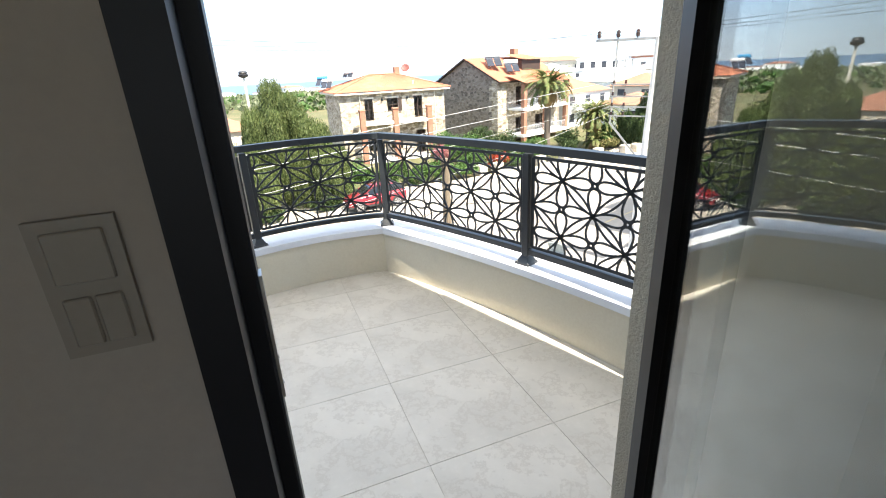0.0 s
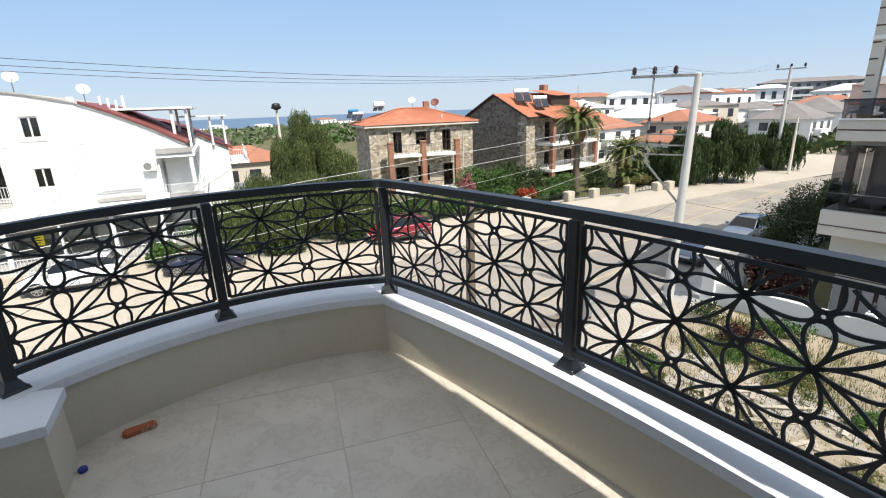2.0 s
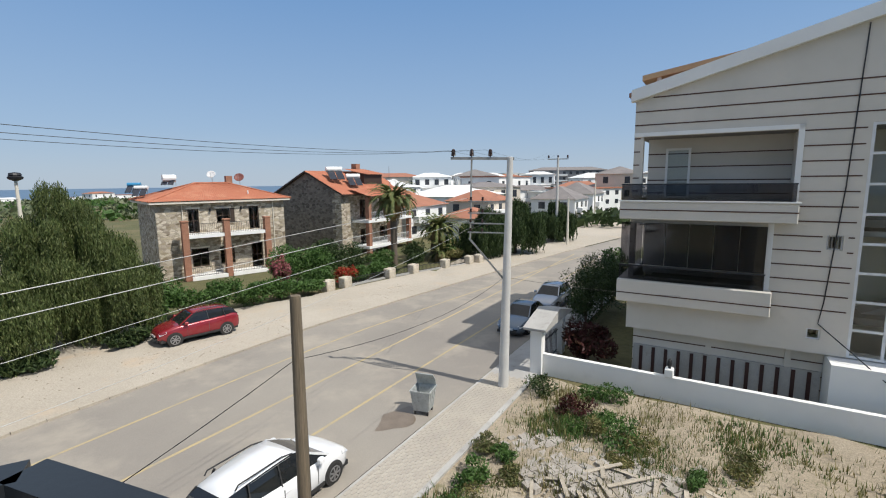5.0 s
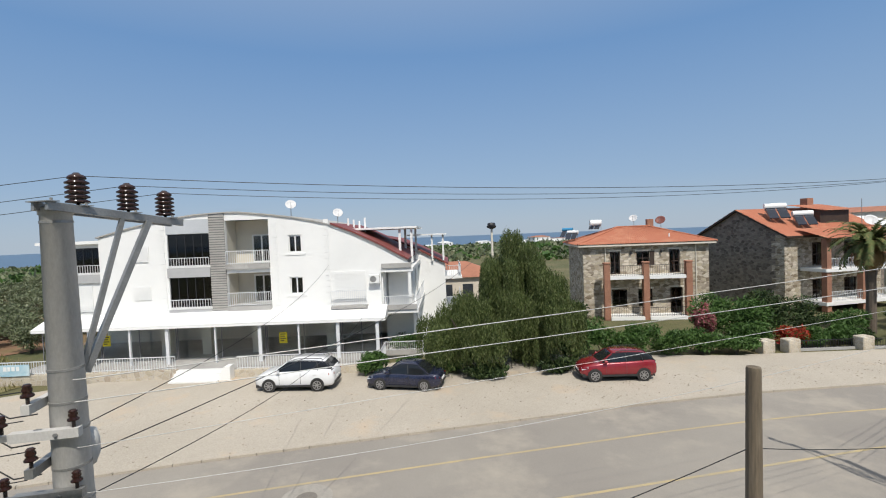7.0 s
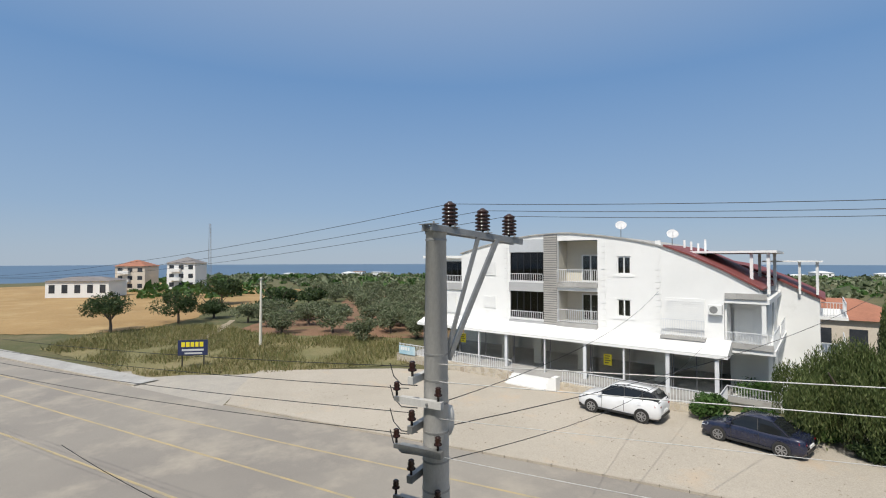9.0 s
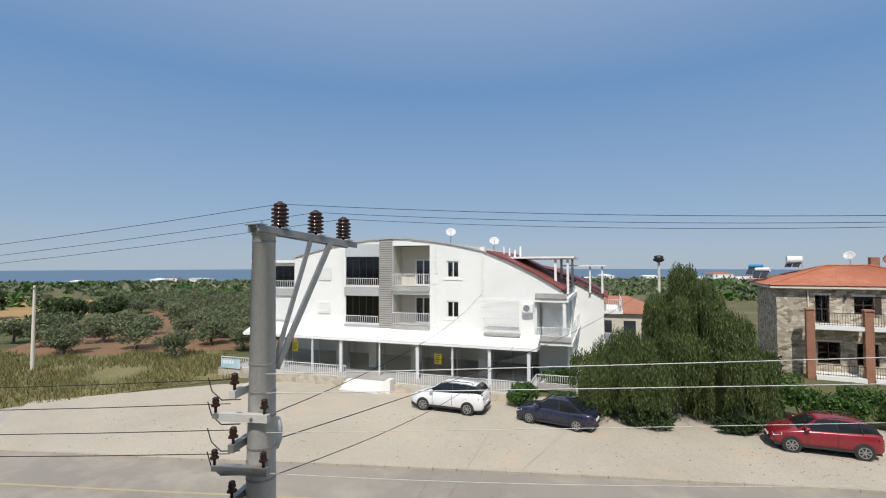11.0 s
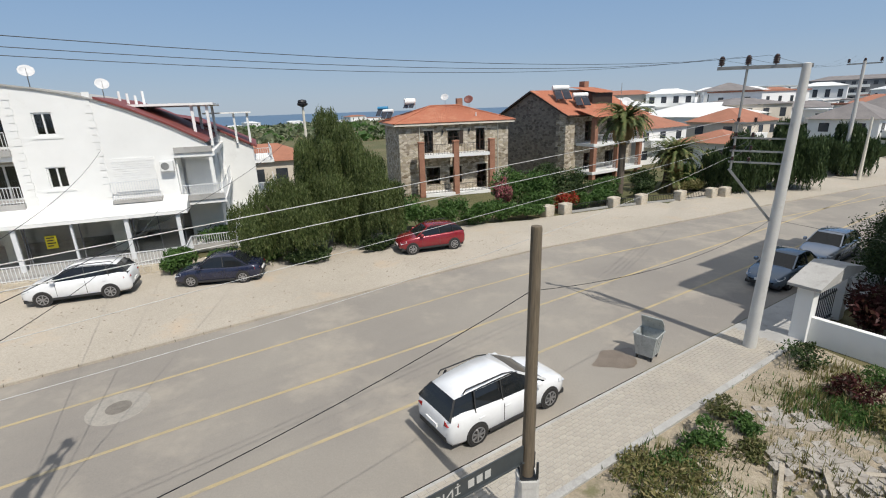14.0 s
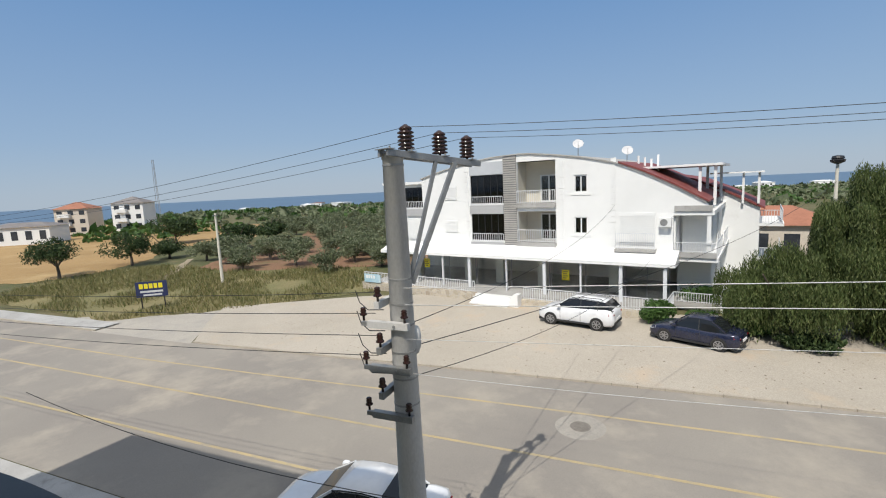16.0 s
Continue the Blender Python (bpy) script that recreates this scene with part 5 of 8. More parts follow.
def hip_side(g, a, b, c, e, ribs=0.24):
    """One tiled roof face: eave a-b, upper edge e-c (may be one point), with ribs."""
    a, b, c, e = map(Vector, (a, b, c, e))
    n = max(6, int((b - a).length / ribs * 4))
    nrm = (b - a).cross(e - a).normalized()
    if nrm.z < 0:
        nrm.negate()
    rows = []
    for r in range(10):
        f = r / 9
        for step in (0, 1):
            if (r, step) in ((0, 1), (9, 0)):
                continue
            rows.append([a.lerp(e, f).lerp(b.lerp(c, f), k / n) + nrm * (0.045 * abs(math.sin(math.pi * k / 4 + 0.4)) + (0.035 if step == 0 else 0)) for k in range(n + 1)])
    g.loft(rows, caps=False, closed=False)


g = Geo()
A, B_, C_, D_ = (-EX, -EX, 6.9), (11.35 + EX, -EX, 6.9), (11.35 + EX, 8.5 + EX, 6.9), (-EX, 8.5 + EX, 6.9)
R0, R1 = (4.3, 4.2, 8.45), (7.3, 4.2, 8.45)
hip_side(g, A, B_, R1, R0)
hip_side(g, B_, C_, R1, R1)
hip_side(g, C_, D_, R0, R1)
hip_side(g, D_, A, R0, R0)
part("roof", g, ROOF, h1, "orange clay tile hip roof")
part("eave", Geo().box(-EX + 0.05, -EX + 0.05, 6.72, 11.35 + EX - 0.05, 8.5 + EX - 0.05, 6.9), LOG, h1)
g = Geo()
for a, b in ((A, R0), (B_, R1), (C_, R1), (D_, R0), (R0, R1)):
    g.tube([Vector(a) + Vector((0, 0, 0.06)), Vector(b) + Vector((0, 0, 0.06))], 0.09, 6)
part("ridge_tiles", g, ROOF, h1)


def solar_heater(parent, m, tank_mat, size=0.72):
    """A roof water heater: tank over sloping panels on a frame."""
    m = m @ Matrix.Diagonal((size, size, size, 1))
    s = part("solar_heater", Geo().tube([(-0.8, 0, 1.15), (0.8, 0, 1.15)], 0.27, 16), tank_mat, parent, "roof water heater with a horizontal tank", m)
    for x in (-0.75, 0.05):
        g = Geo().loft([[(x, -1.3, 0.1), (x + 0.7, -1.3, 0.1), (x + 0.7, -0.15, 0.95), (x, -0.15, 0.95)], [(x, -1.33, 0.16), (x + 0.7, -1.33, 0.16), (x + 0.7, -0.18, 1.01), (x, -0.18, 1.01)]])
        part("panel", g, PANEL, s, "dark glazed collector panel")
    g = Geo()
    for x in (-0.7, 0.7):
        g.bar((x, 0.1, 0), (x, 0, 1.0), 0.04, 0.04).bar((x, -1.3, 0.0), (x, 0.1, 0.95), 0.04, 0.04)
    part("frame", g, GALV, s)


PANEL = surface("solar_panel", (0.02, 0.025, 0.04), (0.015, 0.02, 0.03), 1, 30, 0.15, bump_s=0)
BLUETANK = surface("blue_tank", (0.05, 0.25, 0.45), (0.04, 0.22, 0.40), 2, 30, 0.4, bump_s=0)
solar_heater(h1, pose(-0.2, 7.6, 7.6, 0, 0, -28), BLUETANK)
solar_heater(h1, pose(0.2, 6.6, 7.3, 0, 0, -28), SHUTTER)
solar_heater(h1, pose(2.6, 6.2, 8.3, 0, 0, -28), SHUTTER)
part("tank", Geo().tube([(1.9, 5.9, 9.0), (3.0, 5.9, 9.0)], 0.36, 16), SHUTTER, h1, "white water tank")
REDDISH = surface("rust_dish", (0.20, 0.06, 0.045), (0.15, 0.05, 0.04), 3, 40, 0.6)
dish(h1, (5.9, 4.2, 9.3), 0.42, -30, DISH)
dish(h1, (8.9, 5.2, 9.0), 0.5, -30, REDDISH)
part("chimney", Geo().box(7.4, 4.6, 8.0, 8.0, 5.2, 9.2), BRICKRED, h1)
part("vent_pipe", Geo().tube([(8.2, 0.9, 7.2), (8.2, 0.9, 7.75)], 0.06, 8), SHUTTER, h1)

# -- darker stone house with the gable towards the street's bend --
h2 = thing("stone_house", "tall grey rubble stone house with a gabled orange tile roof", "house", pose(14.58, 55.26, GZ, 0, 0, 33))
W2, L2 = 10.2, 12.0
g = Geo().loft([[(x, 0, 0), (x, W2, 0), (x, W2, 7.1), (x, W2 / 2, 9.45), (x, 0, 7.1)] for x in (0, 0.4)])
part("gable_wall", g, STONE_GREY, h2, "grey rubble gable wall")
g = Geo().loft([[(x, 0, 0), (x, W2, 0), (x, W2, 7.1), (x, W2 / 2, 9.45), (x, 0, 7.1)] for x in (L2 - 0.4, L2)])
part("gable_wall", g, STONE_GREY, h2)
part("wall", Geo().wall(0.4, L2 - 0.4, 0, 7.0, [(3.2, 4.6, 0.6, 2.7), (7.0, 8.6, 0.6, 2.7), (3.2, 4.6, 4.0, 6.2), (7.0, 8.6, 4.0, 6.2)], 0.0, 0.4), STONE_WARM, h2)
part("wall", Geo().box(0.4, W2 - 0.4, 0, L2 - 0.4, W2, 7.0), STONE_GREY, h2)
for k in range(12):
    part("quoin", Geo().box(-0.03, -0.03, 0.1 + 0.58 * k, 0.7 if k % 2 else 0.45, 0.0, 0.64 + 0.58 * k), STONE_WARM, h2)
    part("quoin", Geo().box(-0.03, 0.0, 0.1 + 0.58 * k, 0.0, 0.9 if k % 2 else 1.3, 0.64 + 0.58 * k), STONE_WARM, h2)
for x, z, w in ((3.2, 0.6, 1.4), (7.0, 0.6, 1.6), (3.2, 4.0, 1.4), (7.0, 4.0, 1.6)):
    window(h2, x, z, w, 2.1, 0.14, DARKWOOD, 2, 2, 0.09)
g = Geo()
hip_side(g, (-0.35, -0.6, 6.85), (L2 + 0.35, -0.6, 6.85), (L2 + 0.35, W2 / 2, 9.6), (-0.35, W2 / 2, 9.6))
hip_side(g, (L2 + 0.35, W2 + 0.6, 6.85), (-0.35, W2 + 0.6, 6.85), (-0.35, W2 / 2, 9.6), (L2 + 0.35, W2 / 2, 9.6))
part("roof", g, ROOF, h2, "orange clay tile gable roof")
part("roof_board", Geo().loft([[(x, -0.62, 6.70), (x, W2 / 2, 9.42), (x, W2 + 0.62, 6.70), (x, W2 + 0.62, 6.84), (x, W2 / 2, 9.58), (x, -0.62, 6.84)] for x in (-0.36, L2 + 0.36)]), DARKWOOD, h2)
# porch: brick piers, white slabs, its own small roof
for x in (2.0, 6.1, 10.2):
    part("pier", Geo().box(x, -2.3, 0, x + 0.5, -1.8, 6.6), BRICKRED, h2, "red brick pier")
for z in (0.6, 3.6):
    part("balcony_slab", Geo().box(1.8, -2.4, z, 10.9, 0.0, z + 0.3), WHITE, h2)
    railing(h2, (2.5, -2.2, z + 0.3), (6.1, -2.2, z + 0.3), 0.9, WHITERAIL, 0.18)
    railing(h2, (6.6, -2.2, z + 0.3), (10.2, -2.2, z + 0.3), 0.9, WHITERAIL, 0.18)
g = Geo()
hip_side(g, (1.5, -2.9, 6.6), (11.2, -2.9, 6.6), (11.2, 0.2, 7.5), (1.5, 0.2, 7.5))
part("porch_roof", g, ROOF, h2)
dorm = part("dormer", Geo().box(6.2, 1.6, 7.6, 9.8, 4.6, 9.2), DARKWOOD, h2, "dark timber roof dormer")
g = Geo()
hip_side(g, (5.9, 1.2, 9.2), (10.1, 1.2, 9.2), (10.1, 4.9, 9.9), (5.9, 4.9, 9.9))
part("dormer_roof", g, ROOF, dorm)
part("chimney", Geo().box(8.3, 4.6, 9.2, 9.1, 5.4, 10.6), BRICKRED, h2)
solar_heater(h2, pose(2.2, 2.9, 8.45, 0, 0, -31), SHUTTER, 1.15)
solar_heater(h2, pose(3.9, 1.5, 7.75, 0, 0, -31), SHUTTER, 1.05)
dish(h2, (10.6, 0.2, 8.0), 0.6, -31, DISH)
part("mast", Geo().tube([(9.8, 0.4, 7.4), (9.8, 0.4, 10.2)], 0.03, 6), GALV, h2)

# -- cream apartment house with grooved walls beyond the empty plot --
rb = thing("apartment_house", "cream apartment house with dark groove lines and a tall glazed stairwell", "building", street_pose(22.51, 5.77, GZ, -90))
GROOVE = surface("dark_groove", (0.10, 0.05, 0.035), (0.08, 0.04, 0.03), 2, 40, 0.8, bump_s=0)
def rake(x):
    return 11.55 + (min(x, 17.8 - x)) * 0.27
op = [(0.35, 5.33, 7.45, 10.0), (0.2, 4.7, 4.3, 6.55), (7.26, 10.1, 2.1, 10.1), (8.1, 8.45, 12.75, 13.15), (6.4, 6.85, 5.85, 6.35), (10.75, 11.15, 5.8, 6.25), (6.1, 6.5, 2.6, 3.0), (10.85, 11.25, 2.5, 2.95), (10.9, 11.4, 9.2, 9.8)]
part("wall", Geo().wall(0, 17.8, 3.35, 0, op, 0, 0.3, rake, [0.9 * k for k in range(20)]), CREAM, rb)
part("wall", Geo().wall(0.25, 17.6, 0, 3.35, [(6.1, 6.5, 2.6, 3.0), (10.85, 11.25, 2.5, 2.95), (7.26, 10.1, 2.1, 3.35)], 0.45, 0.3), CREAM, rb)
part("side_wall", Geo().box(0.0, 5.0, 3.35, 0.3, 12, 11.5), CREAM, rb)
part("side_wall", Geo().box(0.25, 0.75, 0, 0.55, 12, 3.35), CREAM, rb)
part("side_wall", Geo().box(17.5, 0.3, 0, 17.8, 12, 11.5), CREAM, rb)
part("rear_wall", Geo().box(0, 12, 0, 17.8, 12.3, 12), CREAM, rb)
for z in (3.35, 6.75, 10.1):
    part("floor_slab", Geo().box(0.05, 0.3, z - 0.1, 17.5, 12, z + 0.15), DIM, rb)
part("fascia", Geo().loft([[(-0.15, y, 11.35), (8.9, y, 13.8), (17.95, y, 11.35), (17.95, y, 11.8), (8.9, y, 14.25), (-0.15, y, 11.8)] for y in (-0.25, 0.1)]), WHITE, rb, "white sloping gable fascia")
part("roof", Geo().loft([[(-0.3, y, 11.6), (8.9, y, 14.05), (18.1, y, 11.6), (18.1, y, 11.75), (8.9, y, 14.2), (-0.3, y, 11.75)] for y in (0.1, 12.4)]), BRICKRED, rb)
for k in range(22):
    z = 0.55 + 0.52 * k
    stops = [o for o in op if o[2] - 0.15 < z < o[3] + 0.15] + ([(7.0, 10.3, 0, 2.1)] if z < 2.3 else [])
    x, edges = (0.25 if z < 3.35 else 0.0), []
    lim = 17.6
    if z > 11.3:
        x = (z - 11.3) / 0.27
        lim = 17.8 - x
    for o in sorted(stops):
        if o[0] - 0.12 > x:
            edges.append((x, o[0] - 0.12))
        x = max(x, o[1] + 0.12)
    if lim > x:
        edges.append((x, lim))
    for a, b in edges:
        y = 0.45 if z < 3.35 else 0.0
        part("groove", Geo().box(a, y - 0.012, z, b, y - 0.001, z + 0.045), GROOVE, rb)
# projecting balcony bands, rails, glazing
for x1, z0, z1 in ((5.5, 6.75, 7.45), (4.95, 3.35, 4.25)):
    part("balcony_front", Geo().soft(-0.35, -0.55, z0, x1, -0.02, z1, 0.03), CREAM, rb)
    part("balcony_side", Geo().box(-0.35, -0.02, z0, -0.05, 5.2, z1), CREAM, rb)
    part("groove", Geo().box(-0.352, -0.565, z0 + 0.35, x1 + 0.01, -0.552, z0 + 0.395), GROOVE, rb)
part("balcony_cap", Geo().box(-0.4, -0.6, 7.45, 5.55, -0.35, 7.5), WHITE, rb)
part("surround", Geo().box(5.33, -0.06, 7.4, 5.5, -0.005, 10.15), WHITE, rb)
part("surround", Geo().box(0.0, -0.06, 10.0, 5.5, -0.062 + 0.055, 10.15), WHITE, rb)
part("surround", Geo().box(4.7, -0.06, 4.25, 4.88, -0.005, 6.7), WHITE, rb)
part("glass_rail", Geo().box(-0.3, -0.5, 7.5, 5.4, -0.48, 8.1), SMOKED, rb, "smoked glass balcony rail")
part("hand_rail", Geo().box(-0.32, -0.52, 8.1, 5.42, -0.46, 8.15), IRON, rb)
for k in range(6):
    part("glass_panel", Geo().box(-0.28 + 0.83 * k, -0.35, 4.9, 0.53 + 0.83 * k, -0.33, 6.6), SMOKED, rb, "smoked sliding glass panel")
part("hand_rail", Geo().box(-0.32, -0.42, 4.82, 4.72, -0.36, 4.88), IRON, rb)
part("glass_rail", Geo().box(-0.3, -0.40, 4.27, 4.7, -0.385, 4.82), SMOKED, rb)
part("loggia_wall", Geo().box(0.3, 1.9, 4.2, 5.4, 2.0, 10.0), CREAM, rb)
part("loggia_side", Geo().box(5.4, 0.3, 3.5, 5.5, 2.0, 10.0), CREAM, rb)
for k in range(4):
    part("groove", Geo().box(0.3, 1.885, 7.7 + 0.55 * k, 5.4, 1.898, 7.745 + 0.55 * k), GROOVE, rb)
window(rb, 1.0, 7.5, 0.95, 2.1, 1.82, SHUTTER, 1, 1, 0.09)
window(rb, 7.26, 2.1, 2.84, 8.0, 0.02, WHITERAIL, 3, 8, 0.09)
part("stair_wall", Geo().box(7.0, 2.2, 0, 10.4, 2.35, 11), LOG, rb)
part("stair_flight", Geo().loft([[(7.3, 1.0, z), (10.0, 1.0, z + 1.3), (10.0, 1.0, z + 1.6), (7.3, 1.0, z + 0.3)] for z in (3.0,)] + [[(7.3, 2.1, 3.0), (10.0, 2.1, 4.3), (10.0, 2.1, 4.6), (7.3, 2.1, 3.3)]]), CONCRETE, rb)
part("landing", Geo().box(7.3, 0.5, 6.3, 10.0, 2.2, 6.5), CONCRETE, rb)
for o in op[3:]:
    window(rb, o[0], o[2], o[1] - o[0], o[3] - o[2], 0.06, WHITERAIL, 1, 1, 0.05)
    if o[2] > 5 and o[2] < 7:
        g = Geo()
        for k in range(5):
            g.box(o[0] + 0.06 + k * (o[1] - o[0] - 0.12) / 4 - 0.01, -0.02, o[2], o[0] + 0.06 + k * (o[1] - o[0] - 0.12) / 4 + 0.01, 0.0, o[3])
        part("window_grille", g, GALV, rb)
part("entrance_block", Geo().box(6.75, -0.9, 0, 10.6, 0.44, 2.05), WHITE, rb, "plain white entrance block")
SLATD = surface("dark_red_slat", (0.05, 0.02, 0.018), (0.04, 0.016, 0.014), 2, 40, 0.7)
part("dado", Geo().box(0.3, 0.36, 0.0, 6.7, 0.44, 1.3), CONCRETE, rb)
for k in range(13):
    part("slat", Geo().box(0.55 + 0.48 * k, 0.33, 0.1, 0.68 + 0.48 * k, 0.355, 1.25), SLATD, rb)
for x in (3.0, 5.6):
    part("pilaster", Geo().box(x, 0.40, 1.3, x + 0.2, 0.448, 3.35), CREAM, rb)
TAN = surface("tan_eave", (0.50, 0.36, 0.20), (0.45, 0.32, 0.18), 1, 30, 0.7)
part("penthouse", Geo().box(0.9, 4.5, 11.5, 8.5, 11, 13.0), surface("dark_blue_cladding", (0.055, 0.065, 0.085), (0.045, 0.052, 0.07), 1, 50, 0.6), rb, "dark blue-grey clad penthouse")
for x in (0.4, 3.2):
    part("penthouse_post", Geo().box(x - 0.09, 3.3, 11.6, x + 0.09, 3.48, 13.0 + x * 0.08), CREAM, rb)
part("penthouse_eave", Geo().loft([[(-0.3, y, 12.75), (9, y, 14.1), (9, y, 14.35), (-0.3, y, 12.98)] for y in (3.2, 11.5)]), TAN, rb, "tan timber eave")
part("drip_cable", Geo().tube([(6.9, -0.03, 13.2), (6.75, -0.03, 8), (6.5, -0.03, 4.0), (6.4, -0.03, 3.2), (8.2, -0.95, 1.7), (10.2, -0.95, 1.1), (10.3, -0.95, 0.1)], 0.02, 5), IRON, rb)

# boundary wall, gate posts and gate
tagged(link("wall_boundary", Geo().box(0, 0, 0, 16.5, 0.22, 0.95), WHITE, m=street_pose(20.6, 8.85, GZ, -90)), "low white rendered boundary wall", "wall", kind="structure")
for x in (5.0, 12.0):
    fp = thing("wall_finial", "small white pillar cap with a dark lantern on the wall", "pillar", street_pose(20.7, 8.85 - x, GZ + 0.95))
    part("block", Geo().soft(-0.18, -0.15, 0, 0.18, 0.15, 0.32, 0.03), WHITE, fp)
    part("lantern", Geo().lathe([(0.05, 0.32), (0.05, 0.4), (0.09, 0.44), (0.08, 0.62), (0.02, 0.7)], 8), IRON, fp)
gate = thing("gatehouse", "white gate pillars under a small sloping roof with an iron gate", "gate", street_pose(20.6, 9.0))
for u in (0.0, 3.0):
    part("pillar", Geo().box(u - 0.2, -0.25, 0, u + 0.25, 0.25, 2.05), WHITE, gate)
part("lintel", Geo().loft([[(-0.45, y, 2.05), (3.45, y, 2.05), (3.45, y, 2.15), (1.5, y, 2.6), (-0.45, y, 2.15)] for y in (-0.5, 0.5)]), CONCRETE, gate, "weathered grey pitched gate roof")
g = Geo()
for k in range(14):
    g.bar((0.3 + 0.185 * k, 0, 0.1), (0.3 + 0.185 * k, 0, 1.3 + 0.15 * math.sin(k / 13 * math.pi)), 0.025, 0.025)
g.bar((0.25, 0, 0.2), (2.8, 0, 0.2), 0.04, 0.04).bar((0.25, 0, 1.2), (2.8, 0, 1.2), 0.04, 0.04)
part("gate_leaf", g, IRON, gate, "black iron gate")

# -- low stone piers and fence along the footway beyond --
for k, (u, v) in enumerate(((27.6, 28.3), (29.2, 28.0), (33.8, 27.1), (36.4, 26.4), (40.0, 25.2), (43.0, 24.2), (44.2, 23.7))):
    solid("gate_pier", Geo().soft(-0.45, -0.35, 0, 0.45, 0.35, 0.85, 0.05), STONE_PALE, "low pale stone garden pier", "pier", street_pose(u, v), group="garden piers")
for (u0, v0), (u1, v1) in (((29.7, 28.0), (33.3, 27.3)), ((34.3, 27.0), (36.0, 26.6)), ((36.9, 26.2), (39.6, 25.4)), ((40.5, 25.0), (42.6, 24.4))):
    fe = thing("garden_fence", "low dark iron garden fence", "fence", pose(*st(u0, v0)))
    railing(fe, (0, 0, 0.15), st(u1, v1) - st(u0, v0) + Vector((0, 0, 0.15)), 0.5, IRON, 0.16)
    part("plinth", Geo().bar(Vector((0, 0, 0.08)), st(u1, v1) - st(u0, v0) + Vector((0, 0, 0.08)), 0.2, 0.16), CONCRETE, fe)


# -- lamp posts and further poles --
def lamp_post(name, label, x, y, h, z=GZ, arm=True):
    p = thing(name, label, "lamp post", pose(x, y, z))
    part("shaft", Geo().lathe([(0.16, 0), (0.09, h)], 12), LOG, p)
    if arm:
        part("lamp_head", Geo().lathe([(0.12, h), (0.38, h + 0.12), (0.42, h + 0.25), (0.30, h + 0.32), (0.36, h + 0.36), (0.3, h + 0.5), (0.05, h + 0.55)], 12), IRON, p, "dark drum lamp head")
    return p


lp_u = st(13.6, 40.8)
lamp_post("street_lamp", "pale concrete lamp post with a dark drum head", lp_u.x, lp_u.y, 8.6)
p = lamp_post("utility_pole", "thin pale field pole carrying cables", -49.18, 12.328, 7.2, GZ - 0.4, False)
part("cross_arm", Geo().bar((-0.5, 0.3, 7.0), (0.5, -0.3, 7.0), 0.08, 0.08), GALV, p)
rp2 = thing("utility_pole", "distant pale pole with a steel cross-arm", "utility pole", pose(42.752, 51.686, GZ))
part("shaft", Geo().lathe([(0.24, 0), (0.14, 11.2)], 12), POLE, rp2)
part("cross_arm", Geo().bar((-1.0, 0.9, 10.95), (1.0, -0.9, 10.95), 0.12, 0.12), GALV, rp2)
for k in (-0.9, 0.0, 0.9):
    insulator(rp2, pose(k, -k * 0.9, 11.1), 0.35, 0.14, 3)
for u, v, h in ((61, 19.5, 6), (90, 23.0, 8), (-95, 9.8, 9), (-75, 24.5, 9)):
    p = st(u, v)
    lamp_post("utility_pole", "slim distant roadside pole", p.x, p.y, h, land(p.x, p.y) if abs(u) > 80 else GZ, False)
mast = thing("radio_mast", "thin distant lattice radio mast", "mast", pose(-149.72, 15.887, land(-149.72, 15.887) - 3))
g = Geo()
for k in range(3):
    a = 2 * math.pi * k / 3
    g.tube([(0.6 * math.cos(a), 0.6 * math.sin(a), 0), (0.25 * math.cos(a), 0.25 * math.sin(a), 22)], 0.06, 4)
for k in range(21):
    r = 0.6 - 0.35 * k / 21
    g.tube([(r, 0, k), (-r * 0.5, r * 0.87, k + 1)], 0.04, 4)
part("lattice", g, GALV, mast)

# -- roadside name board in the field --
fs = thing("field_sign", "blue and yellow advertising board on two legs in the grass", "sign", pose(-42.039, 6.033, GZ, 0, 0, 68))
NAVY = surface("navy_board", (0.02, 0.03, 0.09), (0.018, 0.025, 0.08), 2, 30, 0.5, bump_s=0)
board = part("board", Geo().box(-1.1, -0.03, 0.95, 1.1, 0.03, 2.15), NAVY, fs)
for k, (x, w) in enumerate(((-0.85, 0.28), (-0.5, 0.26), (-0.16, 0.26), (0.18, 0.24), (0.5, 0.28))):
    part("lettering", Geo().box(x, -0.036, 1.62, x + w, -0.0305, 2.0), YEL, board)
part("lettering", Geo().box(-0.8, -0.036, 1.3, 0.8, -0.0305, 1.45), DISH, board)
part("lettering", Geo().box(-0.6, -0.036, 1.05, 0.7, -0.0305, 1.18), DISH, board)
for x in (-0.8, 0.8):
    part("leg", Geo().box(x - 0.04, 0.03, 0, x + 0.04, 0.1, 2.1), IRON, fs)


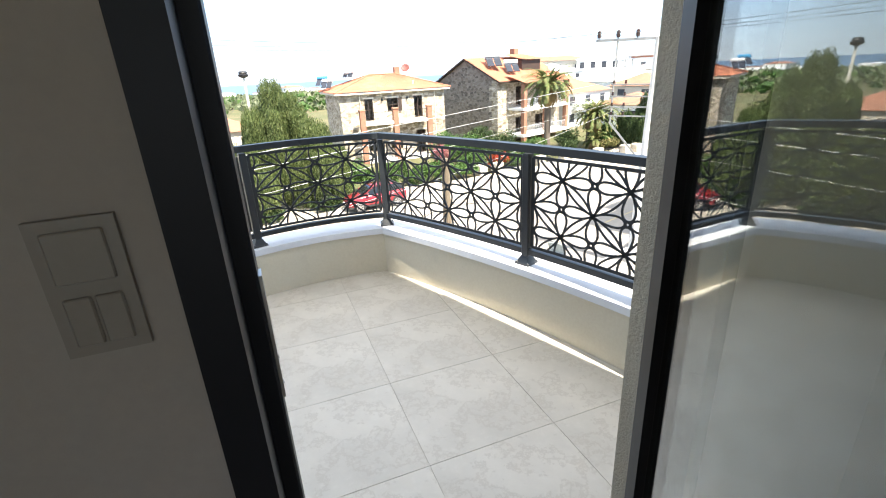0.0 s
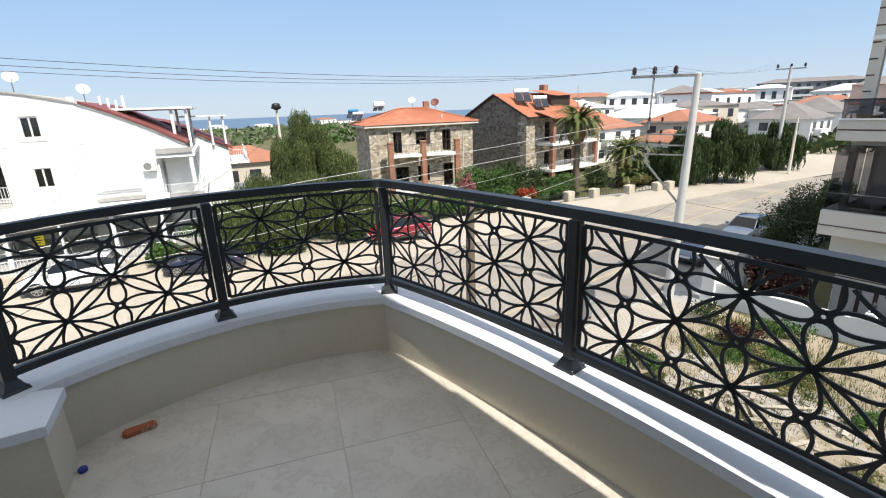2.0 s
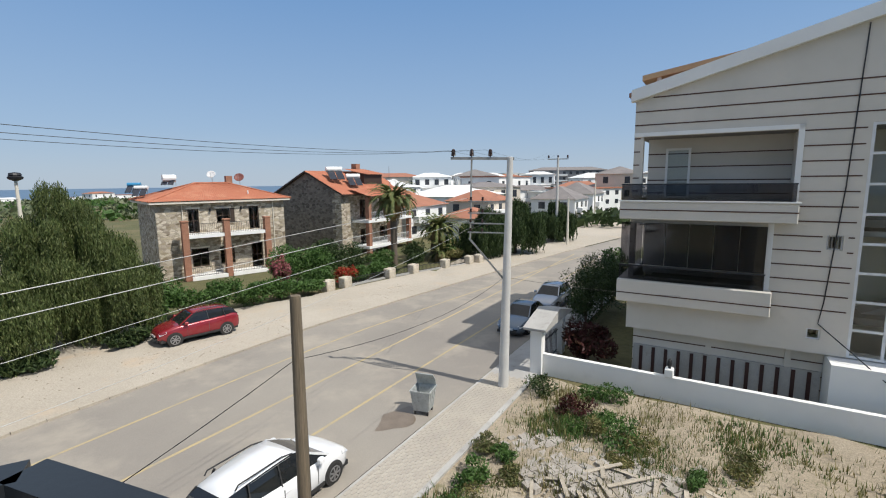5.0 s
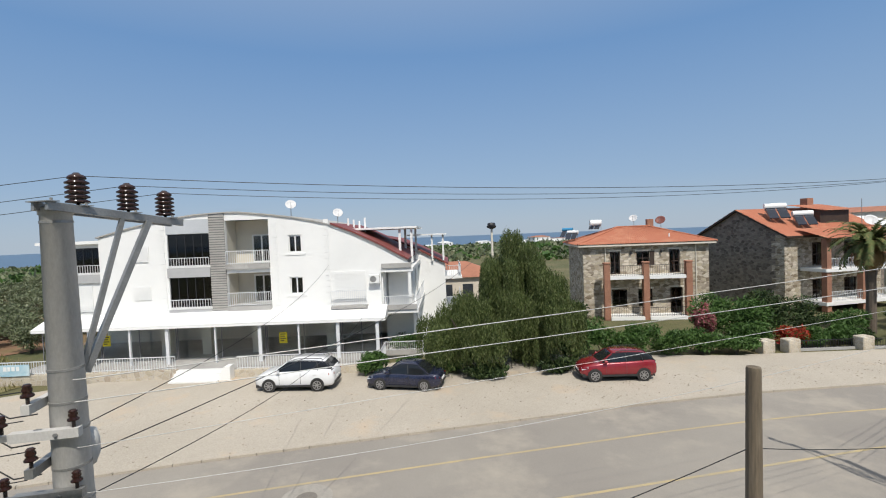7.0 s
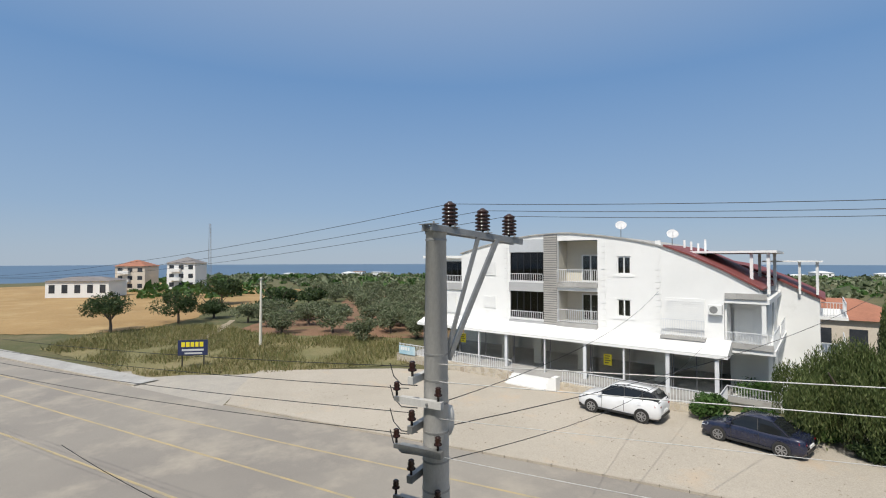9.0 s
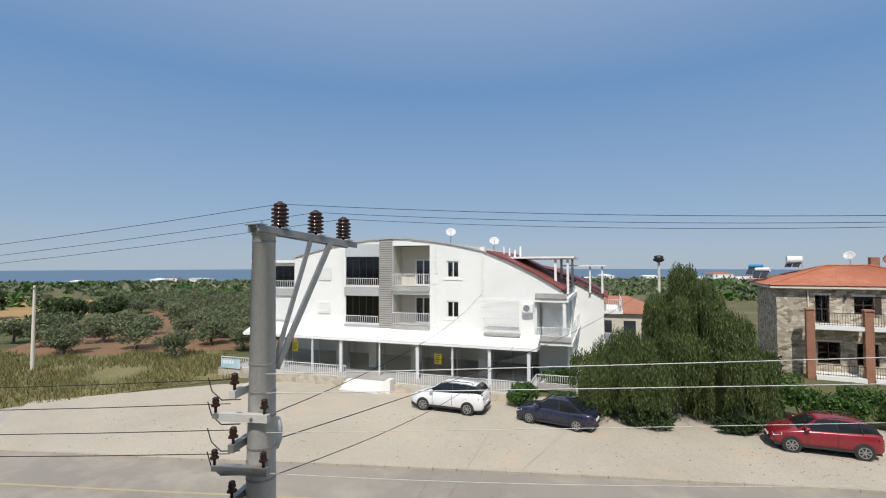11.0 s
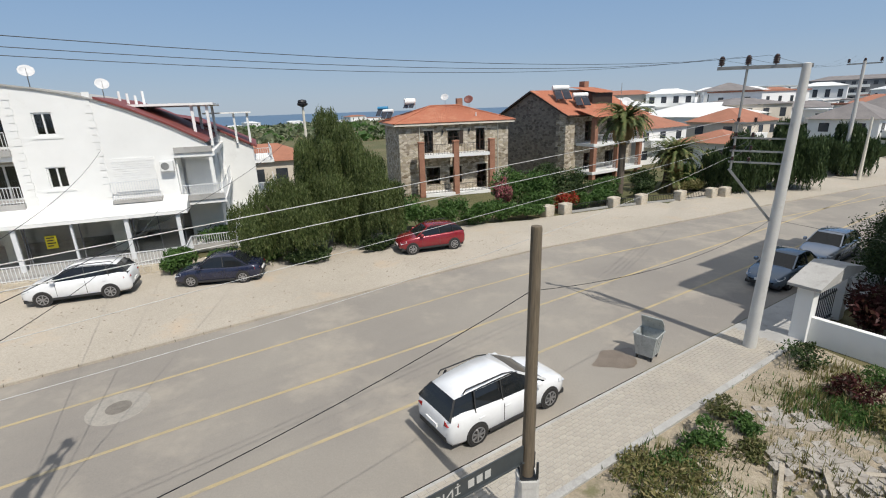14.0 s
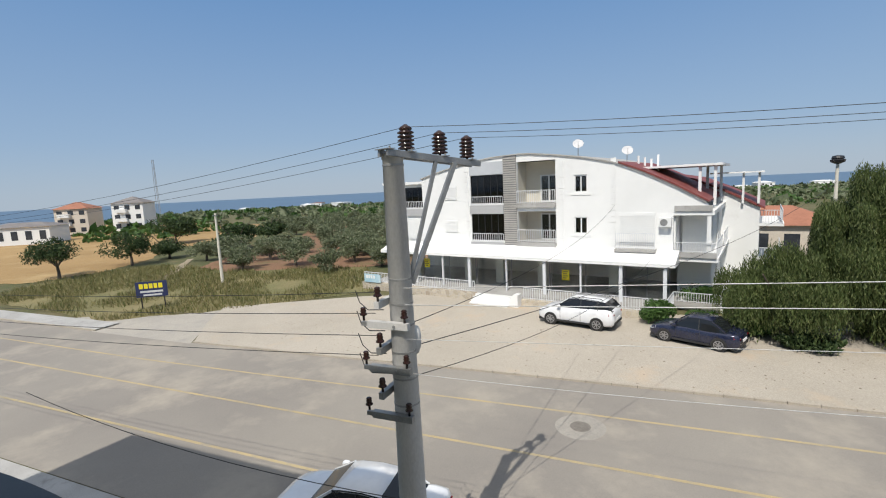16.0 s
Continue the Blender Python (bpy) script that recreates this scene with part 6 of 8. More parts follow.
# -- houses further off --
def far_house(name, label, m, w, d, h, wall, roof, floors=2, hip=1.8, cols=4):
    """A plain distant house: walls, storeys of windows, a hipped or flat roof."""
    hs = thing(name, label, "house", m)
    part("wall", Geo().box(0, 0, 0, w, d, h), wall, hs)
    if hip > 0.3:
        part("roof", Geo().loft([[(-0.4, -0.4, h), (w + 0.4, -0.4, h), (w + 0.4, d + 0.4, h), (-0.4, d + 0.4, h)], [(d * 0.45, d * 0.48, h + hip), (w - d * 0.45, d * 0.48, h + hip), (w - d * 0.45, d * 0.52, h + hip), (d * 0.45, d * 0.52, h + hip)]]), roof, hs)
    else:
        part("roof", Geo().box(-0.3, -0.3, h, w + 0.3, d + 0.3, h + 0.3), roof, hs)
    for f in range(floors):
        for c in range(cols):
            x, z = w * (c + 0.5) / cols - 0.6, h * (f + 0.28) / floors
            wn_ = part("window", Geo().box(x, -0.03, z, x + 1.2, -0.005, z + h / floors * 0.5), PANE, hs)
        for c in range(max(2, cols // 2)):
            y, z = d * (c + 0.5) / max(2, cols // 2) - 0.6, h * (f + 0.28) / floors
            part("window", Geo().box(-0.03, y, z, -0.005, y + 1.2, z + h / floors * 0.5), PANE, hs)
        if f:
            part("balcony", Geo().box(w * 0.15, -1.0, h * f / floors, w * 0.5, -0.04, h * f / floors + 0.9), SHUTTER, hs)
    return hs


PANE = surface("dark_far_pane", (0.03, 0.035, 0.045), (0.05, 0.055, 0.065), 0.7, 10, 0.12, bump_s=0)
ROOF_FAR = surface("far_clay_roof", (0.36, 0.155, 0.095), (0.30, 0.13, 0.08), 0.5, 6, 0.85)
GREYROOF = surface("far_grey_roof", (0.22, 0.20, 0.19), (0.17, 0.155, 0.15), 0.5, 6, 0.8)
WARM = surface("far_warm_render", (0.62, 0.55, 0.46), (0.56, 0.50, 0.42), 0.2, 6, 0.9)
GREEN = surface("far_green_render", (0.50, 0.55, 0.33), (0.46, 0.50, 0.30), 0.2, 6, 0.9)
STEELGREY = surface("far_grey_render", (0.22, 0.225, 0.235), (0.18, 0.185, 0.195), 0.2, 6, 0.9)
far_house("house", "low cream house with an orange tiled roof behind trees", pose(-21.5, 52.5, GZ - 0.3, 0, 0, 22), 9.5, 7.5, 3.6, WARM, ROOF_FAR, 1, 1.6, 4)
far_house("house", "small white house with a red roof behind garden trees", street_pose(58, 30), 7, 7, 3.2, WHITE, ROOF_FAR, 1, 1.3, 3)
far_house("house", "white two-storey villa with orange roof beside the road", street_pose(56, 41), 11, 8, 4.6, WHITE, ROOF_FAR, 2, 1.7, 3)
far_house("house", "white villa with an orange tiled roof", street_pose(72, 36), 10, 8, 4.8, WARM, ROOF_FAR, 2, 1.8, 3)
far_house("house", "white villa with dark grey roof near the bend", street_pose(84, 25), 9, 8, 4.8, WHITE, GREYROOF, 2, 2.2, 3)
far_house("house", "white villa with dark grey roof near the bend", street_pose(101, 26), 10, 9, 5.2, WHITE, GREYROOF, 2, 2.4, 3)
far_house("warehouse", "long white hall with a shallow pale roof", street_pose(84, 48), 26, 14, 5.0, WHITE, SHUTTER, 1, 2.2, 8)
far_house("apartment_block", "large grey apartment block with stepped balconies on the rise", pose(142, 186, GZ + 1.6, 0, 0, -38), 36, 14, 10.8, STEELGREY, GREYROOF, 4, 1.6, 12)
far_house("apartment_block", "pale green apartment block beyond the villas", pose(121, 101, GZ, 0, 0, -38), 20, 12, 10, GREEN, SHUTTER, 3, 1.4, 6)
rng = random.Random(11)
for k in range(170):
    a = radians(rng.uniform(28, 74))
    r = rng.uniform(105, 480)
    x, y = r * math.cos(a), r * math.sin(a)
    if 112 < x < 145 and 90 < y < 125 or 135 < x < 185 and 150 < y < 200:
        continue
    far_house("house", rng.choice(("distant white house in the town", "distant pale house with a light roof")), pose(x, y, land(x, y) + max(0, r - 150) * 0.022, 0, 0, rng.uniform(-50, 40)), rng.uniform(10, 20), rng.uniform(8, 12), rng.uniform(5, 9.5), rng.choice((WHITE, WHITE, WARM, SHUTTER)), rng.choice((SHUTTER, GREYROOF, ROOF_FAR, SHUTTER)), rng.choice((2, 3)), rng.choice((0.2, 1.2, 1.8)), 4)
far_house("villa", "tall white villa on the rise beyond the wheat field", pose(-150.1, 5.3, land(-150, 0) + 0.5, 0, 0, 65), 7.5, 8, 7.2, WHITE, GREYROOF, 3, 1.7, 3)
far_house("villa", "cream villa with a red tiled roof beyond the field", pose(-152.6, -6.6, land(-150, -12) + 0.5, 0, 0, 65), 7.5, 7.5, 6.4, WARM, ROOF_FAR, 3, 1.7, 3)
far_house("villa", "long low grey house beyond the wheat field", pose(-136.0, -18.3, land(-135, -24), 0, 0, 68), 13, 8, 3.8, SHUTTER, GREYROOF, 1, 0.9, 5)
for k in range(34):
    a = radians(rng.uniform(95, 172))
    r = rng.uniform(420, 1150)
    x, y = r * math.cos(a), r * math.sin(a)
    far_house("house", "tiny distant white coastal house", pose(x, y, land(x, y), 0, 0, rng.uniform(0, 180)), rng.uniform(14, 34), 12, rng.uniform(6, 9), WHITE, rng.choice((SHUTTER, ROOF_FAR)), 2, rng.choice((0.2, 1.5)), 3)

# ---- vehicles ----
def paint(name, c, metal=0.0, rough=0.25):
    m, n, l, b = nodes(name)
    v = coords(n, l)
    f = tex(n, l, v, 3, 4)
    l.new(mix(n, l, ramp(n, l, f, [(0.4, (0, 0, 0)), (0.8, (1, 1, 1))]), c, tuple(x * 0.88 + 0.02 for x in c)), b.inputs["Base Color"])
    b.inputs["Roughness"].default_value, b.inputs["Metallic"].default_value, b.inputs["Coat Weight"].default_value = rough, metal, 0.7
    return m


CARGLASS = surface("car_glass", (0.012, 0.014, 0.016), (0.016, 0.018, 0.02), 2, 20, 0.05, bump_s=0, fine_amt=0.02)
TYRE = surface("tyre_rubber", (0.02, 0.02, 0.02), (0.03, 0.028, 0.026), 5, 40, 0.85, bump_s=0.2)
RIM = surface("alloy_rim", (0.45, 0.45, 0.46), (0.38, 0.38, 0.39), 5, 40, 0.35, metal=0.8, bump_s=0)
REDLAMP = surface("red_lamp", (0.35, 0.01, 0.012), (0.28, 0.008, 0.01), 5, 30, 0.15, bump_s=0)
CLEARLAMP = surface("clear_lamp", (0.55, 0.57, 0.6), (0.4, 0.42, 0.45), 6, 30, 0.1, bump_s=0)
TRIM = surface("black_trim", (0.022, 0.022, 0.022), (0.03, 0.03, 0.03), 4, 40, 0.6)


def car(label, m, length, width, height, base, kind, body_mat, rails=False, wheel_r=0.31, lift=0.0, sign=False, name="car"):
    c = thing(name, label, "car", m)
    L, hw, H = length, width / 2, height
    k = H / 1.47
    box_tail = kind != "sedan"
    tail = 1.0 if box_tail else 0.92
    st_ = [(-0.5, 0.74, 0.42, 0.62), (-0.492, 0.86, 0.30, 0.80), (-0.47, 0.94, 0.22, tail), (-0.40, 0.985, 0.19, tail + 0.02), (-0.2, 1.0, 0.17, tail - 0.01), (0.05, 1.0, 0.17, 0.955), (0.22, 0.995, 0.17, 0.93), (0.33, 0.98, 0.18, 0.865), (0.42, 0.92, 0.20, 0.765), (0.465, 0.82, 0.23, 0.67), (0.49, 0.68, 0.28, 0.57), (0.5, 0.55, 0.34, 0.48)]
    rings = []
    for x, w, zb, zt in st_:
        w, zb, zt = w * hw, zb + lift, zt * k + lift * 0.4
        mid = (zb + zt) / 2 + 0.05
        half = [(w * 0.90, zb), (w * 0.985, zb + 0.10), (w, mid), (w * 0.985, zt - 0.10), (w * 0.93, zt - 0.015), (w * 0.80, zt + 0.012), (w * 0.4, zt + 0.03)]
        rings.append([(x * L, y, z) for y, z in half] + [(x * L, -y, z) for y, z in half[::-1]])
    g = Geo().loft(rings, flip=True)
    g.smooth = True
    part("body", g, body_mat, c)
    zb = 0.935 * k + lift * 0.4
    H = H + lift * 0.0
    if box_tail:
        cab = [(-0.478, zb + 0.02, 0.86, 0.80), (-0.435, zb + (H - zb) * 0.60, 0.87, 0.72), (-0.385, H * 0.93, 0.88, 0.66), (-0.28, H * 0.972, 0.91, 0.69), (-0.1, H, 0.93, 0.72), (0.02, H * 0.988, 0.93, 0.71), (0.08, H * 0.955, 0.93, 0.70), (0.16, zb + (H - zb) * 0.45, 0.92, 0.78), (0.245, zb, 0.90, 0.86)]
        if kind == "estate":
            cab = [(-0.482, zb + 0.01, 0.86, 0.78), (-0.452, zb + (H - zb) * 0.45, 0.87, 0.70), (-0.415, H * 0.905, 0.88, 0.60), (-0.30, H * 0.955, 0.91, 0.65), (-0.12, H * 0.995, 0.93, 0.69), (0.0, H, 0.93, 0.69), (0.06, H * 0.97, 0.93, 0.68), (0.17, zb + (H - zb) * 0.48, 0.92, 0.77), (0.285, zb - 0.03, 0.90, 0.84)]
    else:
        cab = [(-0.36, zb + 0.01, 0.88, 0.80), (-0.29, zb + (H - zb) * 0.55, 0.88, 0.74), (-0.21, H * 0.965, 0.9, 0.70), (-0.1, H, 0.93, 0.70), (0.02, H * 0.985, 0.93, 0.70), (0.07, H * 0.955, 0.93, 0.69), (0.15, zb + (H - zb) * 0.45, 0.92, 0.76), (0.235, zb, 0.90, 0.86)]
    g = Geo().loft([[(x * L, -wb * hw, zb - 0.03), (x * L, wb * hw, zb - 0.03), (x * L, (wb * 0.45 + wr * 0.55) * hw, zb + (z - zb) * 0.62), (x * L, wr * hw, z), (x * L, -wr * hw, z), (x * L, -(wb * 0.45 + wr * 0.55) * hw, zb + (z - zb) * 0.62)] for x, z, wb, wr in cab])
    part("glasshouse", g, CARGLASS, c, "dark tinted windows")
    lo, hi = (2, 7) if box_tail else (2, 6)
    top = [(x, z, wr) for x, z, wb, wr in cab[lo:hi]]
    g = Geo().loft([[(x * L, -wr * hw * 1.03, z - 0.035), (x * L, -wr * hw * 0.98, z + 0.006), (x * L, 0, z + 0.028), (x * L, wr * hw * 0.98, z + 0.006), (x * L, wr * hw * 1.03, z - 0.035)] for x, z, wr in top], flip=True)
    g.smooth = True
    part("roof", g, body_mat, c)
    for s in (-1, 1):
        fr, bk = cab[hi - 1], cab[-1]
        part("pillar", Geo().bar((fr[0] * L, s * fr[3] * hw, fr[1] - 0.01), (bk[0] * L, s * bk[2] * hw * 0.98, bk[1]), 0.06, 0.05), body_mat, c)
        for px in ((-0.09, -0.10), (-0.29, -0.31)) if box_tail else ((-0.075, -0.085),):
            part("pillar", Geo().bar((px[0] * L, s * 0.725 * hw, H * 0.975), (px[1] * L, s * 0.935 * hw, zb), 0.03, 0.06), TRIM, c)
        rr, rb_ = cab[lo], cab[0]
        part("pillar", Geo().bar((rr[0] * L, s * rr[3] * hw, rr[1] - 0.01), (rb_[0] * L, s * rb_[2] * hw * 0.98, rb_[1]), 0.05, 0.05), TRIM if box_tail else body_mat, c)
        part("mirror", Geo().soft(0.155 * L, s * hw * 1.0 - (0.0 if s > 0 else 0.16), zb + 0.02, 0.20 * L, s * hw * 1.0 + (0.16 if s > 0 else 0.0), zb + 0.16, 0.03), body_mat, c)
        part("headlight", Geo().loft([[(0.40 * L, s * hw * 0.90, 0.62 * k + lift * 0.4), (0.40 * L, s * hw * 0.945, 0.66 * k + lift * 0.4), (0.40 * L, s * hw * 0.92, 0.76 * k + lift * 0.4)], [(0.478 * L, s * hw * 0.60, 0.52 * k + lift * 0.4), (0.478 * L, s * hw * 0.835, 0.56 * k + lift * 0.4), (0.474 * L, s * hw * 0.62, 0.66 * k + lift * 0.4)]]), CLEARLAMP, c)
        zt = (0.74 if box_tail else 0.70) * k + lift * 0.4
        part("tail_light", Geo().loft([[(-0.44 * L, s * hw * 0.955, zt), (-0.44 * L, s * hw * 0.975, zt + 0.06), (-0.44 * L, s * hw * 0.955, zt + 0.14)], [(-0.496 * L, s * hw * 0.58, zt - 0.02), (-0.499 * L, s * hw * 0.80, zt + 0.05), (-0.490 * L, s * hw * 0.60, zt + 0.12)]]), REDLAMP, c)
        part("sill", Geo().box(-base / 2 + 0.38, s * hw * 0.985 - 0.03, 0.2 + lift, base / 2 - 0.38, s * hw * 0.985 + 0.03, 0.30 + lift), TRIM, c)
        part("door_seam", Geo().box(-0.098 * L, s * hw - 0.004, 0.34 + lift, -0.094 * L, s * hw + 0.003, zb - 0.08), TRIM, c)
        part("door_seam", Geo().box(0.165 * L, s * hw - 0.004, 0.34 + lift, 0.168 * L, s * hw + 0.003, zb - 0.08), TRIM, c)
        for dx in (-0.07, -0.27):
            part("door_handle", Geo().box(dx * L - 0.09, s * hw - 0.01, zb - 0.20, dx * L + 0.09, s * hw + 0.018, zb - 0.165), body_mat, c)
        if rails:
            part("roof_rail", Geo().tube([(-0.36 * L, s * 0.66 * hw, H * 0.975), (-0.34 * L, s * 0.66 * hw, H + 0.06), (-0.05 * L, s * 0.66 * hw, H + 0.065), (0.03 * L, s * 0.66 * hw, H * 0.99)], 0.02, 8), TRIM, c)
        for wx in (-base / 2, base / 2):
            y0 = s * hw
            part("wheel_arch", Geo().disc_y((wx, y0 - (0.112 if s > 0 else 0.004), wheel_r + 0.012), wheel_r + 0.035, 0.116, 24), TRIM, c)
            wy = y0 - 0.19 if s > 0 else y0 - 0.015
            wheel = part("wheel", Geo().loft([[(wx + r * math.cos(a), wy + y, wheel_r + r * math.sin(a)) for a in (2 * math.pi * q / 24 for q in range(24))] for y, r in ((0, wheel_r * 0.93), (0.02, wheel_r), (0.185, wheel_r), (0.205, wheel_r * 0.93))], flip=True), TYRE, c)
            yo = wy + 0.206 if s > 0 else wy - 0.006
            part("rim", Geo().loft([[(wx + r * math.cos(a), yo + y, wheel_r + r * math.sin(a)) for a in (2 * math.pi * q / 20 for q in range(20))] for y, r in ((0.0, wheel_r * 0.70), (0.004, wheel_r * 0.68))], flip=True), TRIM, wheel)
            part("rim_edge", Geo().loft([[(wx + r * math.cos(a), yo + y, wheel_r + r * math.sin(a)) for a in (2 * math.pi * q / 20 for q in range(20))] for y, r in ((0.002, wheel_r * 0.70), (0.009 * s, wheel_r * 0.70), (0.009 * s, wheel_r * 0.60), (0.005 * s, wheel_r * 0.60))], caps=False, flip=True), RIM, wheel)
            g = Geo()
            for q in range(7):
                a = 2 * math.pi * q / 7
                g.bar((wx, yo + 0.002 * s, wheel_r), (wx + wheel_r * 0.63 * math.cos(a), yo + 0.010 * s, wheel_r + wheel_r * 0.58 * math.sin(a)), 0.03, 0.045)
            part("spokes", g, RIM, wheel)
    part("bumper", Geo().soft(-0.503 * L, -hw * 0.72, 0.30 + lift, -0.485 * L, hw * 0.72, 0.44 + lift, 0.01), TRIM, c)
    part("bumper", Geo().soft(0.485 * L, -hw * 0.55, 0.26 + lift, 0.503 * L, hw * 0.55, 0.40 + lift, 0.01), TRIM, c)
    part("number_plate", Geo().box(-0.508 * L, -0.26, 0.52 + lift, -0.5 * L, 0.26, 0.63 + lift), SHUTTER, c)
    part("number_plate", Geo().box(0.5 * L, -0.26, 0.40 + lift, 0.506 * L, 0.26, 0.51 + lift), SHUTTER, c)
    part("underbody", Geo().box(-0.47 * L, -hw * 0.85, 0.16 + lift * 0.8, 0.47 * L, hw * 0.85, 0.3 + lift), TRIM, c)
    if sign:
        for s in (-1, 1):
            p = part("door_sign", Geo().box(0.01 * L, s * hw - 0.003, 0.42, 0.15 * L, s * hw + 0.006, 0.64), TRIM, c, "black door sign with yellow lettering")
            part("lettering", Geo().box(0.02 * L, s * hw - 0.002, 0.54, 0.14 * L, s * hw + 0.009, 0.60), YEL, p)
            part("lettering", Geo().box(0.03 * L, s * hw - 0.002, 0.45, 0.13 * L, s * hw + 0.009, 0.49), YEL, p)
    return c


WHITECAR, REDCAR = paint("white_car_paint", (0.78, 0.79, 0.80)), paint("red_car_paint", (0.25, 0.012, 0.022), 0.2)
NAVYCAR, GREYCAR = paint("navy_car_paint", (0.012, 0.016, 0.045), 0.2), paint("blue_grey_car_paint", (0.13, 0.17, 0.22), 0.4)
SILVER = paint("silver_car_paint", (0.42, 0.45, 0.50), 0.5)
car("white estate car with roof rails parked beside the road", pose(1.6, 15.24, GZ, 0, 0, 32.5), 4.27, 1.73, 1.47, 2.6, "estate", WHITECAR, True)
car("white saloon car with a black door sign parked by the pole", pose(-10.1, 8.04, GZ, 0, 0, 217), 4.55, 1.78, 1.45, 2.65, "sedan", WHITECAR, sign=True)
car("white compact SUV parked on the dusty lot", pose(-17.049, 25.47, GZ + 0.06, 0, 0, 197.5), 4.52, 1.84, 1.68, 2.69, "suv", WHITECAR, True, 0.35, 0.08)
car("old dark navy saloon parked under the tree", pose(-11.088, 27.028, GZ + 0.06, 0, 0, 188), 4.2, 1.65, 1.40, 2.48, "sedan", NAVYCAR)
car("dark red crossover car parked on the cobbled verge", pose(-0.258, 31.203, GZ + 0.06, 0, 0, 198), 4.1, 1.75, 1.55, 2.59, "suv", REDCAR, True, 0.34, 0.1)
car("old grey-blue saloon parked in shade by the gate", street_pose(26.6, 12.0, GZ, 180), 4.3, 1.65, 1.40, 2.45, "sedan", GREYCAR)
car("silver hatchback parked behind the grey saloon", street_pose(31.8, 12.0, GZ, 180), 3.9, 1.65, 1.45, 2.45, "hatch", SILVER)
car("small white van driving up the road", street_pose(-36.9, 12.2, GZ), 4.3, 1.8, 1.82, 2.7, "suv", WHITECAR, False, 0.32, 0.06, name="van")
car("small white car far along the road", street_pose(93, 14.5, GZ, 180), 4.1, 1.7, 1.5, 2.5, "hatch", WHITECAR)

# ---- street furniture ----
bin_ = thing("waste_container", "grey galvanised waste container with its lid open", "bin", street_pose(15.3, 11.4, GZ, 13))
bin_.scale = (0.58, 0.74, 0.8)
BINM = surface("worn_galvanised", (0.50, 0.52, 0.51), (0.40, 0.42, 0.41), 2, 20, 0.55, metal=0.3, stain=(0.22, 0.2, 0.17), stain_at=(0.55, 0.75), fine_amt=0.3)
g = Geo().loft([[(-0.48, -0.38, 0.2), (0.48, -0.38, 0.2), (0.48, 0.38, 0.2), (-0.48, 0.38, 0.2)], [(-0.64, -0.5, 1.15), (0.64, -0.5, 1.15), (0.64, 0.5, 1.15), (-0.64, 0.5, 1.15)], [(-0.6, -0.46, 1.15), (0.6, -0.46, 1.15), (0.6, 0.46, 1.15), (-0.6, 0.46, 1.15)], [(-0.46, -0.35, 0.28), (0.46, -0.35, 0.28), (0.46, 0.35, 0.28), (-0.46, 0.35, 0.28)]])
body_ = part("body", g, BINM, bin_)
for k in (-0.3, 0.0, 0.3):
    part("rib", Geo().bar((k, -0.40, 0.3), (k * 1.3, -0.51, 1.1), 0.05, 0.03), BINM, body_)
part("rim", Geo().box(-0.67, -0.53, 1.12, 0.67, -0.49, 1.18).box(-0.67, 0.49, 1.12, 0.67, 0.53, 1.18).box(-0.67, -0.49, 1.12, -0.63, 0.49, 1.18).box(0.63, -0.49, 1.12, 0.67, 0.49, 1.18), BINM, bin_)
part("lid", Geo().loft([[(0.60, -0.5, 1.18), (0.66, -0.5, 1.18), (0.66, 0.5, 1.18), (0.60, 0.5, 1.18)], [(0.42, -0.5, 1.5), (0.47, -0.5, 1.52), (0.47, 0.5, 1.52), (0.42, 0.5, 1.5)], [(0.16, -0.46, 1.76), (0.19, -0.46, 1.80), (0.19, 0.46, 1.80), (0.16, 0.46, 1.76)]]), BINM, bin_, "raised curved lid")
for x in (-0.4, 0.4):
    for y in (-0.32, 0.32):
        part("wheel", Geo().disc_y((x, y - 0.03, 0.1), 0.1, 0.06, 14), TYRE, bin_)
STAINM = surface("wet_stain", (0.16, 0.125, 0.09), (0.20, 0.16, 0.12), 2, 20, 0.35, bump_s=0.1)
g = Geo().poly([(-0.9 * math.cos(a) * (1 + 0.25 * math.sin(3 * a)), 0.55 * math.sin(a) * (1 + 0.2 * math.cos(4 * a)), 0.004) for a in (2 * math.pi * k / 24 for k in range(24))][::-1])
solid("wet_patch", g, STAINM, "dark wet patch on the asphalt beside the bin", "stain", street_pose(14.4, 11.9))
mh = thing("manhole", "round iron manhole cover in a concrete ring", "manhole", pose(-9.647, 16.128, GZ))
part("ring", Geo().lathe([(0.85, 0.0), (0.84, 0.008), (0.36, 0.012), (0.36, 0.006)], 28), surface("patched_concrete", (0.335, 0.31, 0.27), (0.29, 0.268, 0.235), 2, 25, 0.9, stain=(0.25, 0.235, 0.21), stain_at=(0.5, 0.7), fine_amt=0.3), mh)
cov = part("cover", Geo().lathe([(0.345, 0.0), (0.345, 0.013), (0.33, 0.016), (0.0, 0.016)], 24), surface("cast_iron", (0.20, 0.18, 0.155), (0.16, 0.145, 0.125), 6, 40, 0.75), mh)
for r in (0.12, 0.2, 0.28):
    part("rib", Geo().tube([(r * math.cos(2 * math.pi * k / 20), r * math.sin(2 * math.pi * k / 20), 0.017) for k in range(21)], 0.008, 6, caps=False), cov.data.materials[0], cov)

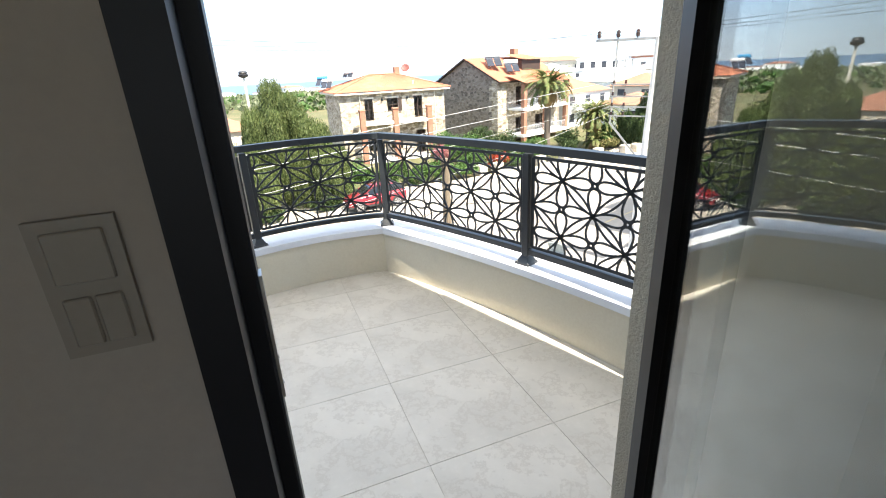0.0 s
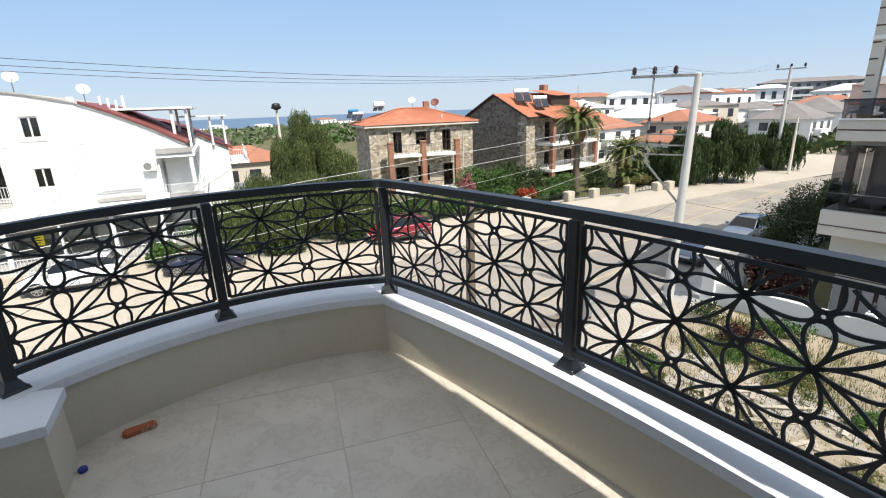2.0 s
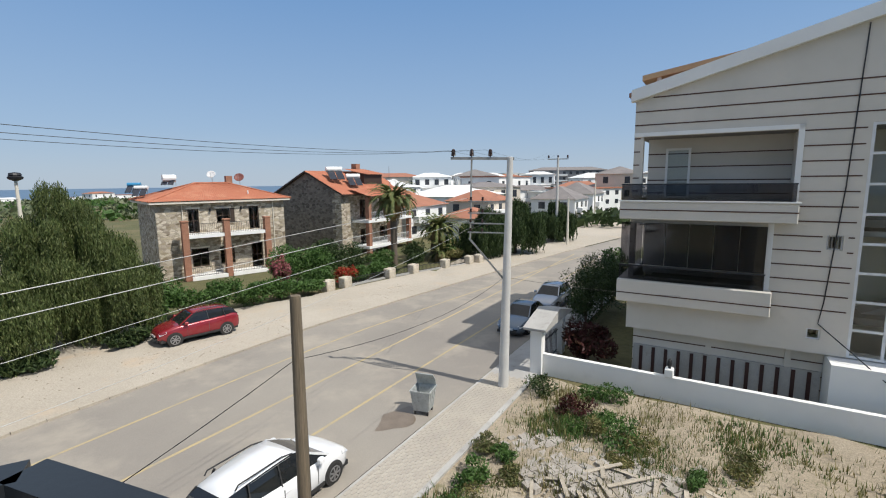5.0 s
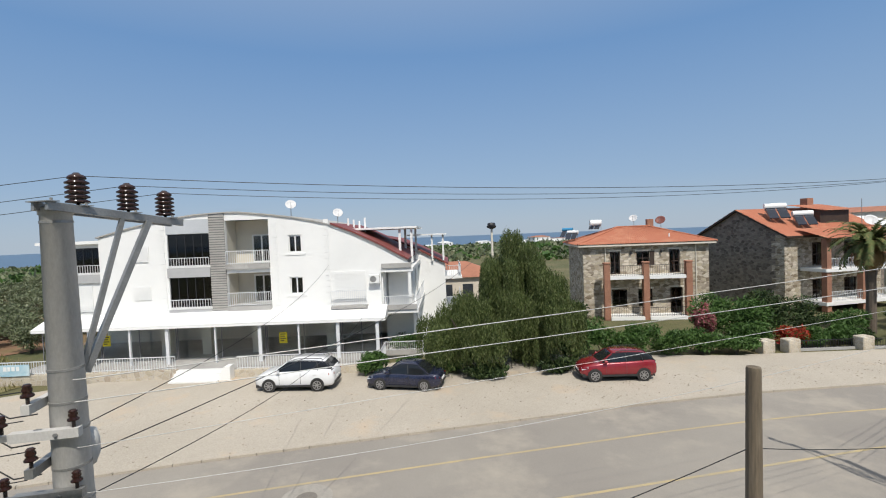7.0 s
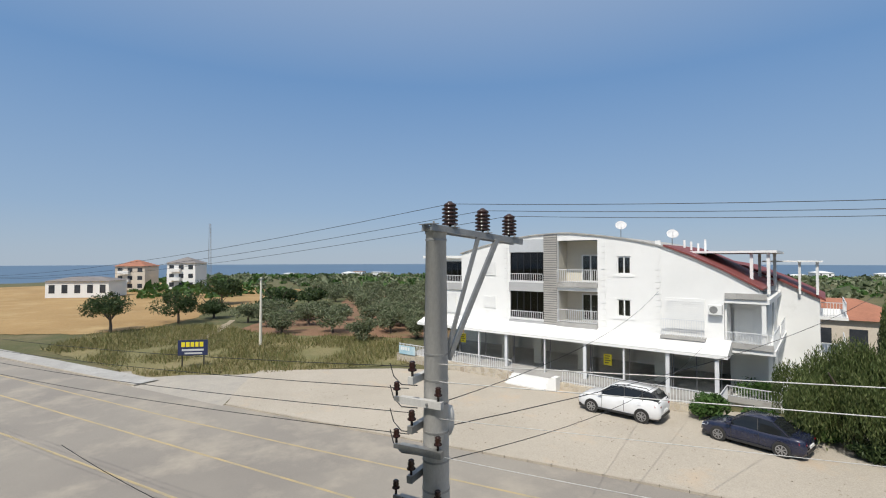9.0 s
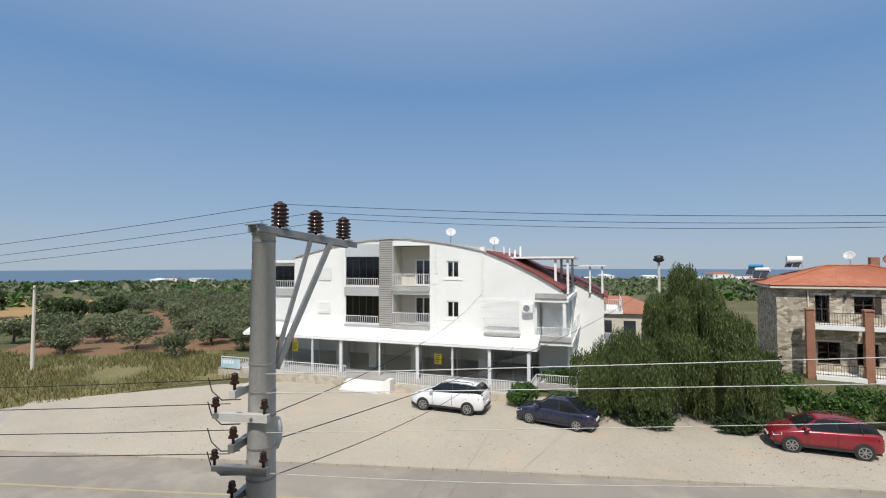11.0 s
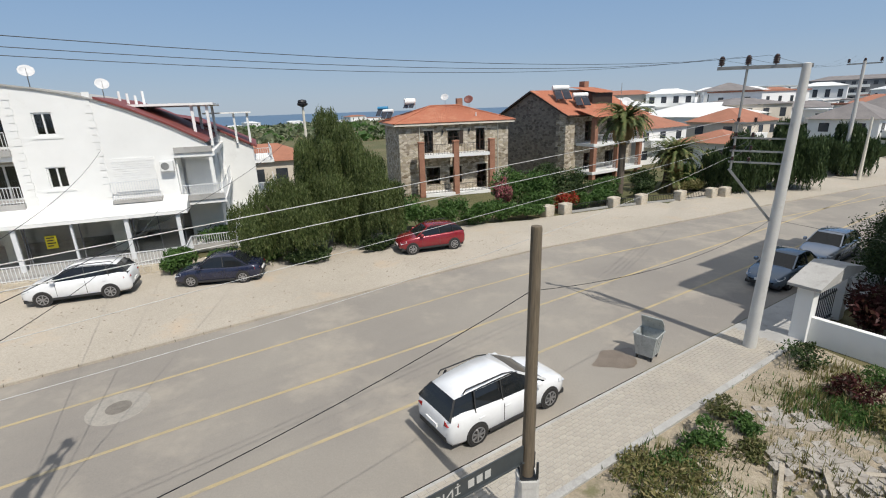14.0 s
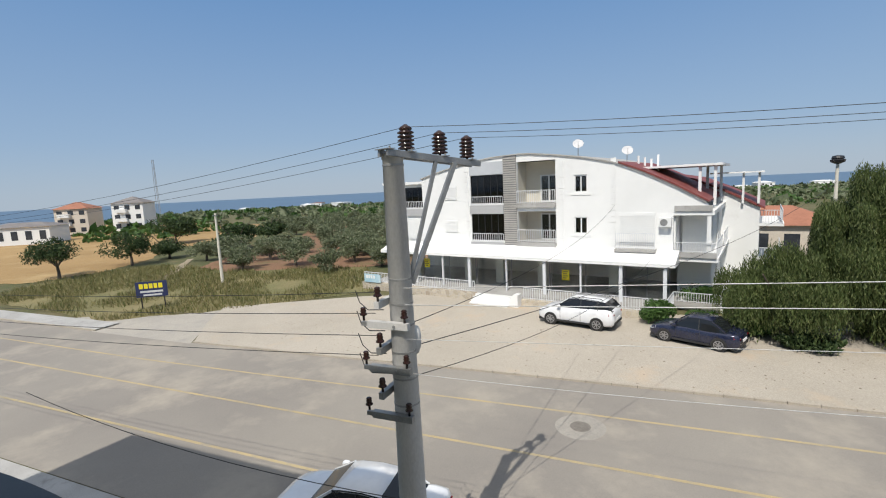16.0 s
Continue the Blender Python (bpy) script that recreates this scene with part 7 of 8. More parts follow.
# ---- plants ----
def foliage(name, c1, c2, c3, rough=0.55):
    m, n, l, b = nodes(name)
    geo = n.new("ShaderNodeNewGeometry")
    col = ramp(n, l, geo.outputs["Random Per Island"], [(0.0, c1), (0.5, c2), (1.0, c3)])
    v = coords(n, l)
    col = mix(n, l, 0.35, col, ramp(n, l, tex(n, l, v, 0.9, 3), [(0.3, (0.25, 0.25, 0.25)), (0.7, (0.75, 0.75, 0.75))]), "OVERLAY")
    l.new(col, b.inputs["Base Color"])
    b.inputs["Roughness"].default_value = rough
    b.inputs["Specular IOR Level"].default_value = 0.25
    tr = n.new("ShaderNodeBsdfTranslucent")
    l.new(col, tr.inputs["Color"])
    ms = n.new("ShaderNodeMixShader")
    ms.inputs["Fac"].default_value = 0.18
    l.new(b.outputs["BSDF"], ms.inputs[1])
    l.new(tr.outputs["BSDF"], ms.inputs[2])
    l.new(ms.outputs["Shader"], n["Material Output"].inputs["Surface"])
    return m


PEPPER = foliage("pepper_leaves", (0.036, 0.056, 0.016), (0.080, 0.112, 0.034), (0.160, 0.185, 0.072))
BUSHGREEN = foliage("bright_bush_leaves", (0.04, 0.085, 0.02), (0.065, 0.13, 0.03), (0.09, 0.16, 0.045))
DARKGREEN = foliage("dark_bush_leaves", (0.022, 0.040, 0.014), (0.040, 0.068, 0.022), (0.072, 0.102, 0.036))
OLIVE = foliage("olive_leaves", (0.085, 0.11, 0.05), (0.145, 0.17, 0.09), (0.23, 0.25, 0.16))
MAROON = foliage("maroon_leaves", (0.05, 0.012, 0.012), (0.07, 0.02, 0.018), (0.04, 0.03, 0.015))
PINK = foliage("pink_blossom", (0.35, 0.09, 0.12), (0.45, 0.16, 0.18), (0.10, 0.12, 0.04))
REDFL = foliage("red_blossom", (0.45, 0.03, 0.02), (0.35, 0.05, 0.03), (0.08, 0.12, 0.03))
PALMGREEN = foliage("palm_leaves", (0.07, 0.10, 0.03), (0.11, 0.14, 0.045), (0.20, 0.17, 0.07))
DRYPALM = foliage("dry_palm_leaves", (0.25, 0.17, 0.07), (0.32, 0.22, 0.10), (0.20, 0.15, 0.06))
DRYGRASS = foliage("weed_blades", (0.10, 0.12, 0.035), (0.17, 0.16, 0.06), (0.30, 0.25, 0.12))
MEADOWLEAF = foliage("weed_leaves", (0.06, 0.075, 0.022), (0.10, 0.115, 0.04), (0.19, 0.17, 0.08))
BARK = surface("bark", (0.14, 0.11, 0.085), (0.10, 0.08, 0.06), 3, 20, 0.95, bump_s=0.7, bump_d=0.02, stretch=(1, 1, 0.3))


def leaf_cloud(seed, n, spread, size, long=1.6, droop=0.0, shell=0.55, lobes=9):
    """Leaves in several uneven lobes inside an ellipsoid of half-sizes spread, as small bent-free blades."""
    r = np.random.default_rng(seed)
    cen = r.normal(size=(lobes, 3))
    cen /= np.linalg.norm(cen, axis=1)[:, None]
    cen *= r.uniform(0.25, 0.72, (lobes, 1))
    cen[:, 2] = cen[:, 2] * 0.8 + 0.05
    rad = r.uniform(0.28, 0.5, lobes)
    k = r.integers(0, lobes, n)
    d = r.normal(size=(n, 3))
    d /= np.linalg.norm(d, axis=1)[:, None]
    p = cen[k] + d * (rad[k] * (shell + (1 - shell) * r.random(n)) * r.uniform(0.85, 1.12, n))[:, None]
    p *= np.array(spread)
    a = r.normal(size=(n, 3))
    a[:, 2] -= droop * 3
    a /= np.linalg.norm(a, axis=1)[:, None]
    b = np.cross(a, r.normal(size=(n, 3)))
    b /= np.linalg.norm(b, axis=1)[:, None] + 1e-9
    s = size * r.uniform(0.6, 1.3, n)[:, None]
    a, b = a * s * long, b * s
    v = np.stack([p - a, p + b * 0.5, p + a, p - b * 0.5], 1).reshape(-1, 3)
    g = Geo()
    g.v, g.f = v.tolist(), [tuple(range(4 * i, 4 * i + 4)) for i in range(n)]
    return g


def strands(seed, n, spread, z_mid, drop_by, size):
    """Hanging twigs with narrow leaves round a domed crown."""
    r = random.Random(seed)
    g = Geo()
    domes = []
    for k in range(26):
        a0, q0 = 2 * math.pi * k / 26 + r.uniform(-0.3, 0.3), r.choice((0.3, 0.75, 0.9, 0.62))
        domes.append((spread[0] * q0 * math.cos(a0), spread[1] * q0 * math.sin(a0), z_mid + spread[2] * r.uniform(-0.75, 0.55) * (1.25 - q0), spread[0] * r.uniform(0.16, 0.36)))
    domes.append((0.0, 0.0, z_mid + spread[2] * 0.70, spread[0] * 0.32))
    domes.append((spread[0] * 0.3, -spread[1] * 0.2, z_mid + spread[2] * 0.5, spread[0] * 0.34))
    for _ in range(n):
        cx, cy, cz, cr = r.choice(domes)
        a = r.uniform(0, 2 * math.pi)
        q = r.uniform(0.05, 1.0) ** 0.45
        x, y = cx + cr * q * math.cos(a), cy + cr * q * math.sin(a)
        top = cz + cr * 0.8 * math.sqrt(max(0.0, 1 - q * q)) * r.uniform(0.45, 1.3) + r.uniform(-0.1, 0.3)
        ln = min(r.uniform(0.3, 1.0) * drop_by * (0.30 + 0.55 * q), max(0.3, top - 0.12))
        m = int(ln / 0.12) + 2
        for k in range(m):
            f = k / m
            px, py = x * (1 + 0.06 * f) + r.uniform(-0.08, 0.08), y * (1 + 0.06 * f) + r.uniform(-0.08, 0.08)
            pz = top - ln * f
            b = r.uniform(0, math.pi)
            w, h = size * r.uniform(0.5, 1.0), size * r.uniform(1.0, 2.2)
            dx, dy = math.cos(b) * w, math.sin(b) * w
            tx, ty = r.uniform(-0.5, 0.5) * h, r.uniform(-0.5, 0.5) * h
            i = len(g.v)
            g.v += [(px - tx, py - ty, pz + h), (px + dx * 0.5, py + dy * 0.5, pz), (px + tx, py + ty, pz - h), (px - dx * 0.5, py - dy * 0.5, pz)]
            g.f.append((i, i + 1, i + 2, i + 3))
    return g


def trunk(parent, h, r, seed, spread=1.2):
    rr = random.Random(seed)
    part("trunk", Geo().tube([(0, 0, -0.1), (0.05, 0.03, h * 0.5), (0.1, -0.04, h)], [r * 1.2, r, r * 0.8], 9), BARK, parent)
    for k in range(5):
        a = 2 * math.pi * k / 5 + rr.uniform(-0.4, 0.4)
        e = Vector((math.cos(a) * spread, math.sin(a) * spread, h + spread * rr.uniform(0.7, 1.4)))
        part("limb", Geo().tube([(0.1, -0.04, h * 0.9), e * 0.5 + Vector((0, 0, h * 0.45)), e], [r * 0.6, r * 0.4, r * 0.15], 6), BARK, parent)


def drooping_tree(u, v, h, rad, seed, label, n=1500, mat_=None, leaf=0.056):
    t = thing("tree", label, "tree", street_pose(u, v))
    trunk(t, h * 0.35, 0.2, seed, rad * 0.6)
    part("crown", strands(seed, n, (rad, rad, h * 0.42), h * 0.56, h * 0.62, leaf), mat_ or PEPPER, t)
    return t


drooping_tree(8.5, 30.2, 4.9, 2.4, 1, "wide drooping pepper tree with feathery green leaves", 6200)
drooping_tree(12.2, 32.0, 9.0, 2.35, 2, "tall drooping pepper tree with feathery green leaves", 7200)
drooping_tree(13.4, 30.3, 6.4, 2.4, 3, "drooping pepper tree beside the parked red car", 6200)
drooping_tree(51.6, 22.8, 6.2, 2.7, 5, "drooping roadside tree further up the street", 4200, DARKGREEN, 0.11)
drooping_tree(47.5, 24.6, 5.4, 2.3, 6, "drooping roadside tree further up the street", 3200, DARKGREEN, 0.11)
drooping_tree(64.0, 22.2, 5.4, 2.7, 7, "dark drooping tree beside distant villas", 2600, DARKGREEN, 0.12)


def bush(u, v, rx, ry, h, seed, mat_, label, n=1300, size=0.11, name="bush", z=GZ, lobes=9):
    b = thing(name, label, "bush", street_pose(u, v, z))
    for end, thick in (((0.05, 0, h * 0.4), 0.05), ((rx * 0.3, ry * 0.2, h * 0.5), 0.035), ((-rx * 0.3, 0.1, h * 0.5), 0.035)):
        part("stem", Geo().tube([(0, 0, 0), end], thick, 6), BARK, b)
    g = leaf_cloud(seed, n, (rx * 1.15, ry * 1.15, h * 0.62), size, lobes=lobes)
    g.v = [(x, y, max(0.03, z_ + h * 0.48)) for x, y, z_ in g.v]
    part("leaves", g, mat_, b)
    return b


for k, (u, v, rx, ry, h, mt, lab) in enumerate((
        (15.6, 30.4, 1.5, 1.2, 2.6, BUSHGREEN, "dense green garden bush"), (17.6, 30.6, 1.6, 1.2, 2.8, BUSHGREEN, "dense green garden bush"), (19.8, 30.2, 1.6, 1.2, 2.3, BUSHGREEN, "dense green garden bush"),
        (21.9, 29.6, 1.5, 1.1, 1.8, BUSHGREEN, "leafy green hedge bush with pale flowers"), (24.0, 29.4, 1.5, 1.1, 1.6, BUSHGREEN, "leafy green hedge bush"), (25.8, 28.6, 1.3, 1.0, 1.2, BUSHGREEN, "low green hedge bush"),
        (16.5, 32.8, 2.0, 1.4, 3.4, DARKGREEN, "dark green shrub against the stone house"), (27.0, 32.0, 1.9, 1.6, 3.6, BUSHGREEN, "tall leafy shrub between the stone houses"), (29.3, 31.6, 2.0, 1.7, 4.2, BUSHGREEN, "tall leafy shrub between the stone houses"), (31.5, 32.2, 1.8, 1.6, 3.6, DARKGREEN, "dark shrub beside the grey stone house"),
        (25.6, 31.4, 0.9, 0.8, 3.0, PINK, "pink flowering oleander bush"), (30.2, 28.8, 1.0, 0.8, 1.5, REDFL, "red flowering garden bush"), (31.6, 28.7, 1.3, 0.8, 1.3, BUSHGREEN, "low green garden bush"), (33.4, 28.4, 1.4, 0.9, 1.3, BUSHGREEN, "low green garden bush"), (35.2, 28.2, 1.2, 0.9, 1.1, DARKGREEN, "low dark garden bush"),
        (3.2, 31.6, 1.1, 0.8, 1.5, BUSHGREEN, "bright green bush beside the white block"), (5.0, 31.0, 1.0, 0.8, 1.2, BUSHGREEN, "bright green bush behind the navy car"), (6.0, 36.0, 1.6, 1.2, 1.8, BUSHGREEN, "garden bush beside the white block"),
        (28.5, 8.9, 1.9, 1.6, 3.6, DARKGREEN, "large dark clipped bush beside the cream house"), (31.6, 8.7, 2.1, 1.7, 4.0, DARKGREEN, "large dark clipped bush beside the cream house"), (34.6, 8.6, 1.6, 1.4, 3.7, BUSHGREEN, "light green bush by the road"), (23.0, 7.4, 1.5, 1.1, 1.9, MAROON, "dark maroon shrub behind the gate"),
        (46.0, 28.0, 2.2, 1.6, 2.4, BUSHGREEN, "overgrown green garden shrub"), (49.0, 27.0, 2.0, 1.5, 1.8, DRYGRASS, "dry overgrown weeds in a garden"), (41.5, 29.8, 1.6, 1.3, 2.2, DARKGREEN, "dark garden shrub below the palms"),
        (34.2, 31.6, 2.1, 1.6, 2.8, DARKGREEN, "dark garden shrub before the grey stone house"), (36.6, 30.4, 2.0, 1.4, 2.0, BUSHGREEN, "green garden shrub before the grey stone house"), (39.6, 28.2, 1.5, 0.9, 1.3, DARKGREEN, "low dark hedge behind the garden fence"), (47.6, 29.4, 2.2, 1.5, 2.1, BUSHGREEN, "overgrown green garden shrub"), (44.4, 26.8, 1.5, 1.0, 1.2, DRYGRASS, "dry overgrown weeds in a garden"), (28.0, 29.9, 1.5, 1.0, 1.7, BUSHGREEN, "leafy green hedge bush"), (13.6, 28.4, 1.2, 0.8, 0.9, DARKGREEN, "low dark undergrowth beneath the pepper tree"), (9.6, 28.9, 1.4, 0.8, 0.9, DARKGREEN, "low dark undergrowth beneath the pepper tree"), (7.4, 30.6, 1.2, 0.9, 1.1, BUSHGREEN, "bright green bush behind the navy car"))):
    hedge = "clipped" in lab
    bush(u, v, rx, ry, h, 50 + k, mt, lab, 9000 if hedge else 2600 if h < 3 else 4200, 0.05 if hedge else 0.085, lobes=30 if hedge else 12)


def field_tree(x, y, h, rad, seed, mat_, label, n=4200, size=0.105):
    t = thing("tree", label, "tree", pose(x, y, land(x, y)))
    trunk(t, h * 0.3, 0.16, seed, rad * 0.55)
    g = leaf_cloud(seed, n, (rad, rad, h * 0.50), size)
    g.v = [(a, b, max(0.25, c + h * 0.53)) for a, b, c in g.v]
    part("crown", g, mat_, t)
    return t


field_tree(-67.7, -1.2, 5.2, 3.3, 101, DARKGREEN, "round dark green field tree")
field_tree(-72.7, 5.9, 5.4, 3.7, 102, DARKGREEN, "round dark green field tree")
field_tree(-76, 10.5, 3.4, 3.6, 103, DARKGREEN, "low dark green thicket behind the track")
field_tree(-100, 14.0, 5.5, 5.0, 104, DARKGREEN, "dark green thicket by the wheat field", 2600, 0.2)
field_tree(-78, 20.0, 4.2, 5.0, 105, DARKGREEN, "dark green thicket at the field's edge", 2600, 0.2)
field_tree(-86, 27.0, 4.0, 4.6, 106, DARKGREEN, "dark green thicket at the field's edge", 2400, 0.2)
olives = []
for s in range(3):
    t = thing("olive_tree", "grey-green olive tree with a low round crown", "tree", pose(-50 - 4 * s, 30, land(-50 - 4 * s, 30)), group="olive grove")
    trunk(t, 1.0, 0.14, 200 + s, 0.9)
    g = leaf_cloud(210 + s, 2600, (2.6, 2.6, 1.75), 0.105, lobes=12)
    g.v = [(a, b, max(0.2, c + 1.65)) for a, b, c in g.v]
    part("crown", g, OLIVE, t)
    olives.append(t)
rng = random.Random(21)
for i in range(13):
    for j in range(-1, 11):
        x, y = -47 - 6.5 * i + 2.2 * j + rng.uniform(-1, 1), 22 + 5.5 * j - 0.5 * i + rng.uniform(-1, 1)
        d_ = math.hypot(x + 25, y - 26)
        if d_ < 17 or (x < -72 and y < 34) or (y < 19 and x > -55):
            continue
        s = rng.uniform(0.75, 1.25)
        copy_thing(rng.choice(olives), pose(x, y, land(x, y), 0, 0, rng.uniform(0, 360)) @ Matrix.Diagonal((s, s, s, 1)))
# far woods and scrub
def scatter(seed, n, a0, a1, r0, r1, size, hgt):
    r = np.random.default_rng(seed)
    g = Geo()
    for _ in range(n):
        a, q = radians(r.uniform(a0, a1)), r0 + (r1 - r0) * r.random() ** 1.3
        x, y = q * math.cos(a), q * math.sin(a) + 15
        z = land(x, y)
        w = size * r.uniform(0.6, 1.6) * (0.6 + q / 400)
        for _k in range(48):
            d3 = r.normal(size=3)
            d3 /= np.linalg.norm(d3)
            c = (x + d3[0] * w, y + d3[1] * w, z + (abs(d3[2]) * 0.75 + 0.15) * w * hgt)
            e = r.normal(size=3) * w * 0.17
            f = r.normal(size=3) * w * 0.17
            i = len(g.v)
            g.v += [tuple(np.array(c) - e), tuple(np.array(c) + f), tuple(np.array(c) + e), tuple(np.array(c) - f)]
            g.f.append((i, i + 1, i + 2, i + 3))
    return g


tagged(link("distant_scrub", scatter(5, 520, 85, 188, 115, 700, 2.0, 0.8), BUSHGREEN), "dark green scrub and groves spread over the plain", "scrub", kind="stuff")
tagged(link("distant_grove", scatter(6, 850, 85, 178, 120, 900, 2.2, 0.7), OLIVE), "grey-green olive groves reaching towards the sea", "grove", kind="stuff")
tagged(link("town_trees", scatter(7, 260, 25, 85, 75, 380, 2.0, 1.1), DARKGREEN), "dark garden trees between distant houses", "trees", kind="stuff")


# fields
def field(poly, lift, material, name, label, step=6.0):
    xs, ys = [p[0] for p in poly], [p[1] for p in poly]
    g = Geo()
    for i in range(int((max(xs) - min(xs)) / step) + 1):
        x = min(xs) + i * step
        col = cut(cut(poly, 0, x, 1), 0, x + step, -1)
        if len(col) < 3:
            continue
        for j in range(int((max(ys) - min(ys)) / step) + 1):
            y = min(ys) + j * step
            piece = cut(cut(col, 1, y, 1), 1, y + step, -1)
            if len(piece) > 2:
                g.poly([(a, b, land(a, b) + lift) for a, b in piece])
    g.weld = True
    tagged(link(name, g, material), label, "field", kind="structure")


WHEAT = surface("ripe_wheat", (0.36, 0.235, 0.10), (0.29, 0.185, 0.075), 0.05, 4, 1.0, bump_s=0.6, bump_d=0.1, stain=(0.46, 0.34, 0.17), stain_at=(0.5, 0.8), fine_amt=0.35)
SOIL = surface("red_soil", (0.24, 0.13, 0.075), (0.19, 0.11, 0.065), 0.08, 3, 1.0, bump_s=0.5, bump_d=0.1, stain=(0.14, 0.12, 0.05), stain_at=(0.5, 0.7), fine_amt=0.35)
MEADOW = surface("tall_meadow", (0.22, 0.185, 0.085), (0.14, 0.14, 0.055), 0.12, 5, 1.0, bump_s=0.8, bump_d=0.1, stain=(0.24, 0.20, 0.10), stain_at=(0.5, 0.75), fine_amt=0.5)
def wavy(pts, seed, amount, n=9):
    """A field's outline with uneven edges."""
    r, out = random.Random(seed), []
    for (ax, ay), (bx, by) in zip(pts, pts[1:] + pts[:1]):
        for k in range(n):
            w = amount * r.uniform(-1, 1) if k else 0
            out.append((ax + (bx - ax) * k / n + w, ay + (by - ay) * k / n + w * r.uniform(-1, 1)))
    return out


field(wavy([(-74, -15), (-67, -3.5), (-69, 3), (-77, 8), (-92, 12), (-90, 24), (-106, 31), (-120, 44), (-165, 30), (-240, -4), (-220, -60), (-125, -44)], 1, 0.5), 0.05, WHEAT, "ground_wheat", "golden ripe wheat field", 6)
field(wavy([(-56, 14.5), (-62, 12), (-70, 17), (-84, 32), (-120, 48), (-125, 90), (-40, 95), (-32, 60), (-36, 40), (-46, 26)], 2, 0.6), 0.045, SOIL, "ground_grove", "reddish soil of the olive grove", 6)
MEADOW_EDGE = wavy([(-40.5, 2.8), (-47, -0.4), (-58, -6), (-66, -3), (-69, 4), (-68, 11), (-62, 12), (-56, 14.5), (-46, 26), (-34, 23), (-34.6, 19.5), (-37, 10.5)], 3, 0.25)
field(MEADOW_EDGE, 0.04, MEADOW, "ground_meadow", "tall dry green meadow grass", 6)
TRACK = surface("sandy_track", (0.36, 0.30, 0.22), (0.30, 0.25, 0.18), 0.4, 12, 1.0, stain=(0.2, 0.18, 0.1), stain_at=(0.5, 0.7), fine_amt=0.4)
field(wavy([(-52, 5.2), (-60, 8.6), (-72, 12.2), (-72, 13.0), (-60, 9.5), (-52, 5.9)], 4, 0.2, 5), 0.06, TRACK, "ground_track", "narrow sandy footpath through the meadow", 6)


r = np.random.default_rng(31)
g = Geo()
for _ in range(46000):
    x, y = -34 - 35 * r.random(), -6 + 32 * r.random()
    hit = False
    for (ax, ay), (bx, by) in zip(MEADOW_EDGE, MEADOW_EDGE[1:] + MEADOW_EDGE[:1]):
        if (ay > y) != (by > y) and x < (bx - ax) * (y - ay) / (by - ay) + ax:
            hit = not hit
    if not hit or noise.noise((x * 0.22, y * 0.22, 3.0)) < -0.25 + 0.3 * r.random() - 0.15:
        continue
    a, h, w = r.uniform(0, 6.28), r.uniform(0.15, 0.55), 0.035
    z = land(x, y) + 0.03
    i = len(g.v)
    g.v += [(x - w * math.cos(a), y - w * math.sin(a), z), (x + w * math.cos(a), y + w * math.sin(a), z), (x + r.normal() * 0.15, y + r.normal() * 0.15, z + h)]
    g.f.append((i, i + 1, i + 2))
tagged(link("meadow_grass", g, DRYGRASS), "tall dry grass blades standing in the meadow", "grass", kind="stuff")


# palms
def palm(u, v, h, seed, fan, label, fronds=34, length=1.9):
    t = thing("palm_tree", label, "palm", street_pose(u, v))
    r = random.Random(seed)
    g = Geo().tube([(0, 0, 0), (0.05, 0, h * 0.4), (0.02, 0.04, h)], [0.34, 0.30, 0.34], 12)
    part("trunk", g, BARK, t)
    for mat_, lo, hi, nm in ((PALMGREEN, -0.3, 1.2, "fronds"), (DRYPALM, -1.3, -0.5, "dry_skirt")):
        g = Geo()
        for k in range(fronds if nm == "fronds" else fronds * 3 // 4):
            a = r.uniform(0, 2 * math.pi)
            el = r.uniform(lo, hi)
            ln = length * r.uniform(0.75, 1.1) * (0.7 if nm == "dry_skirt" else 1)
            prev = None
            pts = []
            for q in range(8):
                f = q / 7
                e = el - 1.3 * f * f
                p = Vector((0, 0, h)) if prev is None else prev + Vector((math.cos(a) * math.cos(e), math.sin(a) * math.cos(e), math.sin(e))) * ln / 7
                pts.append(p)
                prev = p
            side = Vector((-math.sin(a), math.cos(a), 0))
            for q in range(1, 8):
                for s in (-1, 1):
                    for sub in (0.0, 0.5):
                        p = pts[q - 1].lerp(pts[q], sub)
                        w = (0.55 if not fan else 0.75 * (q / 7) + 0.1) * r.uniform(0.8, 1.1) * (1 - 0.55 * q / 7 if not fan else 1)
                        tip = p + side * s * w * 0.75 + (pts[q] - pts[q - 1]).normalized() * w * 0.7 + Vector((0, 0, -0.18 * w))
                        d_ = (pts[q] - pts[q - 1]) * 0.3
                        i = len(g.v)
                        g.v += [tuple(p - d_), tuple(p + d_), tuple(tip)]
                        g.f.append((i, i + 1, i + 2))
        part(nm, g, mat_, t)


palm(38.6, 30.2, 6.6, 31, False, "tall fan palm with a rough trunk and dry skirt", 105, 3.1)
palm(44.4, 28.6, 3.4, 32, False, "feathery date palm with golden lower fronds", 80, 3.0)
palm(43.0, 27.6, 1.1, 33, False, "low young palm beside the road", 30, 2.0)
palm(46.3, 30.5, 3.0, 34, False, "date palm behind the garden wall", 34, 2.3)

# ---- the overgrown plot below ----
PLOT = surface("rubble_soil", (0.38, 0.325, 0.245), (0.31, 0.26, 0.19), 0.5, 12, 1.0, bump_s=0.9, bump_d=0.05, stain=(0.17, 0.16, 0.08), stain_at=(0.54, 0.68), fine_amt=0.5)
g = Geo()
nu, nv = 30, 40
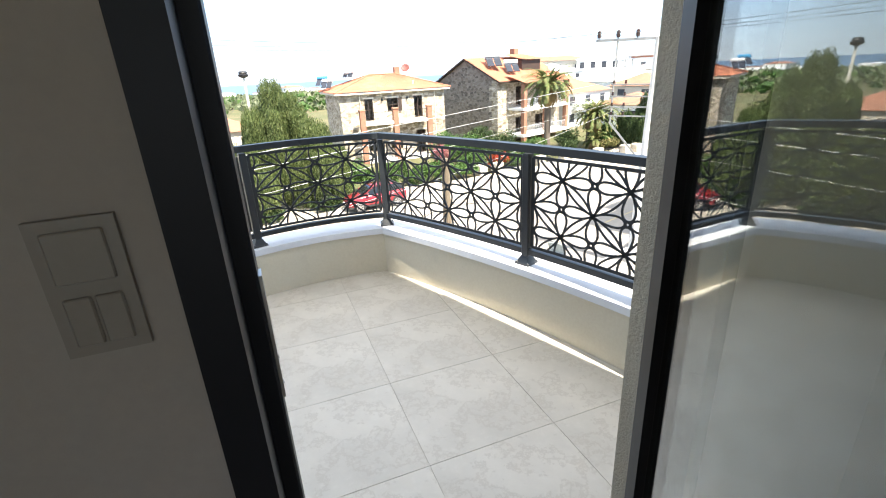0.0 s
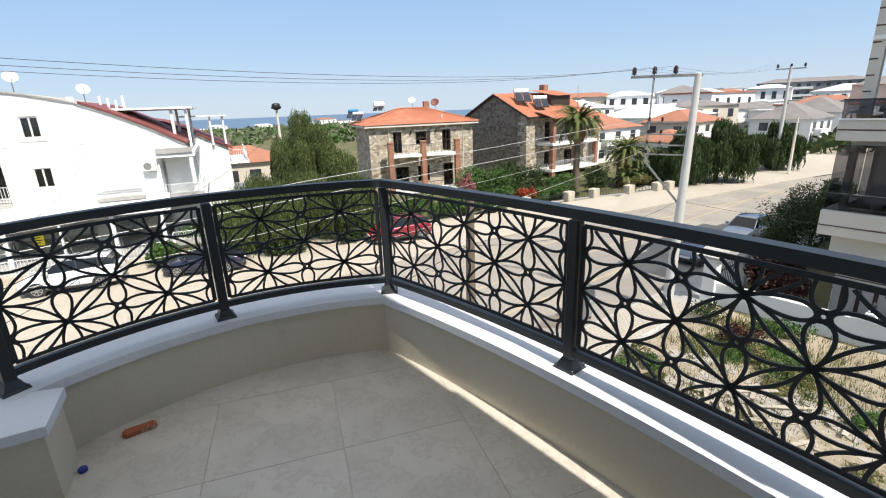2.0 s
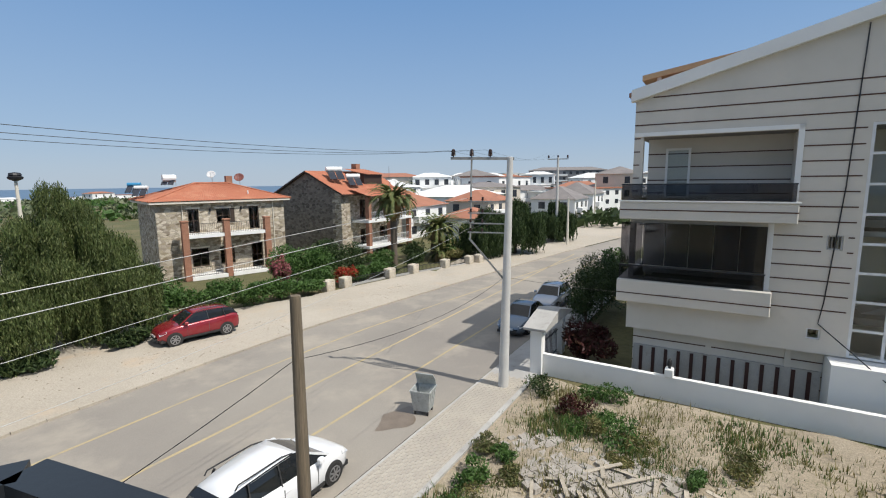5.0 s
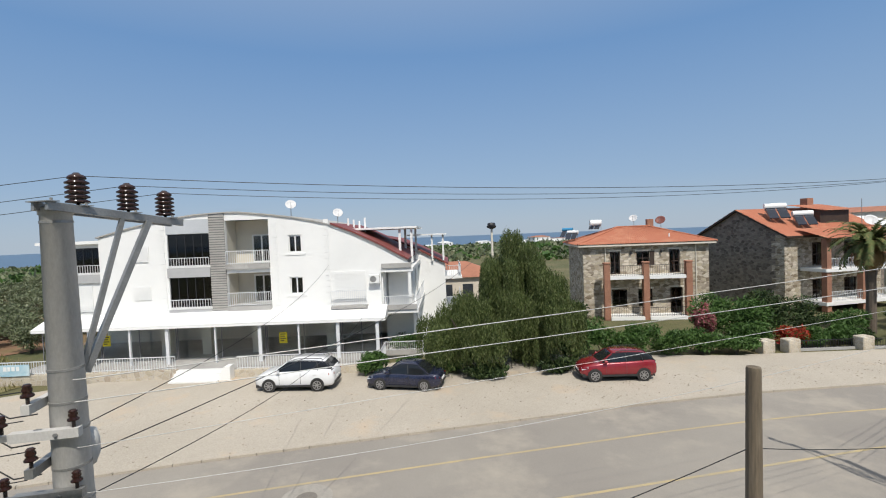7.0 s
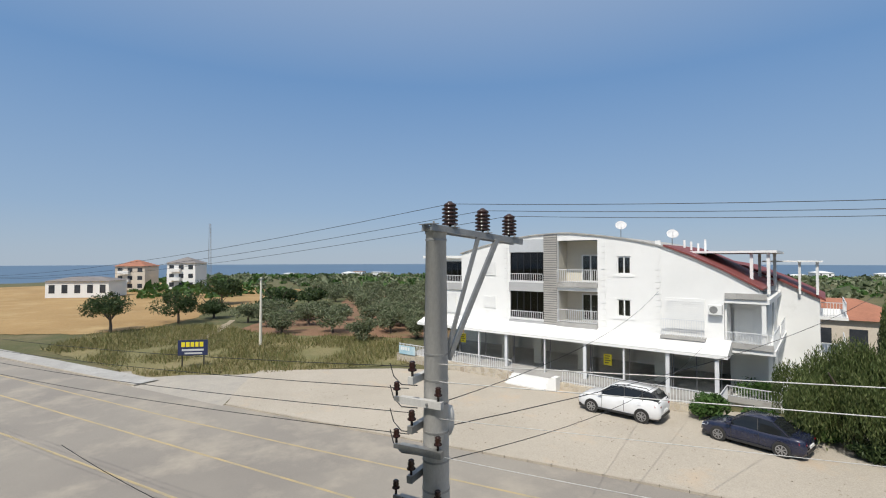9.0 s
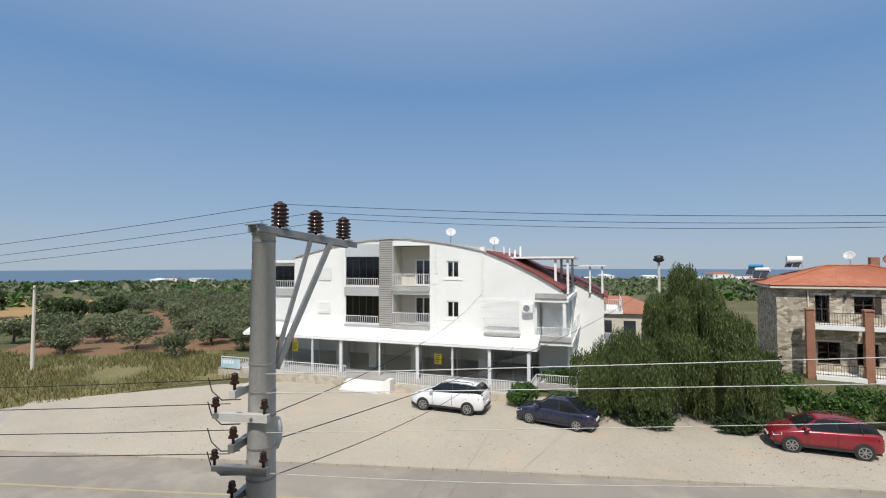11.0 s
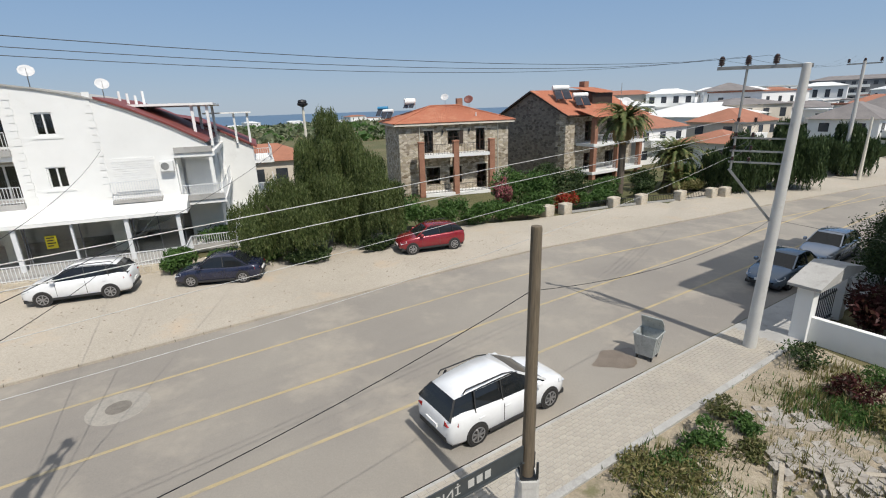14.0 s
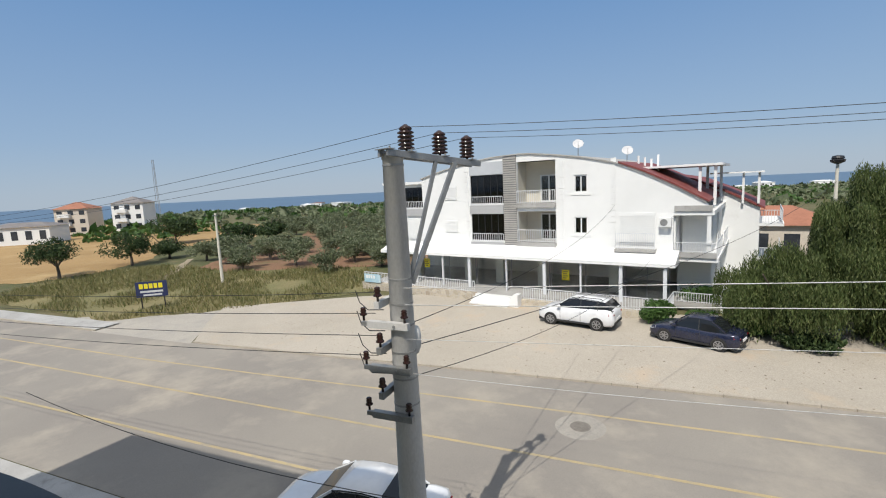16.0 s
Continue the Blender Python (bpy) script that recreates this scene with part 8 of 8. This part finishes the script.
for i in range(nu + 1):
    for j in range(nv + 1):
        u, v = 3.0 + 17.1 * i / nu, -9 + 17.8 * j / nv
        g.v.append(tuple(st(u, v, GZ + 0.05 + 0.22 * noise.noise((u * 0.5, v * 0.5, 2)) * min(1, (8.9 - v) * 0.6) + 0.1)))
for i in range(nu):
    for j in range(nv):
        a = i * (nv + 1) + j
        g.f.append((a, a + nv + 1, a + nv + 2, a + 1))
g.smooth = True
tagged(link("ground_plot", g, PLOT), "rough rubble-strewn soil of the empty plot", "ground", kind="structure")
r = np.random.default_rng(77)


def tuft_field(n, spots, hgt, seed):
    r = np.random.default_rng(seed)
    g = Geo()
    for _ in range(n):
        u0, v0, rad = spots[r.integers(0, len(spots))]
        u, v = u0 + r.normal() * rad * 0.55, v0 + r.normal() * rad * 0.55
        if not (3.2 < u < 19.9 and -9 < v < 8.8):
            continue
        p = st(u, v, GZ + 0.12)
        for _k in range(3):
            a, h, w = r.uniform(0, 6.28), hgt * r.uniform(0.4, 1.3), 0.01 + 0.015 * r.random()
            lean = Vector((math.cos(a), math.sin(a), 0)) * h * r.uniform(0.15, 0.6)
            s = Vector((-math.sin(a), math.cos(a), 0)) * w
            q = p + Vector((r.normal() * 0.06, r.normal() * 0.06, 0))
            i = len(g.v)
            g.v += [tuple(q - s), tuple(q + s), tuple(q + lean + Vector((0, 0, h)))]
            g.f.append((i, i + 1, i + 2))
    return g


SPOTS = [(11, 7.6, 1.2), (14, 6.5, 1.3), (16.5, 6.8, 1.4), (18.5, 7.0, 1.0), (19, 4, 1.3), (18, 1.5, 1.8), (16, 3.5, 1.5), (13, 4.5, 1.0), (11, 5, 0.9), (17, -2, 2.0), (13.5, 0, 1.8), (15, -5, 2.0), (10.5, 2, 1.3), (8.5, 6.5, 0.7)]
tagged(link("tall_weeds", tuft_field(3600, SPOTS, 0.30, 5), DRYGRASS), "tall dry weeds growing over the plot", "weeds", kind="stuff")
tagged(link("green_weeds", tuft_field(3000, [SPOTS[k] for k in (0, 2, 5, 6, 8, 10, 12)], 0.22, 6), BUSHGREEN), "low green weeds on the plot", "weeds", kind="stuff")
for k, (u, v, rx, h, mt, lab) in enumerate(((12.5, 8.0, 0.7, 0.6, BUSHGREEN, "green weed clump at the plot's edge"), (18.6, 8.0, 0.9, 0.8, DARKGREEN, "dark weed clump with white flowers by the wall"), (17.6, 6.6, 0.8, 0.7, MAROON, "reddish dry weed clump"), (16.5, 4.6, 1.1, 0.7, BUSHGREEN, "green weed clump on rubble"), (9.6, 7.4, 0.6, 0.6, DRYGRASS, "dry yellow weed clump"), (19.0, 5.5, 0.9, 0.8, BUSHGREEN, "green weed clump by the wall"))):
    bush(u, v, rx, rx * 0.8, h, 400 + k, mt, lab, 700, 0.05, "weed_clump", GZ + 0.1)
r_w = random.Random(55)
for k in range(30):
    u, v = r_w.uniform(9.5, 19.6), 8.5 - 7.5 * r_w.random() ** 1.4
    if 11.8 < u < 15.2 and 2.6 < v < 7.2:
        continue
    w_ = r_w.uniform(0.45, 1.0)
    mt, lab = r_w.choice(((BUSHGREEN, "low leafy green weeds on the plot"), (BUSHGREEN, "low leafy green weeds on the plot"), (DRYGRASS, "straw-coloured dry weeds on the plot"), (MEADOWLEAF, "olive-green weeds on the plot")))
    bush(u, v, w_, w_ * r_w.uniform(0.6, 1.0), r_w.uniform(0.25, 0.55), 600 + k, mt, lab, 800, 0.04, "weed_clump", GZ + 0.1)
RUBBLE = surface("rubble_stone", (0.42, 0.39, 0.35), (0.34, 0.31, 0.27), 2, 15, 0.95, bump_s=0.6, bump_d=0.02, fine_amt=0.3, vary=0.12)
g = Geo()
for _ in range(2600):
    c0 = [(8.2, 6.4, 1.1), (12.5, 3.6, 1.3), (14.0, 4.2, 1.4), (14.5, 6.6, 0.9), (10, 4.8, 1.6)][r.integers(0, 5)]
    u, v = c0[0] + r.normal() * c0[2] * 0.6, c0[1] + r.normal() * c0[2] * 0.6
    if v > 8.7:
        continue
    p, s = st(u, v, GZ + 0.14), 0.03 + 0.13 * r.random() ** 2.5
    pts = [Vector((x * s * r.uniform(0.6, 1.3), y * s * r.uniform(0.6, 1.3), z * s * r.uniform(0.4, 0.8))) + p for x in (-1, 1) for y in (-1, 1) for z in (-1, 1)]
    i = len(g.v)
    g.v += [tuple(q) for q in pts]
    g.f += [tuple(i + k for k in f) for f in ((0, 1, 3, 2), (4, 6, 7, 5), (0, 4, 5, 1), (2, 3, 7, 6), (0, 2, 6, 4), (1, 5, 7, 3))]
tagged(link("rubble", g, RUBBLE), "pale broken rubble and stones on the plot", "rubble", kind="stuff")
OLDWOOD = surface("grey_old_timber", (0.42, 0.37, 0.30), (0.32, 0.28, 0.22), 3, 20, 0.9, bump_s=0.4, fine_amt=0.35, vary=0.2)
pile = thing("timber_pile", "heap of weathered broken boards on the plot", "timber", street_pose(13.2, 3.9, GZ + 0.12))
for k in range(46):
    ln, a = r.uniform(0.5, 1.7), r.uniform(0, 360)
    part("board", Geo().box(-ln / 2, -0.06, -0.012, ln / 2, 0.06, 0.012), OLDWOOD, pile, m=pose(r.normal() * 0.9, r.normal() * 0.75, 0.04 + 0.16 * r.random(), r.uniform(-9, 9), r.uniform(-9, 9), a))
for u, v, a, ln in ((11.4, 6.9, 70, 2.2), (12.4, 6.2, 20, 1.8), (13.6, 6.0, 110, 1.4)):
    solid("loose_board", Geo().box(-ln / 2, -0.05, 0, ln / 2, 0.05, 0.03), OLDWOOD, "loose weathered board lying in the weeds", "timber", street_pose(u, v, GZ + 0.2, a))
tagged(link("kerb_plot", Geo().box(0, -0.09, 0, 17, 0.09, 0.22), CONCRETE, m=street_pose(3.0, 8.82)), "low concrete edging of the footway", "kerb", kind="structure")

# loose grit, stones and dry litter on the verge
GRIT = surface("grit_stone", (0.36, 0.32, 0.255), (0.29, 0.25, 0.195), 2, 15, 0.95, bump_s=0.4, fine_amt=0.4)
r = np.random.default_rng(91)
g = Geo()
for _ in range(3800):
    u = -20 + 52 * r.random()
    v = far_edge(u) + 0.2 + (6.6 if u < 12 else 3.6) * r.random() ** (1.0 if r.random() < 0.5 else 0.45)
    if noise.noise((u * 0.35, v * 0.35, 7.0)) < 0.5 * r.random() - 0.35:
        continue
    p, q = st(u, v, GZ + 0.062), 0.006 + 0.026 * r.random() ** 4
    i = len(g.v)
    g.v += [tuple(p + Vector((x * q * r.uniform(0.6, 1.5), y * q * r.uniform(0.6, 1.3), z))) for z in (0, q * 0.7) for x, y in ((-1, -1), (1, -1), (1, 1), (-1, 1))]
    g.f += [(i + 4, i + 5, i + 6, i + 7)] + [(i + k, i + (k + 1) % 4, i + 4 + (k + 1) % 4, i + 4 + k) for k in range(4)]
tagged(link("grit", g, GRIT), "loose grit and dry litter on the dusty verge", "grit", kind="stuff")

# ---- footway setts nearest the house ----
SETT = surface("footway_sett", (0.40, 0.365, 0.31), (0.345, 0.315, 0.27), 0.8, 30, 0.95, bump_s=0.4, stain=(0.40, 0.36, 0.30), stain_at=(0.5, 0.75), fine_amt=0.3, vary=0.06)
sett_mesh = Geo().soft(-0.118, -0.058, 0, 0.118, 0.058, 0.012, 0.008).mesh("sett")
sett_mesh.materials.append(SETT)
walkway = bpy.data.objects["pavement"]
rest = Geo()
for i in range(62):
    for j in range(14):
        u, v = 4.4 + 0.245 * i + (0.12 if j % 2 else 0), 9.0 + 0.125 * j
        p = st(u, v, GZ + 0.101)
        if 7.6 < u < 12.8:
            link("sett", sett_mesh, None, walkway, pose(p.x, p.y, p.z, 0, 0, RA))
        else:
            n = len(rest.v)
            e, f = st(0.118, 0, 0) - st(0, 0, 0), st(0, 0.058, 0) - st(0, 0, 0)
            top = Vector((0, 0, 0.012))
            rest.v += [tuple(p + e * a + f * b) for a, b in ((-1, -1), (1, -1), (1, 1), (-1, 1))] + [tuple(p + (e * a + f * b) * 0.95 + top) for a, b in ((-1, -1), (1, -1), (1, 1), (-1, 1))]
            rest.f += [(n + 4, n + 5, n + 6, n + 7)] + [(n + k, n + (k + 1) % 4, n + 4 + (k + 1) % 4, n + 4 + k) for k in range(4)]
tagged(link("setts", rest, SETT, walkway), "", "", kind="stuff")
